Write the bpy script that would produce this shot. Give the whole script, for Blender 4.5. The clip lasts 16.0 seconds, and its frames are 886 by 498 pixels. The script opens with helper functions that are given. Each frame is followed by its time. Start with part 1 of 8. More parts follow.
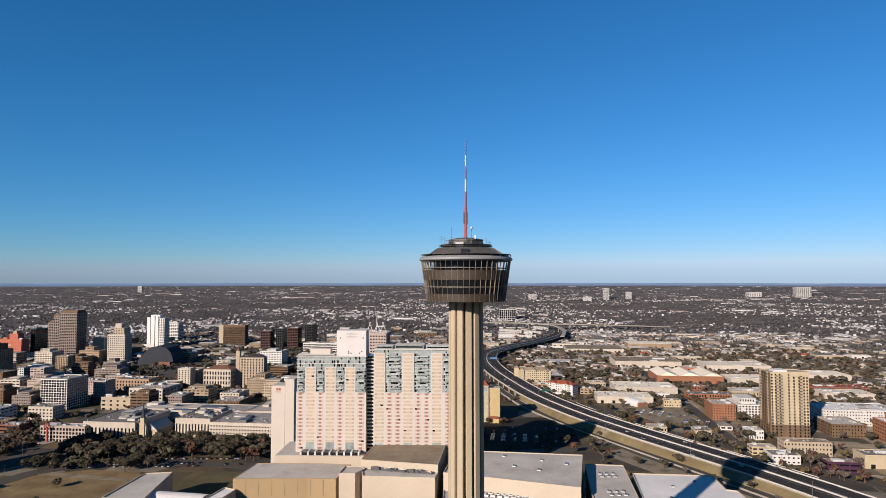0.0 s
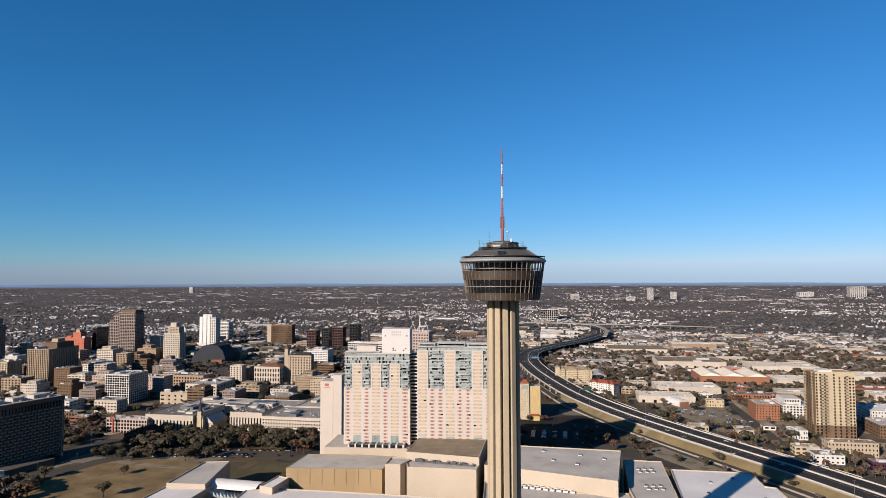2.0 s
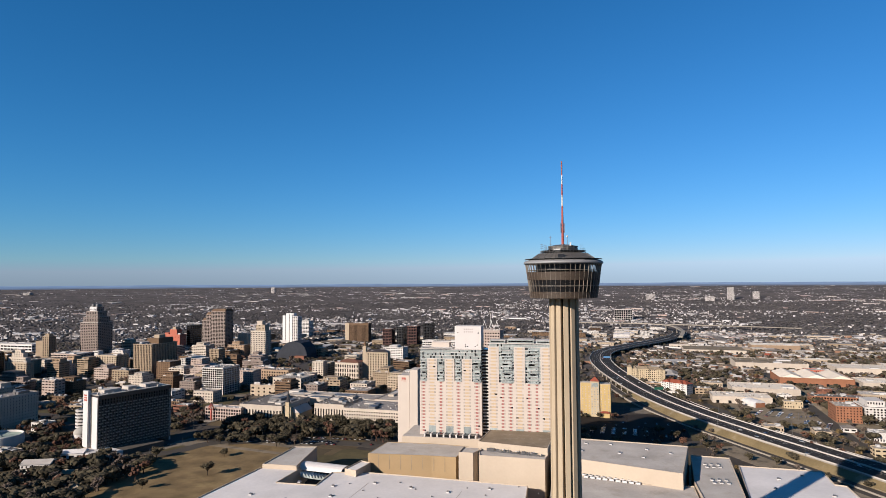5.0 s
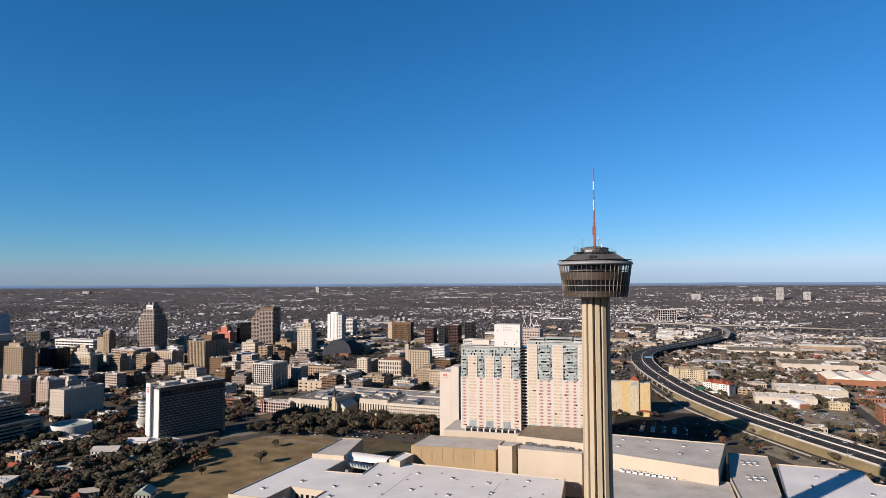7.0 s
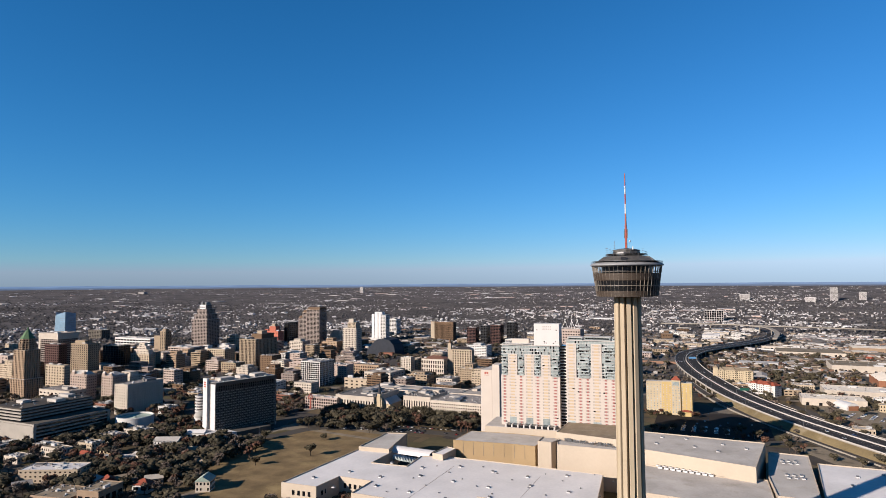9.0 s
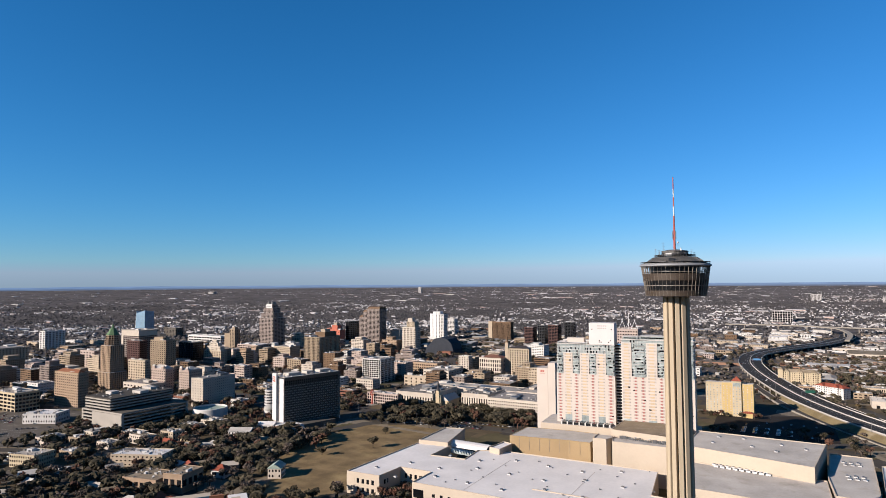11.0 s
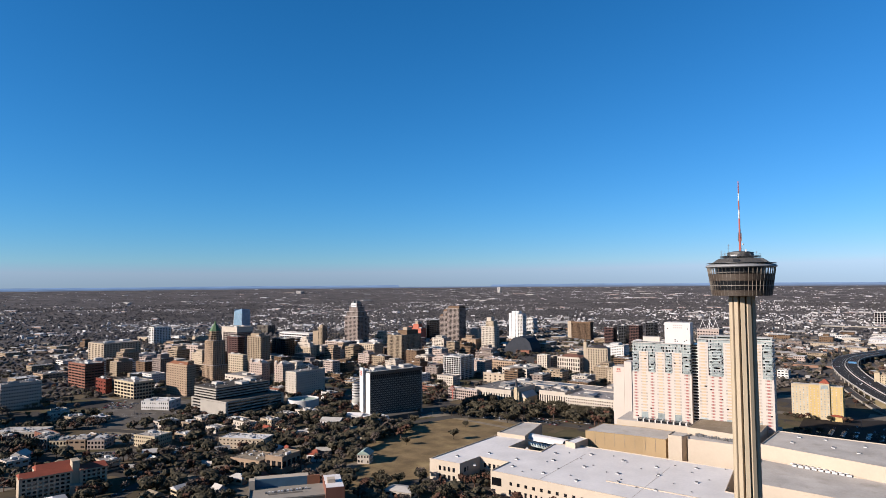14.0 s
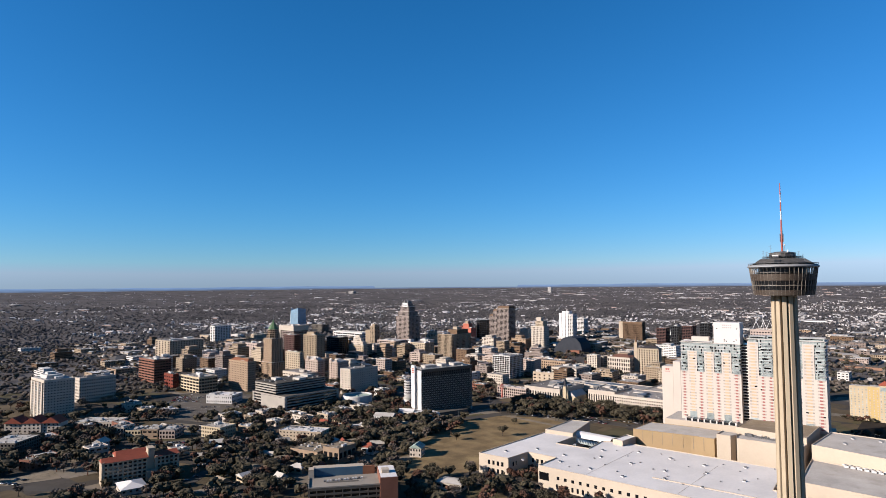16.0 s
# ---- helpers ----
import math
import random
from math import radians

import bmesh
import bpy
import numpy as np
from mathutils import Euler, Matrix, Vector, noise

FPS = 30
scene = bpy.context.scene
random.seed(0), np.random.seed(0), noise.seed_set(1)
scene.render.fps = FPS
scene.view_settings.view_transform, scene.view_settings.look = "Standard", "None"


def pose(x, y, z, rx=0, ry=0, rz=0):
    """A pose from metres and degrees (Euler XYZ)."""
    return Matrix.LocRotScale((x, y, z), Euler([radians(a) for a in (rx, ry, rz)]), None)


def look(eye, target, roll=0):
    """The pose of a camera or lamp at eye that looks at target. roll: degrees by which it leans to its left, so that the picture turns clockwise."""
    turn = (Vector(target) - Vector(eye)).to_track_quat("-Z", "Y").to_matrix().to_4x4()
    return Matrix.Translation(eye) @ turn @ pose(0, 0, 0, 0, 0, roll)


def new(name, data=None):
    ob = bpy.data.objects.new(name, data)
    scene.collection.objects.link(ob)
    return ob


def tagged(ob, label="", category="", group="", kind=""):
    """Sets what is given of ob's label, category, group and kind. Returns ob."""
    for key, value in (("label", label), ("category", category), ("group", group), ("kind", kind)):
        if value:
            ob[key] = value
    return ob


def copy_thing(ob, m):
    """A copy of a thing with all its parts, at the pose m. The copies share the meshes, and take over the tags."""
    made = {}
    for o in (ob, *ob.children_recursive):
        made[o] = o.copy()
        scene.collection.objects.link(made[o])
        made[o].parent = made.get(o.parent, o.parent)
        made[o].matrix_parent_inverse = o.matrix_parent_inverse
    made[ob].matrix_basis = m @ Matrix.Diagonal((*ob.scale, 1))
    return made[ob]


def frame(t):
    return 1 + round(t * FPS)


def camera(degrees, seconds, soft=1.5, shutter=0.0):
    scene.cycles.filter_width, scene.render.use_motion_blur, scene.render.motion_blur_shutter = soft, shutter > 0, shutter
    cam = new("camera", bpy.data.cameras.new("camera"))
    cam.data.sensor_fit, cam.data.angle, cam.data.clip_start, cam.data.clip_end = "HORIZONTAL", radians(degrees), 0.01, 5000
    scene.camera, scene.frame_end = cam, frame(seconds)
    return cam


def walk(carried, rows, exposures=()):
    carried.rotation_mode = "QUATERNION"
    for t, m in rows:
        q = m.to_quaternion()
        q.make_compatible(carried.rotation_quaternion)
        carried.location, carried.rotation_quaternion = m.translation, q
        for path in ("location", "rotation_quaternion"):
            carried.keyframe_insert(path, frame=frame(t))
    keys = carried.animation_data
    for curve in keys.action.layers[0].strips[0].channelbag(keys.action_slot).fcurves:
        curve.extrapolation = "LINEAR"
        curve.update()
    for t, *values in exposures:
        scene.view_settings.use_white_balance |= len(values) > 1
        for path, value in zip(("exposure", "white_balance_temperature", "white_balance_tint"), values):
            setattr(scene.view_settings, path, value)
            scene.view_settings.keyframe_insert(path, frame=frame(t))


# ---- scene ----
cam = camera(70.0, 16.0, soft=0.7)
PATH = [
    (0.0, pose(-9.64, -246.37, 174.61, 92.917, 0.005, -0.174)),
    (0.5, pose(-9.41, -251.48, 174.59, 92.908, 0.071, 0.498)),
    (1.0, pose(-9.20, -256.53, 174.57, 92.929, 0.097, 1.528)),
    (1.5, pose(-8.81, -261.51, 174.55, 92.940, 0.137, 2.548)),
    (2.0, pose(-8.33, -266.50, 174.53, 92.948, 0.159, 3.599)),
    (2.5, pose(-7.73, -271.60, 174.52, 92.938, 0.177, 4.654)),
    (3.0, pose(-7.05, -276.84, 174.52, 92.956, 0.247, 5.769)),
    (3.5, pose(-6.34, -282.21, 174.52, 92.956, 0.250, 6.877)),
    (4.0, pose(-5.48, -287.60, 174.52, 92.972, 0.304, 7.956)),
    (6.5, pose(0.62, -314.46, 174.51, 92.960, 0.222, 13.051)),
    (7.0, pose(2.07, -319.51, 174.53, 92.967, 0.248, 13.875)),
    (7.5, pose(3.66, -324.36, 174.57, 92.988, 0.268, 14.720)),
    (8.0, pose(5.35, -329.15, 174.61, 92.998, 0.308, 15.558)),
    (8.5, pose(7.12, -333.96, 174.64, 93.002, 0.299, 16.592)),
    (9.0, pose(9.09, -338.83, 174.66, 93.017, 0.333, 17.726)),
    (11.5, pose(19.81, -363.66, 174.70, 93.058, 0.387, 24.200)),
    (12.0, pose(22.30, -368.51, 174.74, 93.065, 0.396, 25.342)),
    (12.5, pose(24.95, -373.30, 174.79, 93.076, 0.411, 26.473)),
    (13.0, pose(27.60, -378.02, 174.86, 93.089, 0.428, 27.876)),
    (13.5, pose(30.29, -382.59, 174.92, 93.091, 0.416, 28.991)),
    (14.0, pose(33.15, -387.02, 174.96, 93.086, 0.431, 30.109)),
    (14.5, pose(36.12, -391.31, 174.99, 93.108, 0.456, 31.253)),
    (15.0, pose(39.16, -395.49, 175.00, 93.118, 0.499, 32.339)),
    (15.5, pose(42.21, -399.63, 175.01, 93.131, 0.499, 33.404)),
    (16.0, pose(45.32, -403.77, 175.00, 93.132, 0.485, 34.651)),
]
walk(cam, PATH, [(0.0, 0.81, 6520, 10), (4.0, 0.86, 6500, 10), (9.0, 0.97, 6400, 10), (16.0, 1.11, 6250, 10)])

# ---- light ----
SUN_AZ, SUN_EL = 218.4, 22.0   # degrees clockwise from +y, degrees above the horizon
world = bpy.data.worlds.new("world")
scene.world = world
world.use_nodes = True
sky = world.node_tree.nodes.new("ShaderNodeTexSky")
sky.sky_type, sky.sun_disc = "NISHITA", False
sky.sun_elevation, sky.sun_rotation = radians(SUN_EL), radians(SUN_AZ)
sky.air_density, sky.dust_density, sky.ozone_density = 1.0, 0.0, 8.0
world.node_tree.nodes["Background"].inputs["Strength"].default_value = 0.0495
# clear dry winter air: the red of the sky falls off faster with height
nodes, links = world.node_tree.nodes, world.node_tree.links
split, merge = nodes.new("ShaderNodeSeparateColor"), nodes.new("ShaderNodeCombineColor")
links.new(sky.outputs[0], split.inputs[0])
for k, (gain, power) in enumerate(((0.51, 1.5), (1.09, 1.0), (1.265, 1.0))):
    lift, scale = nodes.new("ShaderNodeMath"), nodes.new("ShaderNodeMath")
    lift.operation, scale.operation = "POWER", "MULTIPLY"
    lift.inputs[1].default_value, scale.inputs[1].default_value = power, gain
    links.new(split.outputs[k], lift.inputs[0]), links.new(lift.outputs[0], scale.inputs[0]), links.new(scale.outputs[0], merge.inputs[k])
for k, share in ((1, 0.785), (0, 0.75)):   # the haze at the skyline stays blue
    cap, least = nodes.new("ShaderNodeMath"), nodes.new("ShaderNodeMath")
    cap.operation, least.operation, cap.inputs[1].default_value = "MULTIPLY", "MINIMUM", share
    links.new(merge.inputs[k + 1].links[0].from_socket, cap.inputs[0]), links.new(merge.inputs[k].links[0].from_socket, least.inputs[0])
    links.new(cap.outputs[0], least.inputs[1]), links.new(least.outputs[0], merge.inputs[k])
links.new(merge.outputs[0], nodes["Background"].inputs["Color"])
sun_dir = Vector((math.sin(radians(SUN_AZ)) * math.cos(radians(SUN_EL)), math.cos(radians(SUN_AZ)) * math.cos(radians(SUN_EL)), math.sin(radians(SUN_EL))))
lamp = bpy.data.lights.new("sun", "SUN")
lamp.energy, lamp.angle, lamp.color = 5.0, radians(0.5), (1.0, 0.92, 0.835)
sun = new("sun", lamp)
sun.matrix_world = look(sun_dir * 900, (0, 0, 0))

# ---- materials ----
def tone(c):
    """Base colours as they read in warm, clear winter sun."""
    return tuple(v * k for v, k in zip(c, (0.535, 0.505, 0.492)))


def surf(name, col, rough=0.8, metal=0.0, vary=0.18, scale=0.12, fine=1.6, bump=0.0, spread=0.0, island=0.0, other=None):
    """A surface with stains at two scales; spread varies it from object to object, island from piece to piece."""
    m = bpy.data.materials.new(name)
    col, other = tone(col), other and [tone(c) for c in other]
    m.use_nodes = True
    nt = m.node_tree
    n, l = nt.nodes, nt.links
    p = n["Principled BSDF"]
    p.inputs["Roughness"].default_value, p.inputs["Metallic"].default_value = rough, metal
    p.inputs["Specular IOR Level"].default_value = 0.5 if rough < 0.65 else 0.1
    g = n.new("ShaderNodeNewGeometry")
    a, b = n.new("ShaderNodeTexNoise"), n.new("ShaderNodeTexNoise")
    a.inputs["Scale"].default_value, b.inputs["Scale"].default_value = scale, fine
    a.inputs["Detail"].default_value, b.inputs["Detail"].default_value = 5, 3
    l.new(g.outputs["Position"], a.inputs["Vector"]), l.new(g.outputs["Position"], b.inputs["Vector"])
    add = n.new("ShaderNodeMath")
    add.operation = "MULTIPLY_ADD"
    add.inputs[1].default_value = 0.4
    l.new(b.outputs["Fac"], add.inputs[0]), l.new(a.outputs["Fac"], add.inputs[2])
    rng = n.new("ShaderNodeMapRange")
    rng.inputs["From Min"].default_value, rng.inputs["From Max"].default_value = 0.35, 1.05
    rng.inputs["To Min"].default_value, rng.inputs["To Max"].default_value = 1 - vary, 1 + vary
    l.new(add.outputs[0], rng.inputs["Value"])
    val = rng.outputs["Result"]
    for amount, node, sock in ((spread, "ShaderNodeObjectInfo", "Random"), (island, None, "Random Per Island")):
        if amount:
            src = n.new(node) if node else g
            r2 = n.new("ShaderNodeMapRange")
            r2.inputs["To Min"].default_value, r2.inputs["To Max"].default_value = 1 - amount, 1 + amount
            l.new(src.outputs[sock], r2.inputs["Value"])
            mul = n.new("ShaderNodeMath")
            mul.operation = "MULTIPLY"
            l.new(val, mul.inputs[0]), l.new(r2.outputs["Result"], mul.inputs[1])
            val = mul.outputs[0]
    mix = n.new("ShaderNodeVectorMath")
    mix.operation = "SCALE"
    if other:
        ramp = n.new("ShaderNodeValToRGB")
        ramp.color_ramp.interpolation = "CONSTANT"
        src = g if island else n.new("ShaderNodeObjectInfo")
        l.new(src.outputs["Random Per Island" if island else "Random"], ramp.inputs["Fac"])
        cols = [col, *other]
        for k, c in enumerate(cols):
            e = ramp.color_ramp.elements[k] if k < 2 else ramp.color_ramp.elements.new(k / len(cols))
            e.position, e.color = k / len(cols), (*c, 1)
        l.new(ramp.outputs["Color"], mix.inputs[0])
    else:
        mix.inputs[0].default_value = col
    l.new(val, mix.inputs["Scale"])
    l.new(mix.outputs["Vector"], p.inputs["Base Color"])
    if bump:
        bn = n.new("ShaderNodeBump")
        bn.inputs["Strength"].default_value, bn.inputs["Distance"].default_value = bump, 0.3
        l.new(b.outputs["Fac"], bn.inputs["Height"]), l.new(bn.outputs["Normal"], p.inputs["Normal"])
    return m


# core concrete takes the shade between the ribs into its colour
SHAFT_CORE = surf("shaft_core_concrete", (0.055, 0.047, 0.038), 0.9, vary=0.2, scale=0.05)
SHAFT = surf("shaft_concrete", (0.56, 0.46, 0.32), 0.85, vary=0.16, scale=0.05, fine=0.8)
POD_METAL = surf("pod_bronze_panel", (0.082, 0.056, 0.036), 0.6, 0.2, vary=0.2, scale=0.2)
POD_ROOF = surf("pod_roof_metal", (0.135, 0.125, 0.11), 0.55, 0.2, vary=0.25, scale=0.25)
POD_RIM = surf("pod_rim", (0.30, 0.305, 0.31), 0.6, vary=0.15)
FIN = surf("pod_fin", (0.27, 0.235, 0.19), 0.5, vary=0.15)
GLASS = surf("dark_glass", (0.012, 0.013, 0.015), 0.08, vary=0.3, scale=0.4, spread=0.3)
POD_GLASS = surf("smoked_glass", (0.010, 0.010, 0.011), 0.35, vary=0.3, scale=0.4)
POD_GLASS.node_tree.nodes["Principled BSDF"].inputs["Specular IOR Level"].default_value = 0.25
GLASS_TEAL = surf("teal_glass", (0.43, 0.49, 0.475), 0.12, vary=0.35, scale=0.25, fine=0.6, spread=0.3)
GLASS_BLUE = surf("blue_glass", (0.26, 0.40, 0.52), 0.1, vary=0.2)
RED_PAINT = surf("red_paint", (0.50, 0.10, 0.06), 0.5, vary=0.15)
WHITE_PAINT = surf("white_paint", (0.78, 0.77, 0.74), 0.5, vary=0.08)
STEEL = surf("grey_steel", (0.22, 0.22, 0.22), 0.45, 0.5, vary=0.2)
ROOF_WHITE = surf("white_roof_membrane", (0.95, 0.91, 0.86), 0.7, vary=0.16, scale=0.035, fine=0.4)
ROOF_GREY = surf("grey_roof_gravel", (0.64, 0.595, 0.53), 0.9, vary=0.25, scale=0.05, fine=0.7)
EAST_ROOF = surf("cream_roof_sheet", (1.0, 0.89, 0.72), 0.8, vary=0.14, scale=0.04, fine=0.5, spread=0.12)
FAR_TOWER = surf("far_tower_concrete", (0.56, 0.535, 0.51), 0.9, vary=0.15, spread=0.15)
ROOF_BROWN = surf("brown_roof", (0.34, 0.27, 0.185), 0.9, vary=0.3, scale=0.06, fine=0.7)
ROOF_MIX = surf("flat_roof", (0.46, 0.43, 0.39), 0.9, vary=0.3, scale=0.08, fine=0.7, spread=0.15, other=((0.72, 0.70, 0.66), (0.24, 0.22, 0.20), (0.52, 0.47, 0.40), (0.34, 0.31, 0.28)))
ROOF_MIX_ISLAND = surf("roof_plant", (0.42, 0.40, 0.37), 0.7, vary=0.2, island=0.2, other=((0.72, 0.71, 0.68), (0.22, 0.21, 0.20), (0.50, 0.47, 0.42), (0.30, 0.29, 0.28)))
CREAM_WALL = surf("cream_stucco", (0.66, 0.557, 0.43), 0.85, vary=0.10, scale=0.04, fine=0.5)
TAN_WALL = surf("tan_stucco", (0.48, 0.345, 0.19), 0.85, vary=0.14, scale=0.04)
HOTEL_WALL = surf("white_precast", (0.72, 0.64, 0.555), 0.8, vary=0.06, scale=0.06)
HOTEL_TAN = surf("tan_precast", (0.68, 0.53, 0.35), 0.8, vary=0.08)
HOTEL_RED = surf("red_precast", (0.46, 0.19, 0.17), 0.8, vary=0.1)
WHITE = surf("white_concrete", (0.76, 0.73, 0.68), 0.85, vary=0.12, spread=0.06)
CREAM = surf("cream_stone", (0.64, 0.56, 0.46), 0.85, vary=0.14, spread=0.08)
SAND = surf("sand_brick", (0.54, 0.44, 0.32), 0.85, vary=0.14, spread=0.08)
TAN = surf("tan_stone", (0.40, 0.31, 0.215), 0.85, vary=0.15, spread=0.08)
TAN_BRICK = surf("tan_brick", (0.43, 0.31, 0.21), 0.85, vary=0.15, spread=0.08)
BROWN = surf("brown_brick", (0.20, 0.13, 0.08), 0.85, vary=0.18, spread=0.1)
BROWN_STONE = surf("brown_granite", (0.24, 0.175, 0.14), 0.6, vary=0.15, spread=0.05)
PINK = surf("pink_brick", (0.52, 0.41, 0.34), 0.85, vary=0.15)
PALE_PINK = surf("pale_pink_stone", (0.52, 0.42, 0.36), 0.85, vary=0.12)
BRICK = surf("red_brown_brick", (0.27, 0.125, 0.085), 0.85, vary=0.18)
DARK_RED = surf("red_sandstone", (0.22, 0.055, 0.035), 0.85, vary=0.2)
ORANGE_BRICK = surf("orange_brick", (0.38, 0.175, 0.10), 0.85, vary=0.15)
MAROON = surf("maroon_brick", (0.125, 0.068, 0.058), 0.8, vary=0.15)
RED = surf("red_stucco", (0.58, 0.19, 0.125), 0.85, vary=0.1)
YELLOW = surf("pale_yellow_stucco", (0.62, 0.51, 0.34), 0.85, vary=0.1)
CURTAIN = surf("curtained_glass", (0.50, 0.44, 0.38), 0.3, vary=0.3, scale=0.3, spread=0.25)
BRIGHT_YELLOW = surf("yellow_stucco", (0.66, 0.49, 0.22), 0.85, vary=0.08)
DARK = surf("dark_panel", (0.05, 0.042, 0.04), 0.4, vary=0.2)
BLACK = surf("black_panel", (0.018, 0.016, 0.016), 0.3, vary=0.2)
TILE_RED = surf("red_roof_tile", (0.36, 0.10, 0.06), 0.8, vary=0.22, scale=0.2)
COPPER = surf("green_copper", (0.14, 0.23, 0.12), 0.7, vary=0.25, scale=0.4)
CONCRETE = surf("road_concrete", (0.40, 0.36, 0.30), 0.9, vary=0.16, scale=0.06)
BARRIER = surf("pale_barrier", (0.68, 0.64, 0.58), 0.9, vary=0.14, scale=0.08)
# asphalt darkened to deepen the hotels' shadow on the car park
SHADE_ASPHALT = surf("fresh_blacktop", (0.040, 0.032, 0.026), 0.95, vary=0.25, scale=0.05, fine=0.5)
ASPHALT = surf("asphalt", (0.050, 0.045, 0.040), 0.85, vary=0.28, scale=0.04, fine=0.5)
STREET = surf("street_asphalt", (0.105, 0.093, 0.078), 0.9, vary=0.25, scale=0.03, fine=0.4)
LOT = surf("parking_asphalt", (0.16, 0.138, 0.112), 0.9, vary=0.3, scale=0.04, fine=0.4)
PAINT = surf("lane_paint", (0.75, 0.74, 0.70), 0.7, vary=0.15)
LAWN = surf("winter_lawn", (0.275, 0.195, 0.098), 0.95, vary=0.5, scale=0.06, fine=0.9)
GRASS = surf("dry_grass", (0.26, 0.20, 0.105), 0.95, vary=0.35, scale=0.04, fine=0.5)
DIRT = surf("pale_dirt", (0.33, 0.27, 0.19), 0.95, vary=0.3, scale=0.05, fine=0.6)
GROUND = surf("city_ground", (0.085, 0.066, 0.043), 0.95, vary=0.45, scale=0.02, fine=0.16)


def parcels(m, size, colours):
    """Squarish plots of grass, dirt, paving and asphalt over a ground material."""
    n, l = m.node_tree.nodes, m.node_tree.links
    pos, turn, vor, sep, ramp = (n.new("ShaderNode" + k) for k in ("NewGeometry", "Mapping", "TexVoronoi", "SeparateColor", "ValToRGB"))
    turn.inputs["Rotation"].default_value = (0, 0, radians(7))
    turn.inputs["Scale"].default_value = (1 / size, 1.4 / size, 0.0)
    vor.distance, vor.inputs["Scale"].default_value = "CHEBYCHEV", 1.0
    vor.inputs["Randomness"].default_value = 0.75
    l.new(pos.outputs["Position"], turn.inputs["Vector"]), l.new(turn.outputs["Vector"], vor.inputs["Vector"])
    l.new(vor.outputs["Color"], sep.inputs[0]), l.new(sep.outputs[0], ramp.inputs["Fac"])
    ramp.color_ramp.interpolation = "CONSTANT"
    for k, c in enumerate(colours):
        e = ramp.color_ramp.elements[k] if k < 2 else ramp.color_ramp.elements.new(k / len(colours))
        e.position, e.color = k / len(colours), (*tone(c), 1)
    out = next(x for x in n if x.bl_idname == "ShaderNodeVectorMath")
    l.new(ramp.outputs["Color"], out.inputs[0])


def patches(m, size, other, share):
    """Irregular patches of a second colour: bare earth, worn or sunburnt grass."""
    n, l = m.node_tree.nodes, m.node_tree.links
    pos, tex, step, mix = (n.new("ShaderNode" + k) for k in ("NewGeometry", "TexNoise", "MapRange", "Mix"))
    tex.inputs["Scale"].default_value, tex.inputs["Detail"].default_value, tex.inputs["Roughness"].default_value = 1 / size, 8, 0.65
    step.inputs["From Min"].default_value, step.inputs["From Max"].default_value = share, share + 0.12
    mix.data_type = "RGBA"
    out = next(x for x in n if x.bl_idname == "ShaderNodeVectorMath")
    mix.inputs["A"].default_value, mix.inputs["B"].default_value = (*out.inputs[0].default_value, 1), (*tone(other), 1)
    l.new(pos.outputs["Position"], tex.inputs["Vector"]), l.new(tex.outputs["Fac"], step.inputs["Value"])
    l.new(step.outputs["Result"], mix.inputs["Factor"]), l.new(mix.outputs["Result"], out.inputs[0])


patches(LAWN, 34.0, (0.36, 0.265, 0.13), 0.52)
patches(GRASS, 22.0, (0.34, 0.28, 0.18), 0.54)
patches(DIRT, 16.0, (0.20, 0.165, 0.115), 0.50)
patches(ROOF_GREY, 14.0, (0.56, 0.51, 0.44), 0.54)
patches(ROOF_BROWN, 10.0, (0.42, 0.35, 0.26), 0.52)
patches(LOT, 18.0, (0.27, 0.24, 0.20), 0.55)
parcels(GROUND, 46.0, ((0.114, 0.088, 0.052), (0.084, 0.072, 0.059), (0.168, 0.126, 0.072), (0.098, 0.084, 0.07), (0.264, 0.222, 0.168), (0.126, 0.106, 0.054), (0.084, 0.072, 0.059), (0.144, 0.108, 0.062)))
EAST = surf("worn_lots", (0.2, 0.17, 0.13), 0.95, vary=0.4, scale=0.03, fine=0.3)
parcels(EAST, 34.0, ((0.45, 0.362, 0.256), (0.163, 0.135, 0.106), (0.338, 0.256, 0.156), (0.55, 0.456, 0.338), (0.138, 0.115, 0.091), (0.25, 0.188, 0.1), (0.4, 0.331, 0.25), (0.2, 0.163, 0.125)))
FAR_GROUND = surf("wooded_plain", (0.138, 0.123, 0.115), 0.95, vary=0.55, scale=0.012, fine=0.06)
BARK = surf("bark", (0.085, 0.065, 0.048), 0.95, vary=0.3, scale=1.0)
LEAF_OAK = surf("live_oak_leaves", (0.092, 0.078, 0.049), 0.9, vary=0.3, scale=0.3, island=0.45, spread=0.2)
LEAF_BARE = surf("bare_twigs", (0.165, 0.13, 0.104), 0.95, vary=0.3, scale=0.3, island=0.4, spread=0.2)
LEAF_RUST = surf("rust_leaves", (0.17, 0.09, 0.06), 0.9, vary=0.3, scale=0.3, island=0.45, spread=0.25)
LEAF_YELLOW = surf("yellow_leaves", (0.19, 0.135, 0.062), 0.9, vary=0.3, scale=0.3, island=0.4, spread=0.2)
WOODS = surf("winter_woods", (0.125, 0.105, 0.086), 0.95, vary=0.3, scale=0.004, fine=0.02, island=0.4, other=((0.092, 0.086, 0.062), (0.165, 0.138, 0.115), (0.110, 0.092, 0.075)))
# grey winter twigs, greyed a little more to carry the haze of distance
HAZED_WOODS = surf("far_woods", (0.124, 0.117, 0.118), 0.95, vary=0.3, scale=0.004, fine=0.02, island=0.25, other=((0.102, 0.100, 0.096), (0.148, 0.137, 0.134), (0.116, 0.108, 0.107)))
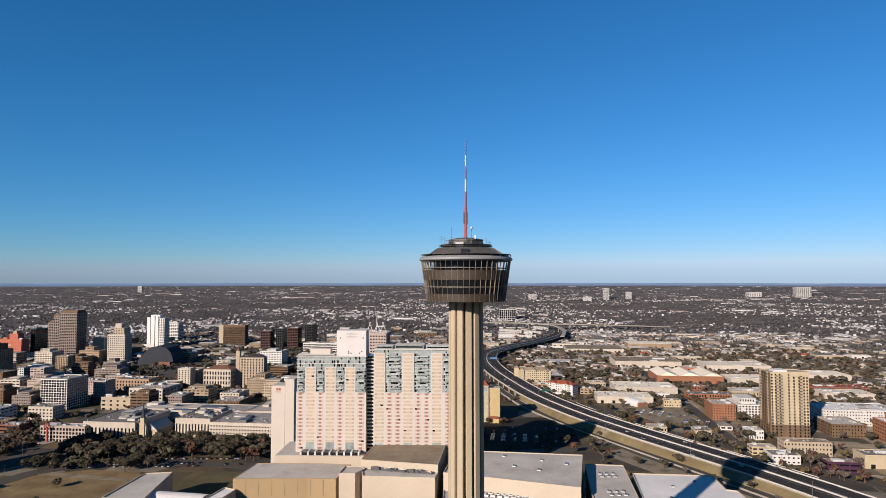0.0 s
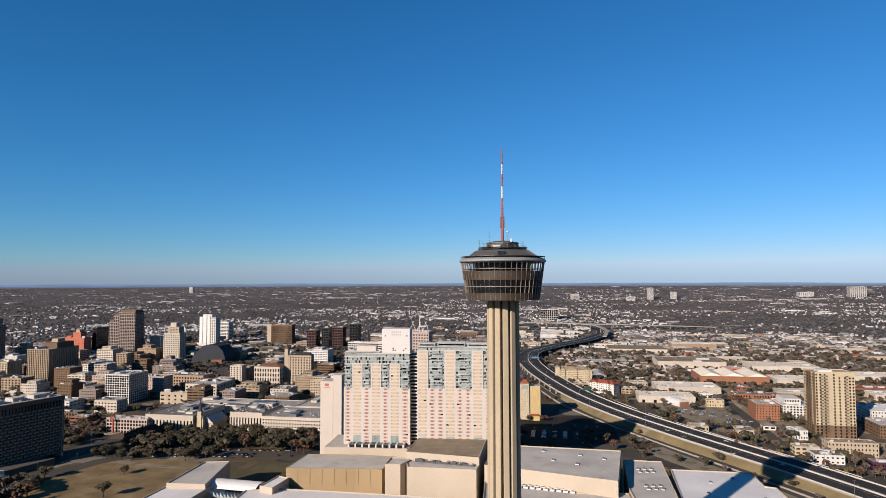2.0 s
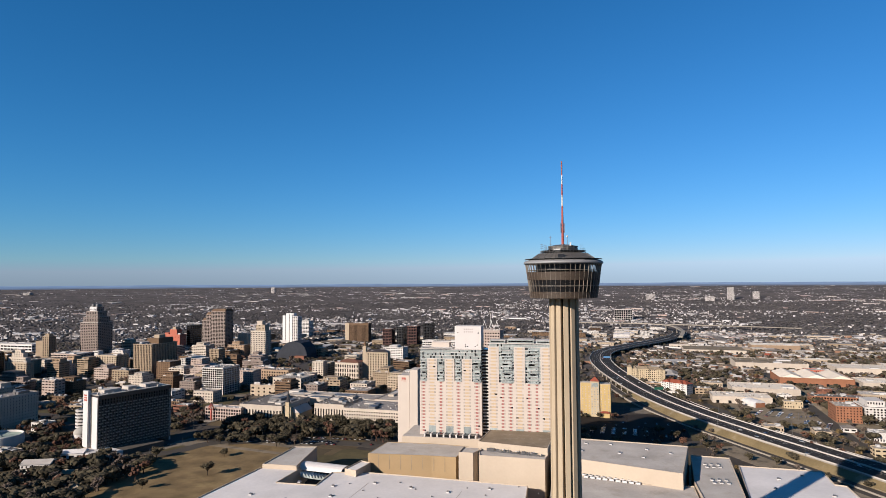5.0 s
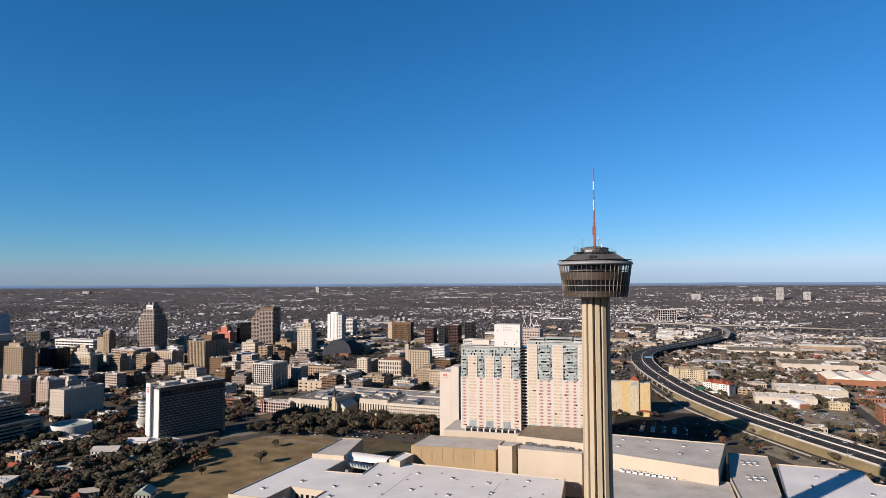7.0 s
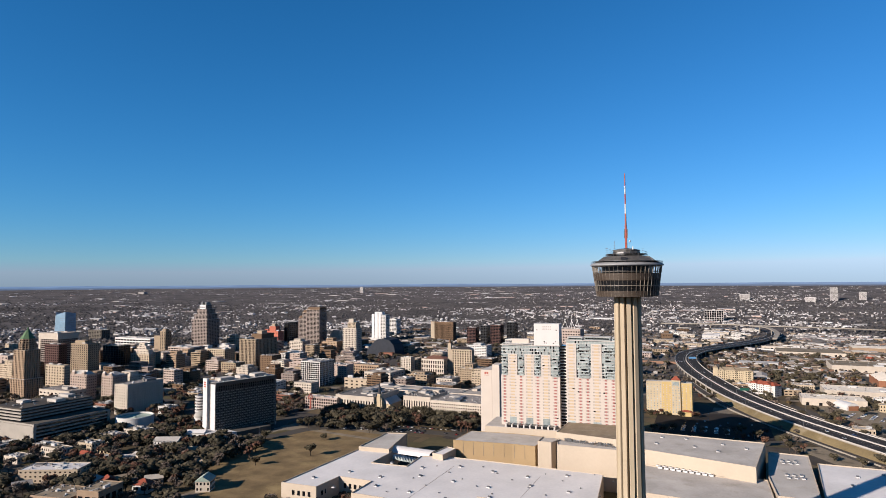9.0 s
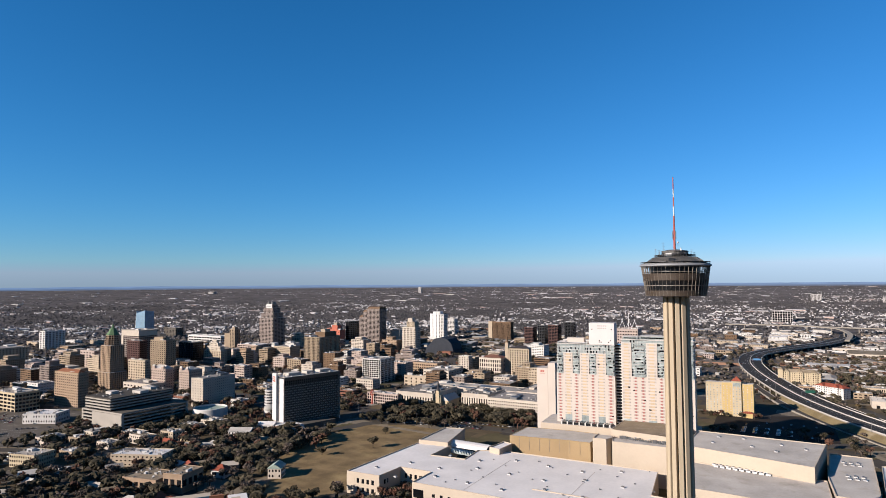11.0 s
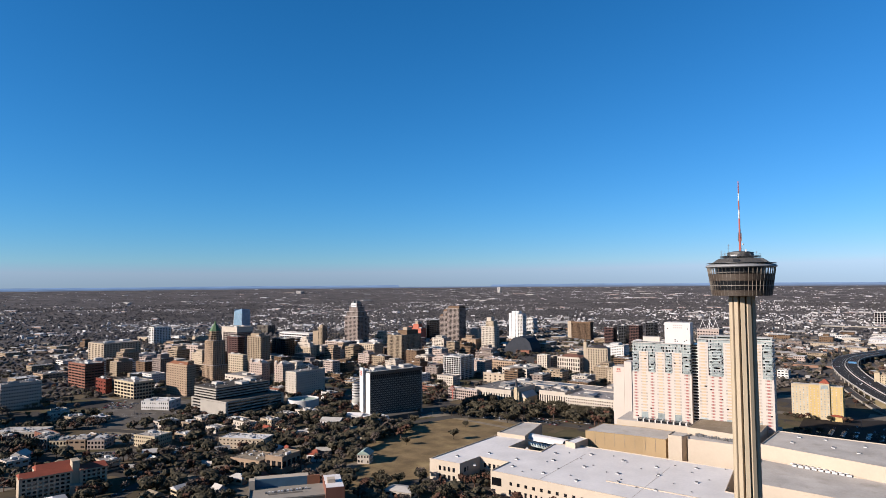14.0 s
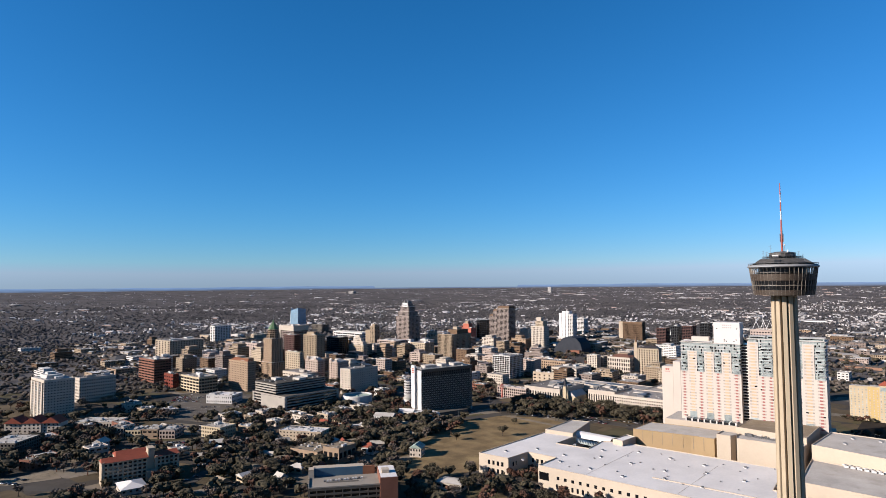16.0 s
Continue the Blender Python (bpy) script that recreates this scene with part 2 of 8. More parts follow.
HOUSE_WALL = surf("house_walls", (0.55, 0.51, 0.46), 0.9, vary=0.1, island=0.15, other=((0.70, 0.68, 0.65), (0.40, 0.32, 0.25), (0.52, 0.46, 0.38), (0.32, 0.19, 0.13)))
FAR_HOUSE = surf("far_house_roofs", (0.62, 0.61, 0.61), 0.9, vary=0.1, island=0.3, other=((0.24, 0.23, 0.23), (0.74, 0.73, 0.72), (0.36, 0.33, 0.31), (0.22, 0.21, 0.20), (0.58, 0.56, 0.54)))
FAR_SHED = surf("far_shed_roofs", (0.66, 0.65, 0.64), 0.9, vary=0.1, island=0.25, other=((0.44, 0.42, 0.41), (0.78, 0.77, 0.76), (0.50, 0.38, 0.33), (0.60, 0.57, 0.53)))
HOUSE_ROOF = surf("house_roofs", (0.20, 0.175, 0.15), 0.9, vary=0.1, island=0.25, other=((0.60, 0.59, 0.57), (0.27, 0.24, 0.21), (0.24, 0.18, 0.13), (0.46, 0.43, 0.39), (0.14, 0.125, 0.11), (0.62, 0.58, 0.52)))

# ---- building helpers ----
def box(bm, x0, y0, z0, x1, y1, z1):
    v = [bm.verts.new(p) for p in ((x0, y0, z0), (x1, y0, z0), (x1, y1, z0), (x0, y1, z0), (x0, y0, z1), (x1, y0, z1), (x1, y1, z1), (x0, y1, z1))]
    for f in ((3, 2, 1, 0), (4, 5, 6, 7), (0, 1, 5, 4), (1, 2, 6, 5), (2, 3, 7, 6), (3, 0, 4, 7)):
        bm.faces.new([v[i] for i in f])
    return bm


def a_box(*c):
    return box(bmesh.new(), *c)


def prism(bm, pts, z0, z1):
    area = sum(pts[i - 1][0] * pts[i][1] - pts[i][0] * pts[i - 1][1] for i in range(len(pts)))
    pts = list(pts) if area > 0 else list(pts)[::-1]
    lo, hi = [bm.verts.new((x, y, z0)) for x, y in pts], [bm.verts.new((x, y, z1)) for x, y in pts]
    bm.faces.new(lo[::-1]), bm.faces.new(hi)
    for i in range(len(pts)):
        bm.faces.new((lo[i - 1], lo[i], hi[i], hi[i - 1]))
    return bm


def lathe(bm, profile, n, turn=0.0):
    rings = [[bm.verts.new((r * math.cos(turn + 2 * math.pi * k / n), r * math.sin(turn + 2 * math.pi * k / n), z)) for k in range(n)] for r, z in profile]
    for a, b in zip(rings, rings[1:]):
        for k in range(n):
            bm.faces.new((a[k - 1], a[k], b[k], b[k - 1]))
    bm.faces.new(rings[0][::-1]), bm.faces.new(rings[-1])
    return bm


def mesh_of(name, bm, material):
    me = bpy.data.meshes.new(name)
    bm.normal_update()
    bm.to_mesh(me)
    bm.free()
    me.materials.append(material)
    return me


def part(name, bm, material, parent, label="", at=None):
    """One mesh under a thing; bm may be a mesh that is shared."""
    me = bm if isinstance(bm, bpy.types.Mesh) else mesh_of(name, bm, material)
    ob = new(name, me)
    ob.parent = parent
    if at:
        ob.location = at
    return tagged(ob, label)


def thing(name, label, category, x=0.0, y=0.0, z=0.0, deg=0.0, group="", kind=""):
    ob = new(name)
    ob.empty_display_size = 1
    ob.location, ob.rotation_euler = (x, y, z), (0, 0, radians(deg))
    return tagged(ob, label, category, group, kind)


def solid(name, bm, material, label, category="", kind="structure", z=0.0):
    ob = new(name, mesh_of(name, bm, material))
    ob.location.z = z
    return tagged(ob, label, category, "", kind)


def parapet(bm, w, d, h, t=0.4, up=1.0):
    for c in ((0, 0, w, t), (0, d - t, w, d), (0, t, t, d - t), (w - t, t, w, d - t)):
        box(bm, c[0], c[1], h, c[2], c[3], h + up)
    return bm


FOOT = []   # footprints that are taken: x, y, radius


def taken(x, y, r):
    return any((x - a) ** 2 + (y - b) ** 2 < max(0.0, r + c) ** 2 for a, b, c in FOOT)


def reserve(x, y, w, d, deg):
    c, s = math.cos(radians(deg)), math.sin(radians(deg))
    k = max(1, round(max(w, d) / max(8, min(w, d))))
    for i in range(k):
        u, v = (w * (i + 0.5) / k, d / 2) if w > d else (w / 2, d * (i + 0.5) / k)
        FOOT.append((x + u * c - v * s, y + u * s + v * c, max(min(w, d) / 2, max(w, d) / (2 * k)) + 2))


def facade(ob, w, d, z0, h, floors, bw, bd, wall, glass, band, pier, proud=0.35):
    """Storeys: dark glazing behind proud floor bands and piers."""
    part("glazing", a_box(proud, proud, z0, w - proud, d - proud, z0 + h - 0.1), glass, ob)
    fh = h / floors
    e = 0.06
    sx, sy = w / bw, d / bd
    near = ob.location.y < 800 and ob.location.x > -950
    frame_bm = bmesh.new()
    band_me = None if not near else mesh_of("floor_band", a_box(0, 0, 0, w, d, fh * band), wall)
    for k in range(floors):
        z = z0 + fh * (k + 1 - band)
        if near:
            part("floor_band", band_me, wall, ob, at=(0, 0, z))
        else:
            box(frame_bm, 0, 0, z, w, d, z + fh * band)
    if pier > 0:
        px = mesh_of("pier", a_box(-sx * pier / 2, e, 0, sx * pier / 2, d - e, h - 0.2), wall)
        py = mesh_of("pier", a_box(e, -sy * pier / 2, 0, w - e, sy * pier / 2, h - 0.2), wall)
        for me, n, u, v in ((px, bw, sx, 0), (py, bd, 0, sy)):
            for k in range(1, n):
                if near:
                    part("pier", me, wall, ob, at=(u * k, v * k, z0))
                elif v == 0:
                    box(frame_bm, sx * (k - pier / 2), e, z0, sx * (k + pier / 2), d - e, z0 + h - 0.2)
                else:
                    box(frame_bm, e, sy * (k - pier / 2), z0, w - e, sy * (k + pier / 2), z0 + h - 0.2)
    if near:
        frame_bm.free()
    else:
        tagged(part("wall_grid", frame_bm, wall, ob), kind="stuff")
    q = max(0.8, min(sx, sy) * max(pier, 0.3) / 2)
    corner = mesh_of("corner_pier", a_box(-q / 2, -q / 2, 0, q / 2, q / 2, h - 0.15), wall)
    for u in (q / 2 + 0.03, w - q / 2 - 0.03):
        for v in (q / 2 + 0.03, d - q / 2 - 0.03):
            part("corner_pier", corner, wall, ob, at=(u, v, z0))


def roof_kit(ob, w, d, h, wall, rng, roof=None, units=3):
    part("roof", a_box(0.3, 0.3, h, w - 0.3, d - 0.3, h + 0.25), roof or ROOF_MIX, ob)
    part("parapet", parapet(bmesh.new(), w, d, h), wall, ob)
    near = ob.location.y < 620 and ob.location.x > -700
    far_units = bmesh.new()
    for _ in range(units):
        a, b, c = rng.uniform(0.08, 0.22) * w, rng.uniform(0.12, 0.3) * d, rng.uniform(1.5, 4)
        x, y = rng.uniform(1.5, w - a - 1.5), rng.uniform(1.5, max(1.6, d - b - 1.5))
        if near:
            part("rooftop_unit", a_box(x, y, h + 0.25, x + a, y + b, h + c), rng.choice((wall, ROOF_GREY, STEEL, ROOF_GREY)), ob)
        else:
            box(far_units, x, y, h + 0.25, x + a, y + b, h + c)
    clutter(far_units, rng, w, d, h + 0.25)
    tagged(part("roof_clutter", far_units, ROOF_MIX_ISLAND, ob), kind="stuff")


def clutter(bm, rng, w, d, z):
    """Vents, fans, curbs and pipes strewn over a flat roof."""
    for _ in range(min(34, 6 + int(w * d / 70))):
        a, b, c = rng.choice(((0.8, 0.8, 0.9), (1.4, 1.1, 1.3), (2.4, 1.6, 1.5), (0.5, 0.5, 1.8), (3.6, 0.5, 0.5), (0.4, 4.2, 0.4)))
        x, y = rng.uniform(0.8, max(0.9, w - a - 0.8)), rng.uniform(0.8, max(0.9, d - b - 0.8))
        box(bm, x, y, z, x + a, y + b, z + c)
    return bm


DOWNTOWN = -7.0


def block(name, x, y, w, d, h, floors, bw, bd, wall, band, pier, label, glass=None, deg=DOWNTOWN, units=3, roof=None):
    rng = random.Random(round(x * 7 + y * 3))
    ob = thing(name, label, "building", x, y, 0, deg)
    if 0.4 <= pier < 0.7:
        band, pier = band * 1.2, pier * 1.14
    facade(ob, w, d, 0, h, floors, bw, bd, wall, glass or GLASS, band, pier)
    roof_kit(ob, w, d, h, wall, rng, roof, units)
    reserve(x, y, w, d, deg)
    return ob


# ---- ground ----
FAR0, FAR1 = 2000.0, 4900.0


def rise(x, y):
    """The land lifts slowly towards the hills on the skyline."""
    r = math.hypot(x, y + 300)
    if r < FAR0:
        return 0.0
    far = r * math.exp(2.25 * ((r - FAR0) / (FAR1 - FAR0)) ** 2)
    return 174.6 * (1 - r / far)


def build_ground():
    bm = bmesh.new()
    radii = [0, 60, 150, 300, 500, 800, 1200, 1600] + [2000 + 100 * k for k in range(26)]
    n, rings = 180, []
    for r in radii[1:]:
        ring = []
        for k in range(n):
            a = 2 * math.pi * k / n
            x, y = r * math.sin(a), -300 + r * math.cos(a)
            z = rise(x, y)
            ring.append(bm.verts.new((x, y, z)))
        rings.append(ring)
    c = bm.verts.new((0, -300, 0))
    for k in range(n):
        bm.faces.new((c, rings[0][k], rings[0][k - 1]))
        for a, b in zip(rings, rings[1:]):
            bm.faces.new((a[k - 1], a[k], b[k], b[k - 1]))
    for f in bm.faces:
        f.smooth = True
    bmesh.ops.recalc_face_normals(bm, faces=bm.faces)
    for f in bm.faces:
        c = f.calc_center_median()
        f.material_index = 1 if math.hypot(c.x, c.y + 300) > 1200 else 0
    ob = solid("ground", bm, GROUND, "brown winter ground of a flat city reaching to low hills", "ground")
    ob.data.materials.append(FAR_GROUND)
    return ob


build_ground()


def far_hills(radius, foot, top, swell, low, high, label):
    """A ring of far land on the skyline, its foot one tone and its crest another, both glowing haze colours."""
    bm, prev = bmesh.new(), None
    for k in range(721):
        a = radians(-90 + 0.25 * k)
        x, y = radius * math.sin(a), -300 + radius * math.cos(a)
        h = swell * (0.8 * noise.noise((5 * math.sin(a), 5 * math.cos(a), 7)) + 0.45 * noise.noise((21 * math.sin(a), 21 * math.cos(a), 2)) + 0.15 * noise.noise((90 * math.sin(a), 90 * math.cos(a), 4)))
        q = [bm.verts.new((x, y, foot)), bm.verts.new((x, y, top + h))]
        if prev:
            bm.faces.new((prev[0], q[0], q[1], prev[1]))
        prev = q
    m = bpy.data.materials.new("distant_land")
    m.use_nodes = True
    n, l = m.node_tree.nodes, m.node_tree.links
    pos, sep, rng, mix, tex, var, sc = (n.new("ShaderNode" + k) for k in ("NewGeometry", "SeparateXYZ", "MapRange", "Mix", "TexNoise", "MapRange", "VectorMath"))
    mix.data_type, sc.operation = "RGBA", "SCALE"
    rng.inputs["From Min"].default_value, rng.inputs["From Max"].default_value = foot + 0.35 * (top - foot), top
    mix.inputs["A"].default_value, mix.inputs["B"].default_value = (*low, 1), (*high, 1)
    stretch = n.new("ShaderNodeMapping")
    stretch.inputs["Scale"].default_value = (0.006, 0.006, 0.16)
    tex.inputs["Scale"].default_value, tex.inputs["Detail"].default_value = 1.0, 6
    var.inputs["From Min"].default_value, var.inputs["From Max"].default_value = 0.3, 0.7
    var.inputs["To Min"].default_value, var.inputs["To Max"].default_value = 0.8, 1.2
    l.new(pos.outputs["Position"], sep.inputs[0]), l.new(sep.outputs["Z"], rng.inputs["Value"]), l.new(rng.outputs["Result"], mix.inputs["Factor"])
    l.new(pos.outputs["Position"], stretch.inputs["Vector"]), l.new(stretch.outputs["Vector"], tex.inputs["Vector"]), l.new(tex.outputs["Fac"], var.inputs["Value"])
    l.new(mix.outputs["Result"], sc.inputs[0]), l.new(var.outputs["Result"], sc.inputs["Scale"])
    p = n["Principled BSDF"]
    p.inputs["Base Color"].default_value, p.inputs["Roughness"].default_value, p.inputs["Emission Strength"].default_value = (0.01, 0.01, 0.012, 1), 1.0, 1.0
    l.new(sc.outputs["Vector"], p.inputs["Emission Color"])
    return solid("backdrop", bm, m, label, "hills")


# air haze is put into the glow of both rings
far_hills(4930, 110, 161.5, 4.5, (0.055, 0.078, 0.125), (0.098, 0.150, 0.250), "low blue hills on the far skyline, haze given as glow")
far_hills(4660, 100, 149.0, 2.6, (0.046, 0.056, 0.080), (0.068, 0.094, 0.148), "far wooded plain below the hills, haze given as glow")


def sheet(name, pts, material, label, z):
    return solid(name, prism(bmesh.new(), pts, z - 0.6, z), material, label, name)


def smooth_line(pts, step=14.0):
    """Points along a Catmull-Rom curve."""
    out = []
    p = [pts[0], *pts, pts[-1]]
    for a, b, c, d in zip(p, p[1:], p[2:], p[3:]):
        k = max(2, int(math.dist(b[:2], c[:2]) / step))
        for i in range(k):
            t = i / k
            out.append(tuple(0.5 * (2 * b[j] + (c[j] - a[j]) * t + (2 * a[j] - 5 * b[j] + 4 * c[j] - d[j]) * t * t + (3 * b[j] - a[j] - 3 * c[j] + d[j]) * t ** 3) for j in range(3)))
    return out + [tuple(pts[-1])]


def ribbon(bm, line, u0, u1, lo, hi):
    """A strip along line from u0 to u1 metres to its right, between heights lo and hi above it."""
    prev = None
    for i, p in enumerate(line):
        a, b = line[max(0, i - 1)], line[min(len(line) - 1, i + 1)]
        dx, dy = b[0] - a[0], b[1] - a[1]
        k = math.hypot(dx, dy)
        rx, ry = dy / k, -dx / k
        q = [bm.verts.new((p[0] + rx * u, p[1] + ry * u, p[2] + h)) for u, h in ((u0, lo), (u1, lo), (u1, hi), (u0, hi))]
        if prev:
            for j in range(4):
                bm.faces.new((prev[j], prev[(j + 1) % 4], q[(j + 1) % 4], q[j]))
        else:
            bm.faces.new(q)
        prev = q
    bm.faces.new(prev[::-1])
    bmesh.ops.recalc_face_normals(bm, faces=bm.faces)
    return bm


def at_line(line, s, u=0.0):
    """Place and heading s metres along a line, u metres to its right."""
    for a, b in zip(line, line[1:]):
        k = math.dist(a[:2], b[:2])
        if s <= k:
            dx, dy = (b[0] - a[0]) / k, (b[1] - a[1]) / k
            return a[0] + dx * s + dy * u, a[1] + dy * s - dx * u, a[2] + (b[2] - a[2]) * s / k, math.degrees(math.atan2(dy, dx))
        s -= k
    return (*line[-1], 0.0)


def length(line):
    return sum(math.dist(a[:2], b[:2]) for a, b in zip(line, line[1:]))

# ---- highway and streets ----
def beside(line, u):
    """The line moved u metres to its right."""
    out = []
    for i, p in enumerate(line):
        a, b = line[max(0, i - 1)], line[min(len(line) - 1, i + 1)]
        k = math.dist(a[:2], b[:2])
        out.append((p[0] + (b[1] - a[1]) / k * u, p[1] - (b[0] - a[0]) / k * u, p[2]))
    return out


EAST_EDGE = smooth_line([(372, 90, 7), (330, 235, 7), (296, 318, 8), (263, 390, 8), (226, 470, 8), (186, 570, 8), (152, 690, 8), (127, 830, 9), (111, 960, 10), (107, 1090, 11),
                         (128, 1230, 11), (200, 1380, 10), (310, 1580, 8), (400, 1820, 6), (440, 2100, 2)])
HIGHWAY = beside(EAST_EDGE, -20.5)


def build_highway():
    road = thing("highway", "elevated concrete highway with dark asphalt lanes and pale barriers", "highway", kind="structure")
    part("deck", ribbon(bmesh.new(), HIGHWAY, -21.6, 21.6, -1.8, -0.06), CONCRETE, road)
    for side in (-1, 1):
        a, b = sorted((side * 1.2, side * 20.6))
        part("carriageway", ribbon(bmesh.new(), HIGHWAY, a, b, -0.05, 0.0), ASPHALT, road, "dark asphalt carriageway")
        a, b = sorted((side * 21.1, side * 21.55))
        part("barrier", ribbon(bmesh.new(), HIGHWAY, a, b, -1.8, 1.0), BARRIER, road, "pale concrete edge barrier")
    part("median_barrier", ribbon(bmesh.new(), HIGHWAY, -0.45, 0.45, -0.05, 1.1), BARRIER, road, "pale concrete median")
    total = length(HIGHWAY)
    for side in (-1, 1):
        for lane in (4.6, 20.0):
            part("edge_line", ribbon(bmesh.new(), HIGHWAY, side * lane - 0.12, side * lane + 0.12, 0.004, 0.012), PAINT, road)
    dash = bmesh.new()
    for side in (-1, 1):
        for lane in (8.4, 12.2, 16.0):
            s = 0.0
            while s < 1300:
                x, y, z, h = at_line(HIGHWAY, s, side * lane)
                c, sn = math.cos(radians(h)), math.sin(radians(h))
                q = [dash.verts.new((x + u * c - v * sn, y + u * sn + v * c, z + 0.01)) for u, v in ((0, -0.1), (3.5, -0.1), (3.5, 0.1), (0, 0.1))]
                dash.faces.new(q)
                s += 12
    tagged(part("lane_dashes", dash, PAINT, road), kind="stuff")
    pier_me = mesh_of("pier", a_box(-1.0, -1.0, -14, 1.0, 1.0, -1.8), CONCRETE)
    s = 150.0
    while s < total - 300:
        for u in (-18, -6, 6, 18):
            x, y, z, h = at_line(HIGHWAY, s, u)
            part("pier", pier_me, CONCRETE, road, at=(x, y, z))
        s += 34
    return road


build_highway()
for k in range(0, len(HIGHWAY), 2):
    FOOT.append((HIGHWAY[k][0], HIGHWAY[k][1], 30))
def grass_slope():
    """The grass bank on the hall side of the highway."""
    bm, prev = bmesh.new(), None
    for i in range(1, len(HIGHWAY) - 1):
        p, a, b = HIGHWAY[i], HIGHWAY[i - 1], HIGHWAY[i + 1]
        if not 180 < p[1] < 700:
            continue
        k = math.dist(a[:2], b[:2])
        rx, ry = (b[1] - a[1]) / k, -(b[0] - a[0]) / k
        q = [bm.verts.new((p[0] + rx * u, p[1] + ry * u, z)) for u, z in ((-20.5, -0.5), (-20.5, p[2] - 1.9), (-21.8, p[2] - 1.2), (-24.0, p[2] - 2.6), (-31.0, 0.1), (-31.0, -0.5))]
        if prev:
            for j in range(6):
                bm.faces.new((prev[j - 1], prev[j], q[j], q[j - 1]))
        else:
            bm.faces.new(q)
        prev = q
    bm.faces.new(prev[::-1])
    bmesh.ops.recalc_face_normals(bm, faces=bm.faces)
    solid("grass_slope", bm, GRASS, "dry golden grass slope along the highway", "bank")


grass_slope()
side_line = [p for p in EAST_EDGE if 300 < p[1] < 800]
slip = thing("slip_road", "dark asphalt slip road with pale kerbs beside the highway", "road", kind="structure")
part("surface", ribbon(bmesh.new(), side_line, 11.5, 19.5, -9, -4.4), ASPHALT, slip)
for u in (10.9, 19.6):
    part("kerb", ribbon(bmesh.new(), side_line, u, u + 0.5, -9, -3.8), BARRIER, slip, "pale concrete kerb")
solid("slip_verge", ribbon(bmesh.new(), side_line, 1.2, 10.8, -9, -4.6), GRASS, "dry grass verge beside the slip road", "bank")
# earth bank under the near stretch
solid("embankment", ribbon(bmesh.new(), [p for p in HIGHWAY if 440 < p[1] < 700], -20, 20, -9, -1.9), GRASS, "dry grass bank under the highway", "bank")
sheet("grass_bank", [(150, 590), (186, 556), (222, 436), (192, 414), (168, 486)], GRASS, "dry grass wedge beside the highway", 0.12)
solid("frontage_road", ribbon(bmesh.new(), smooth_line([(118, 740, 0), (122, 700, 0), (148, 575, 0), (168, 486, 0), (188, 415, 0), (222, 338, 0), (262, 240, 0), (310, 120, 0)]), -6, 6, -0.5, 0.2), STREET, "asphalt frontage road beside the highway", "road")
solid("east_frontage_road", ribbon(bmesh.new(), smooth_line([(420, 150, 0), (370, 290, 0), (330, 370, 0), (300, 415, 0), (265, 480, 0), (230, 560, 0), (200, 660, 0)]), -6, 6, -0.5, 0.2), STREET, "asphalt frontage road east of the highway", "road")
STREETS = [
    ("east_street", [(303, 405, 0), (312, 470, 0), (329, 590, 0), (352, 760, 0), (380, 980, 0)], 7),
    ("hotel_street", [(-760, 470, 0), (-600, 400, 0), (-475, 330, 0), (-405, 300, 0), (-372, 352, 0), (-290, 372, 0), (-220, 368, 0), (-150, 362, 0), (40, 400, 0), (150, 430, 0)], 9),
    ("curved_street", [(-640, -40, 0), (-560, 60, 0), (-524, 150, 0), (-470, 245, 0), (-428, 330, 0), (-440, 440, 0), (-470, 600, 0), (-500, 800, 0), (-540, 1100, 0)], 8),
    ("park_street", [(-640, -190, 0), (-593, -160, 0), (-522, -124, 0), (-447, -92, 0), (-300, -75, 0)], 6),
    ("garden_street", [(-447, -92, 0), (-480, -40, 0), (-512, 60, 0), (-524, 150, 0)], 6),
    ("south_street", [(-1150, 90, 0), (-900, 55, 0), (-745, 75, 0), (-640, 100, 0), (-520, 140, 0)], 7),
    ("river_street", [(-1000, 30, 0), (-920, 160, 0), (-860, 240, 0), (-800, 300, 0), (-740, 420, 0), (-690, 560, 0)], 8),
    ("cross_street", [(-1200, 480, 0), (-900, 470, 0), (-650, 450, 0), (-440, 440, 0)], 7),
    ("north_street", [(-1250, 720, 0), (-900, 690, 0), (-600, 610, 0), (-480, 600, 0), (-250, 570, 0)], 7),
]
for nm, pts, half in STREETS:
    line = smooth_line(pts)
    solid(nm, ribbon(bmesh.new(), line, -half, half, -0.5, 0.15), STREET, "worn grey asphalt city street", "street")
    for p in line:
        FOOT.append((p[0], p[1], half))
sheet("park_lawn", [(-412, 205), (-398, 262), (-382, 330), (-335, 352), (-285, 342), (-262, 310), (-258, 220), (-272, 112), (-292, 60), (-330, 40), (-352, 120)], LAWN, "open brown winter lawn beside a park", 0.10)
for p in ((-340, 180), (-340, 260), (-310, 120), (-300, 300), (-360, 300), (-300, 230)):
    FOOT.append((*p, 45))
sheet("car_park", [(-905, 250), (-800, 110), (-745, 70), (-655, 118), (-700, 180), (-790, 265)], LOT, "grey asphalt car park", 0.16)
sheet("shaded_car_park", [(20, 545), (112, 575), (150, 560), (140, 430), (60, 405), (10, 420)], SHADE_ASPHALT, "asphalt car park below the hotels", 0.11)
sheet("east_yard", [(215, 700), (330, 640), (420, 560), (330, 470), (300, 440), (262, 520)], DIRT, "pale dusty yard among low buildings", 0.07)
sheet("warehouse_yard", [(250, 1000), (520, 960), (600, 780), (420, 720), (230, 740)], DIRT, "pale dusty yard between the warehouses", 0.06)
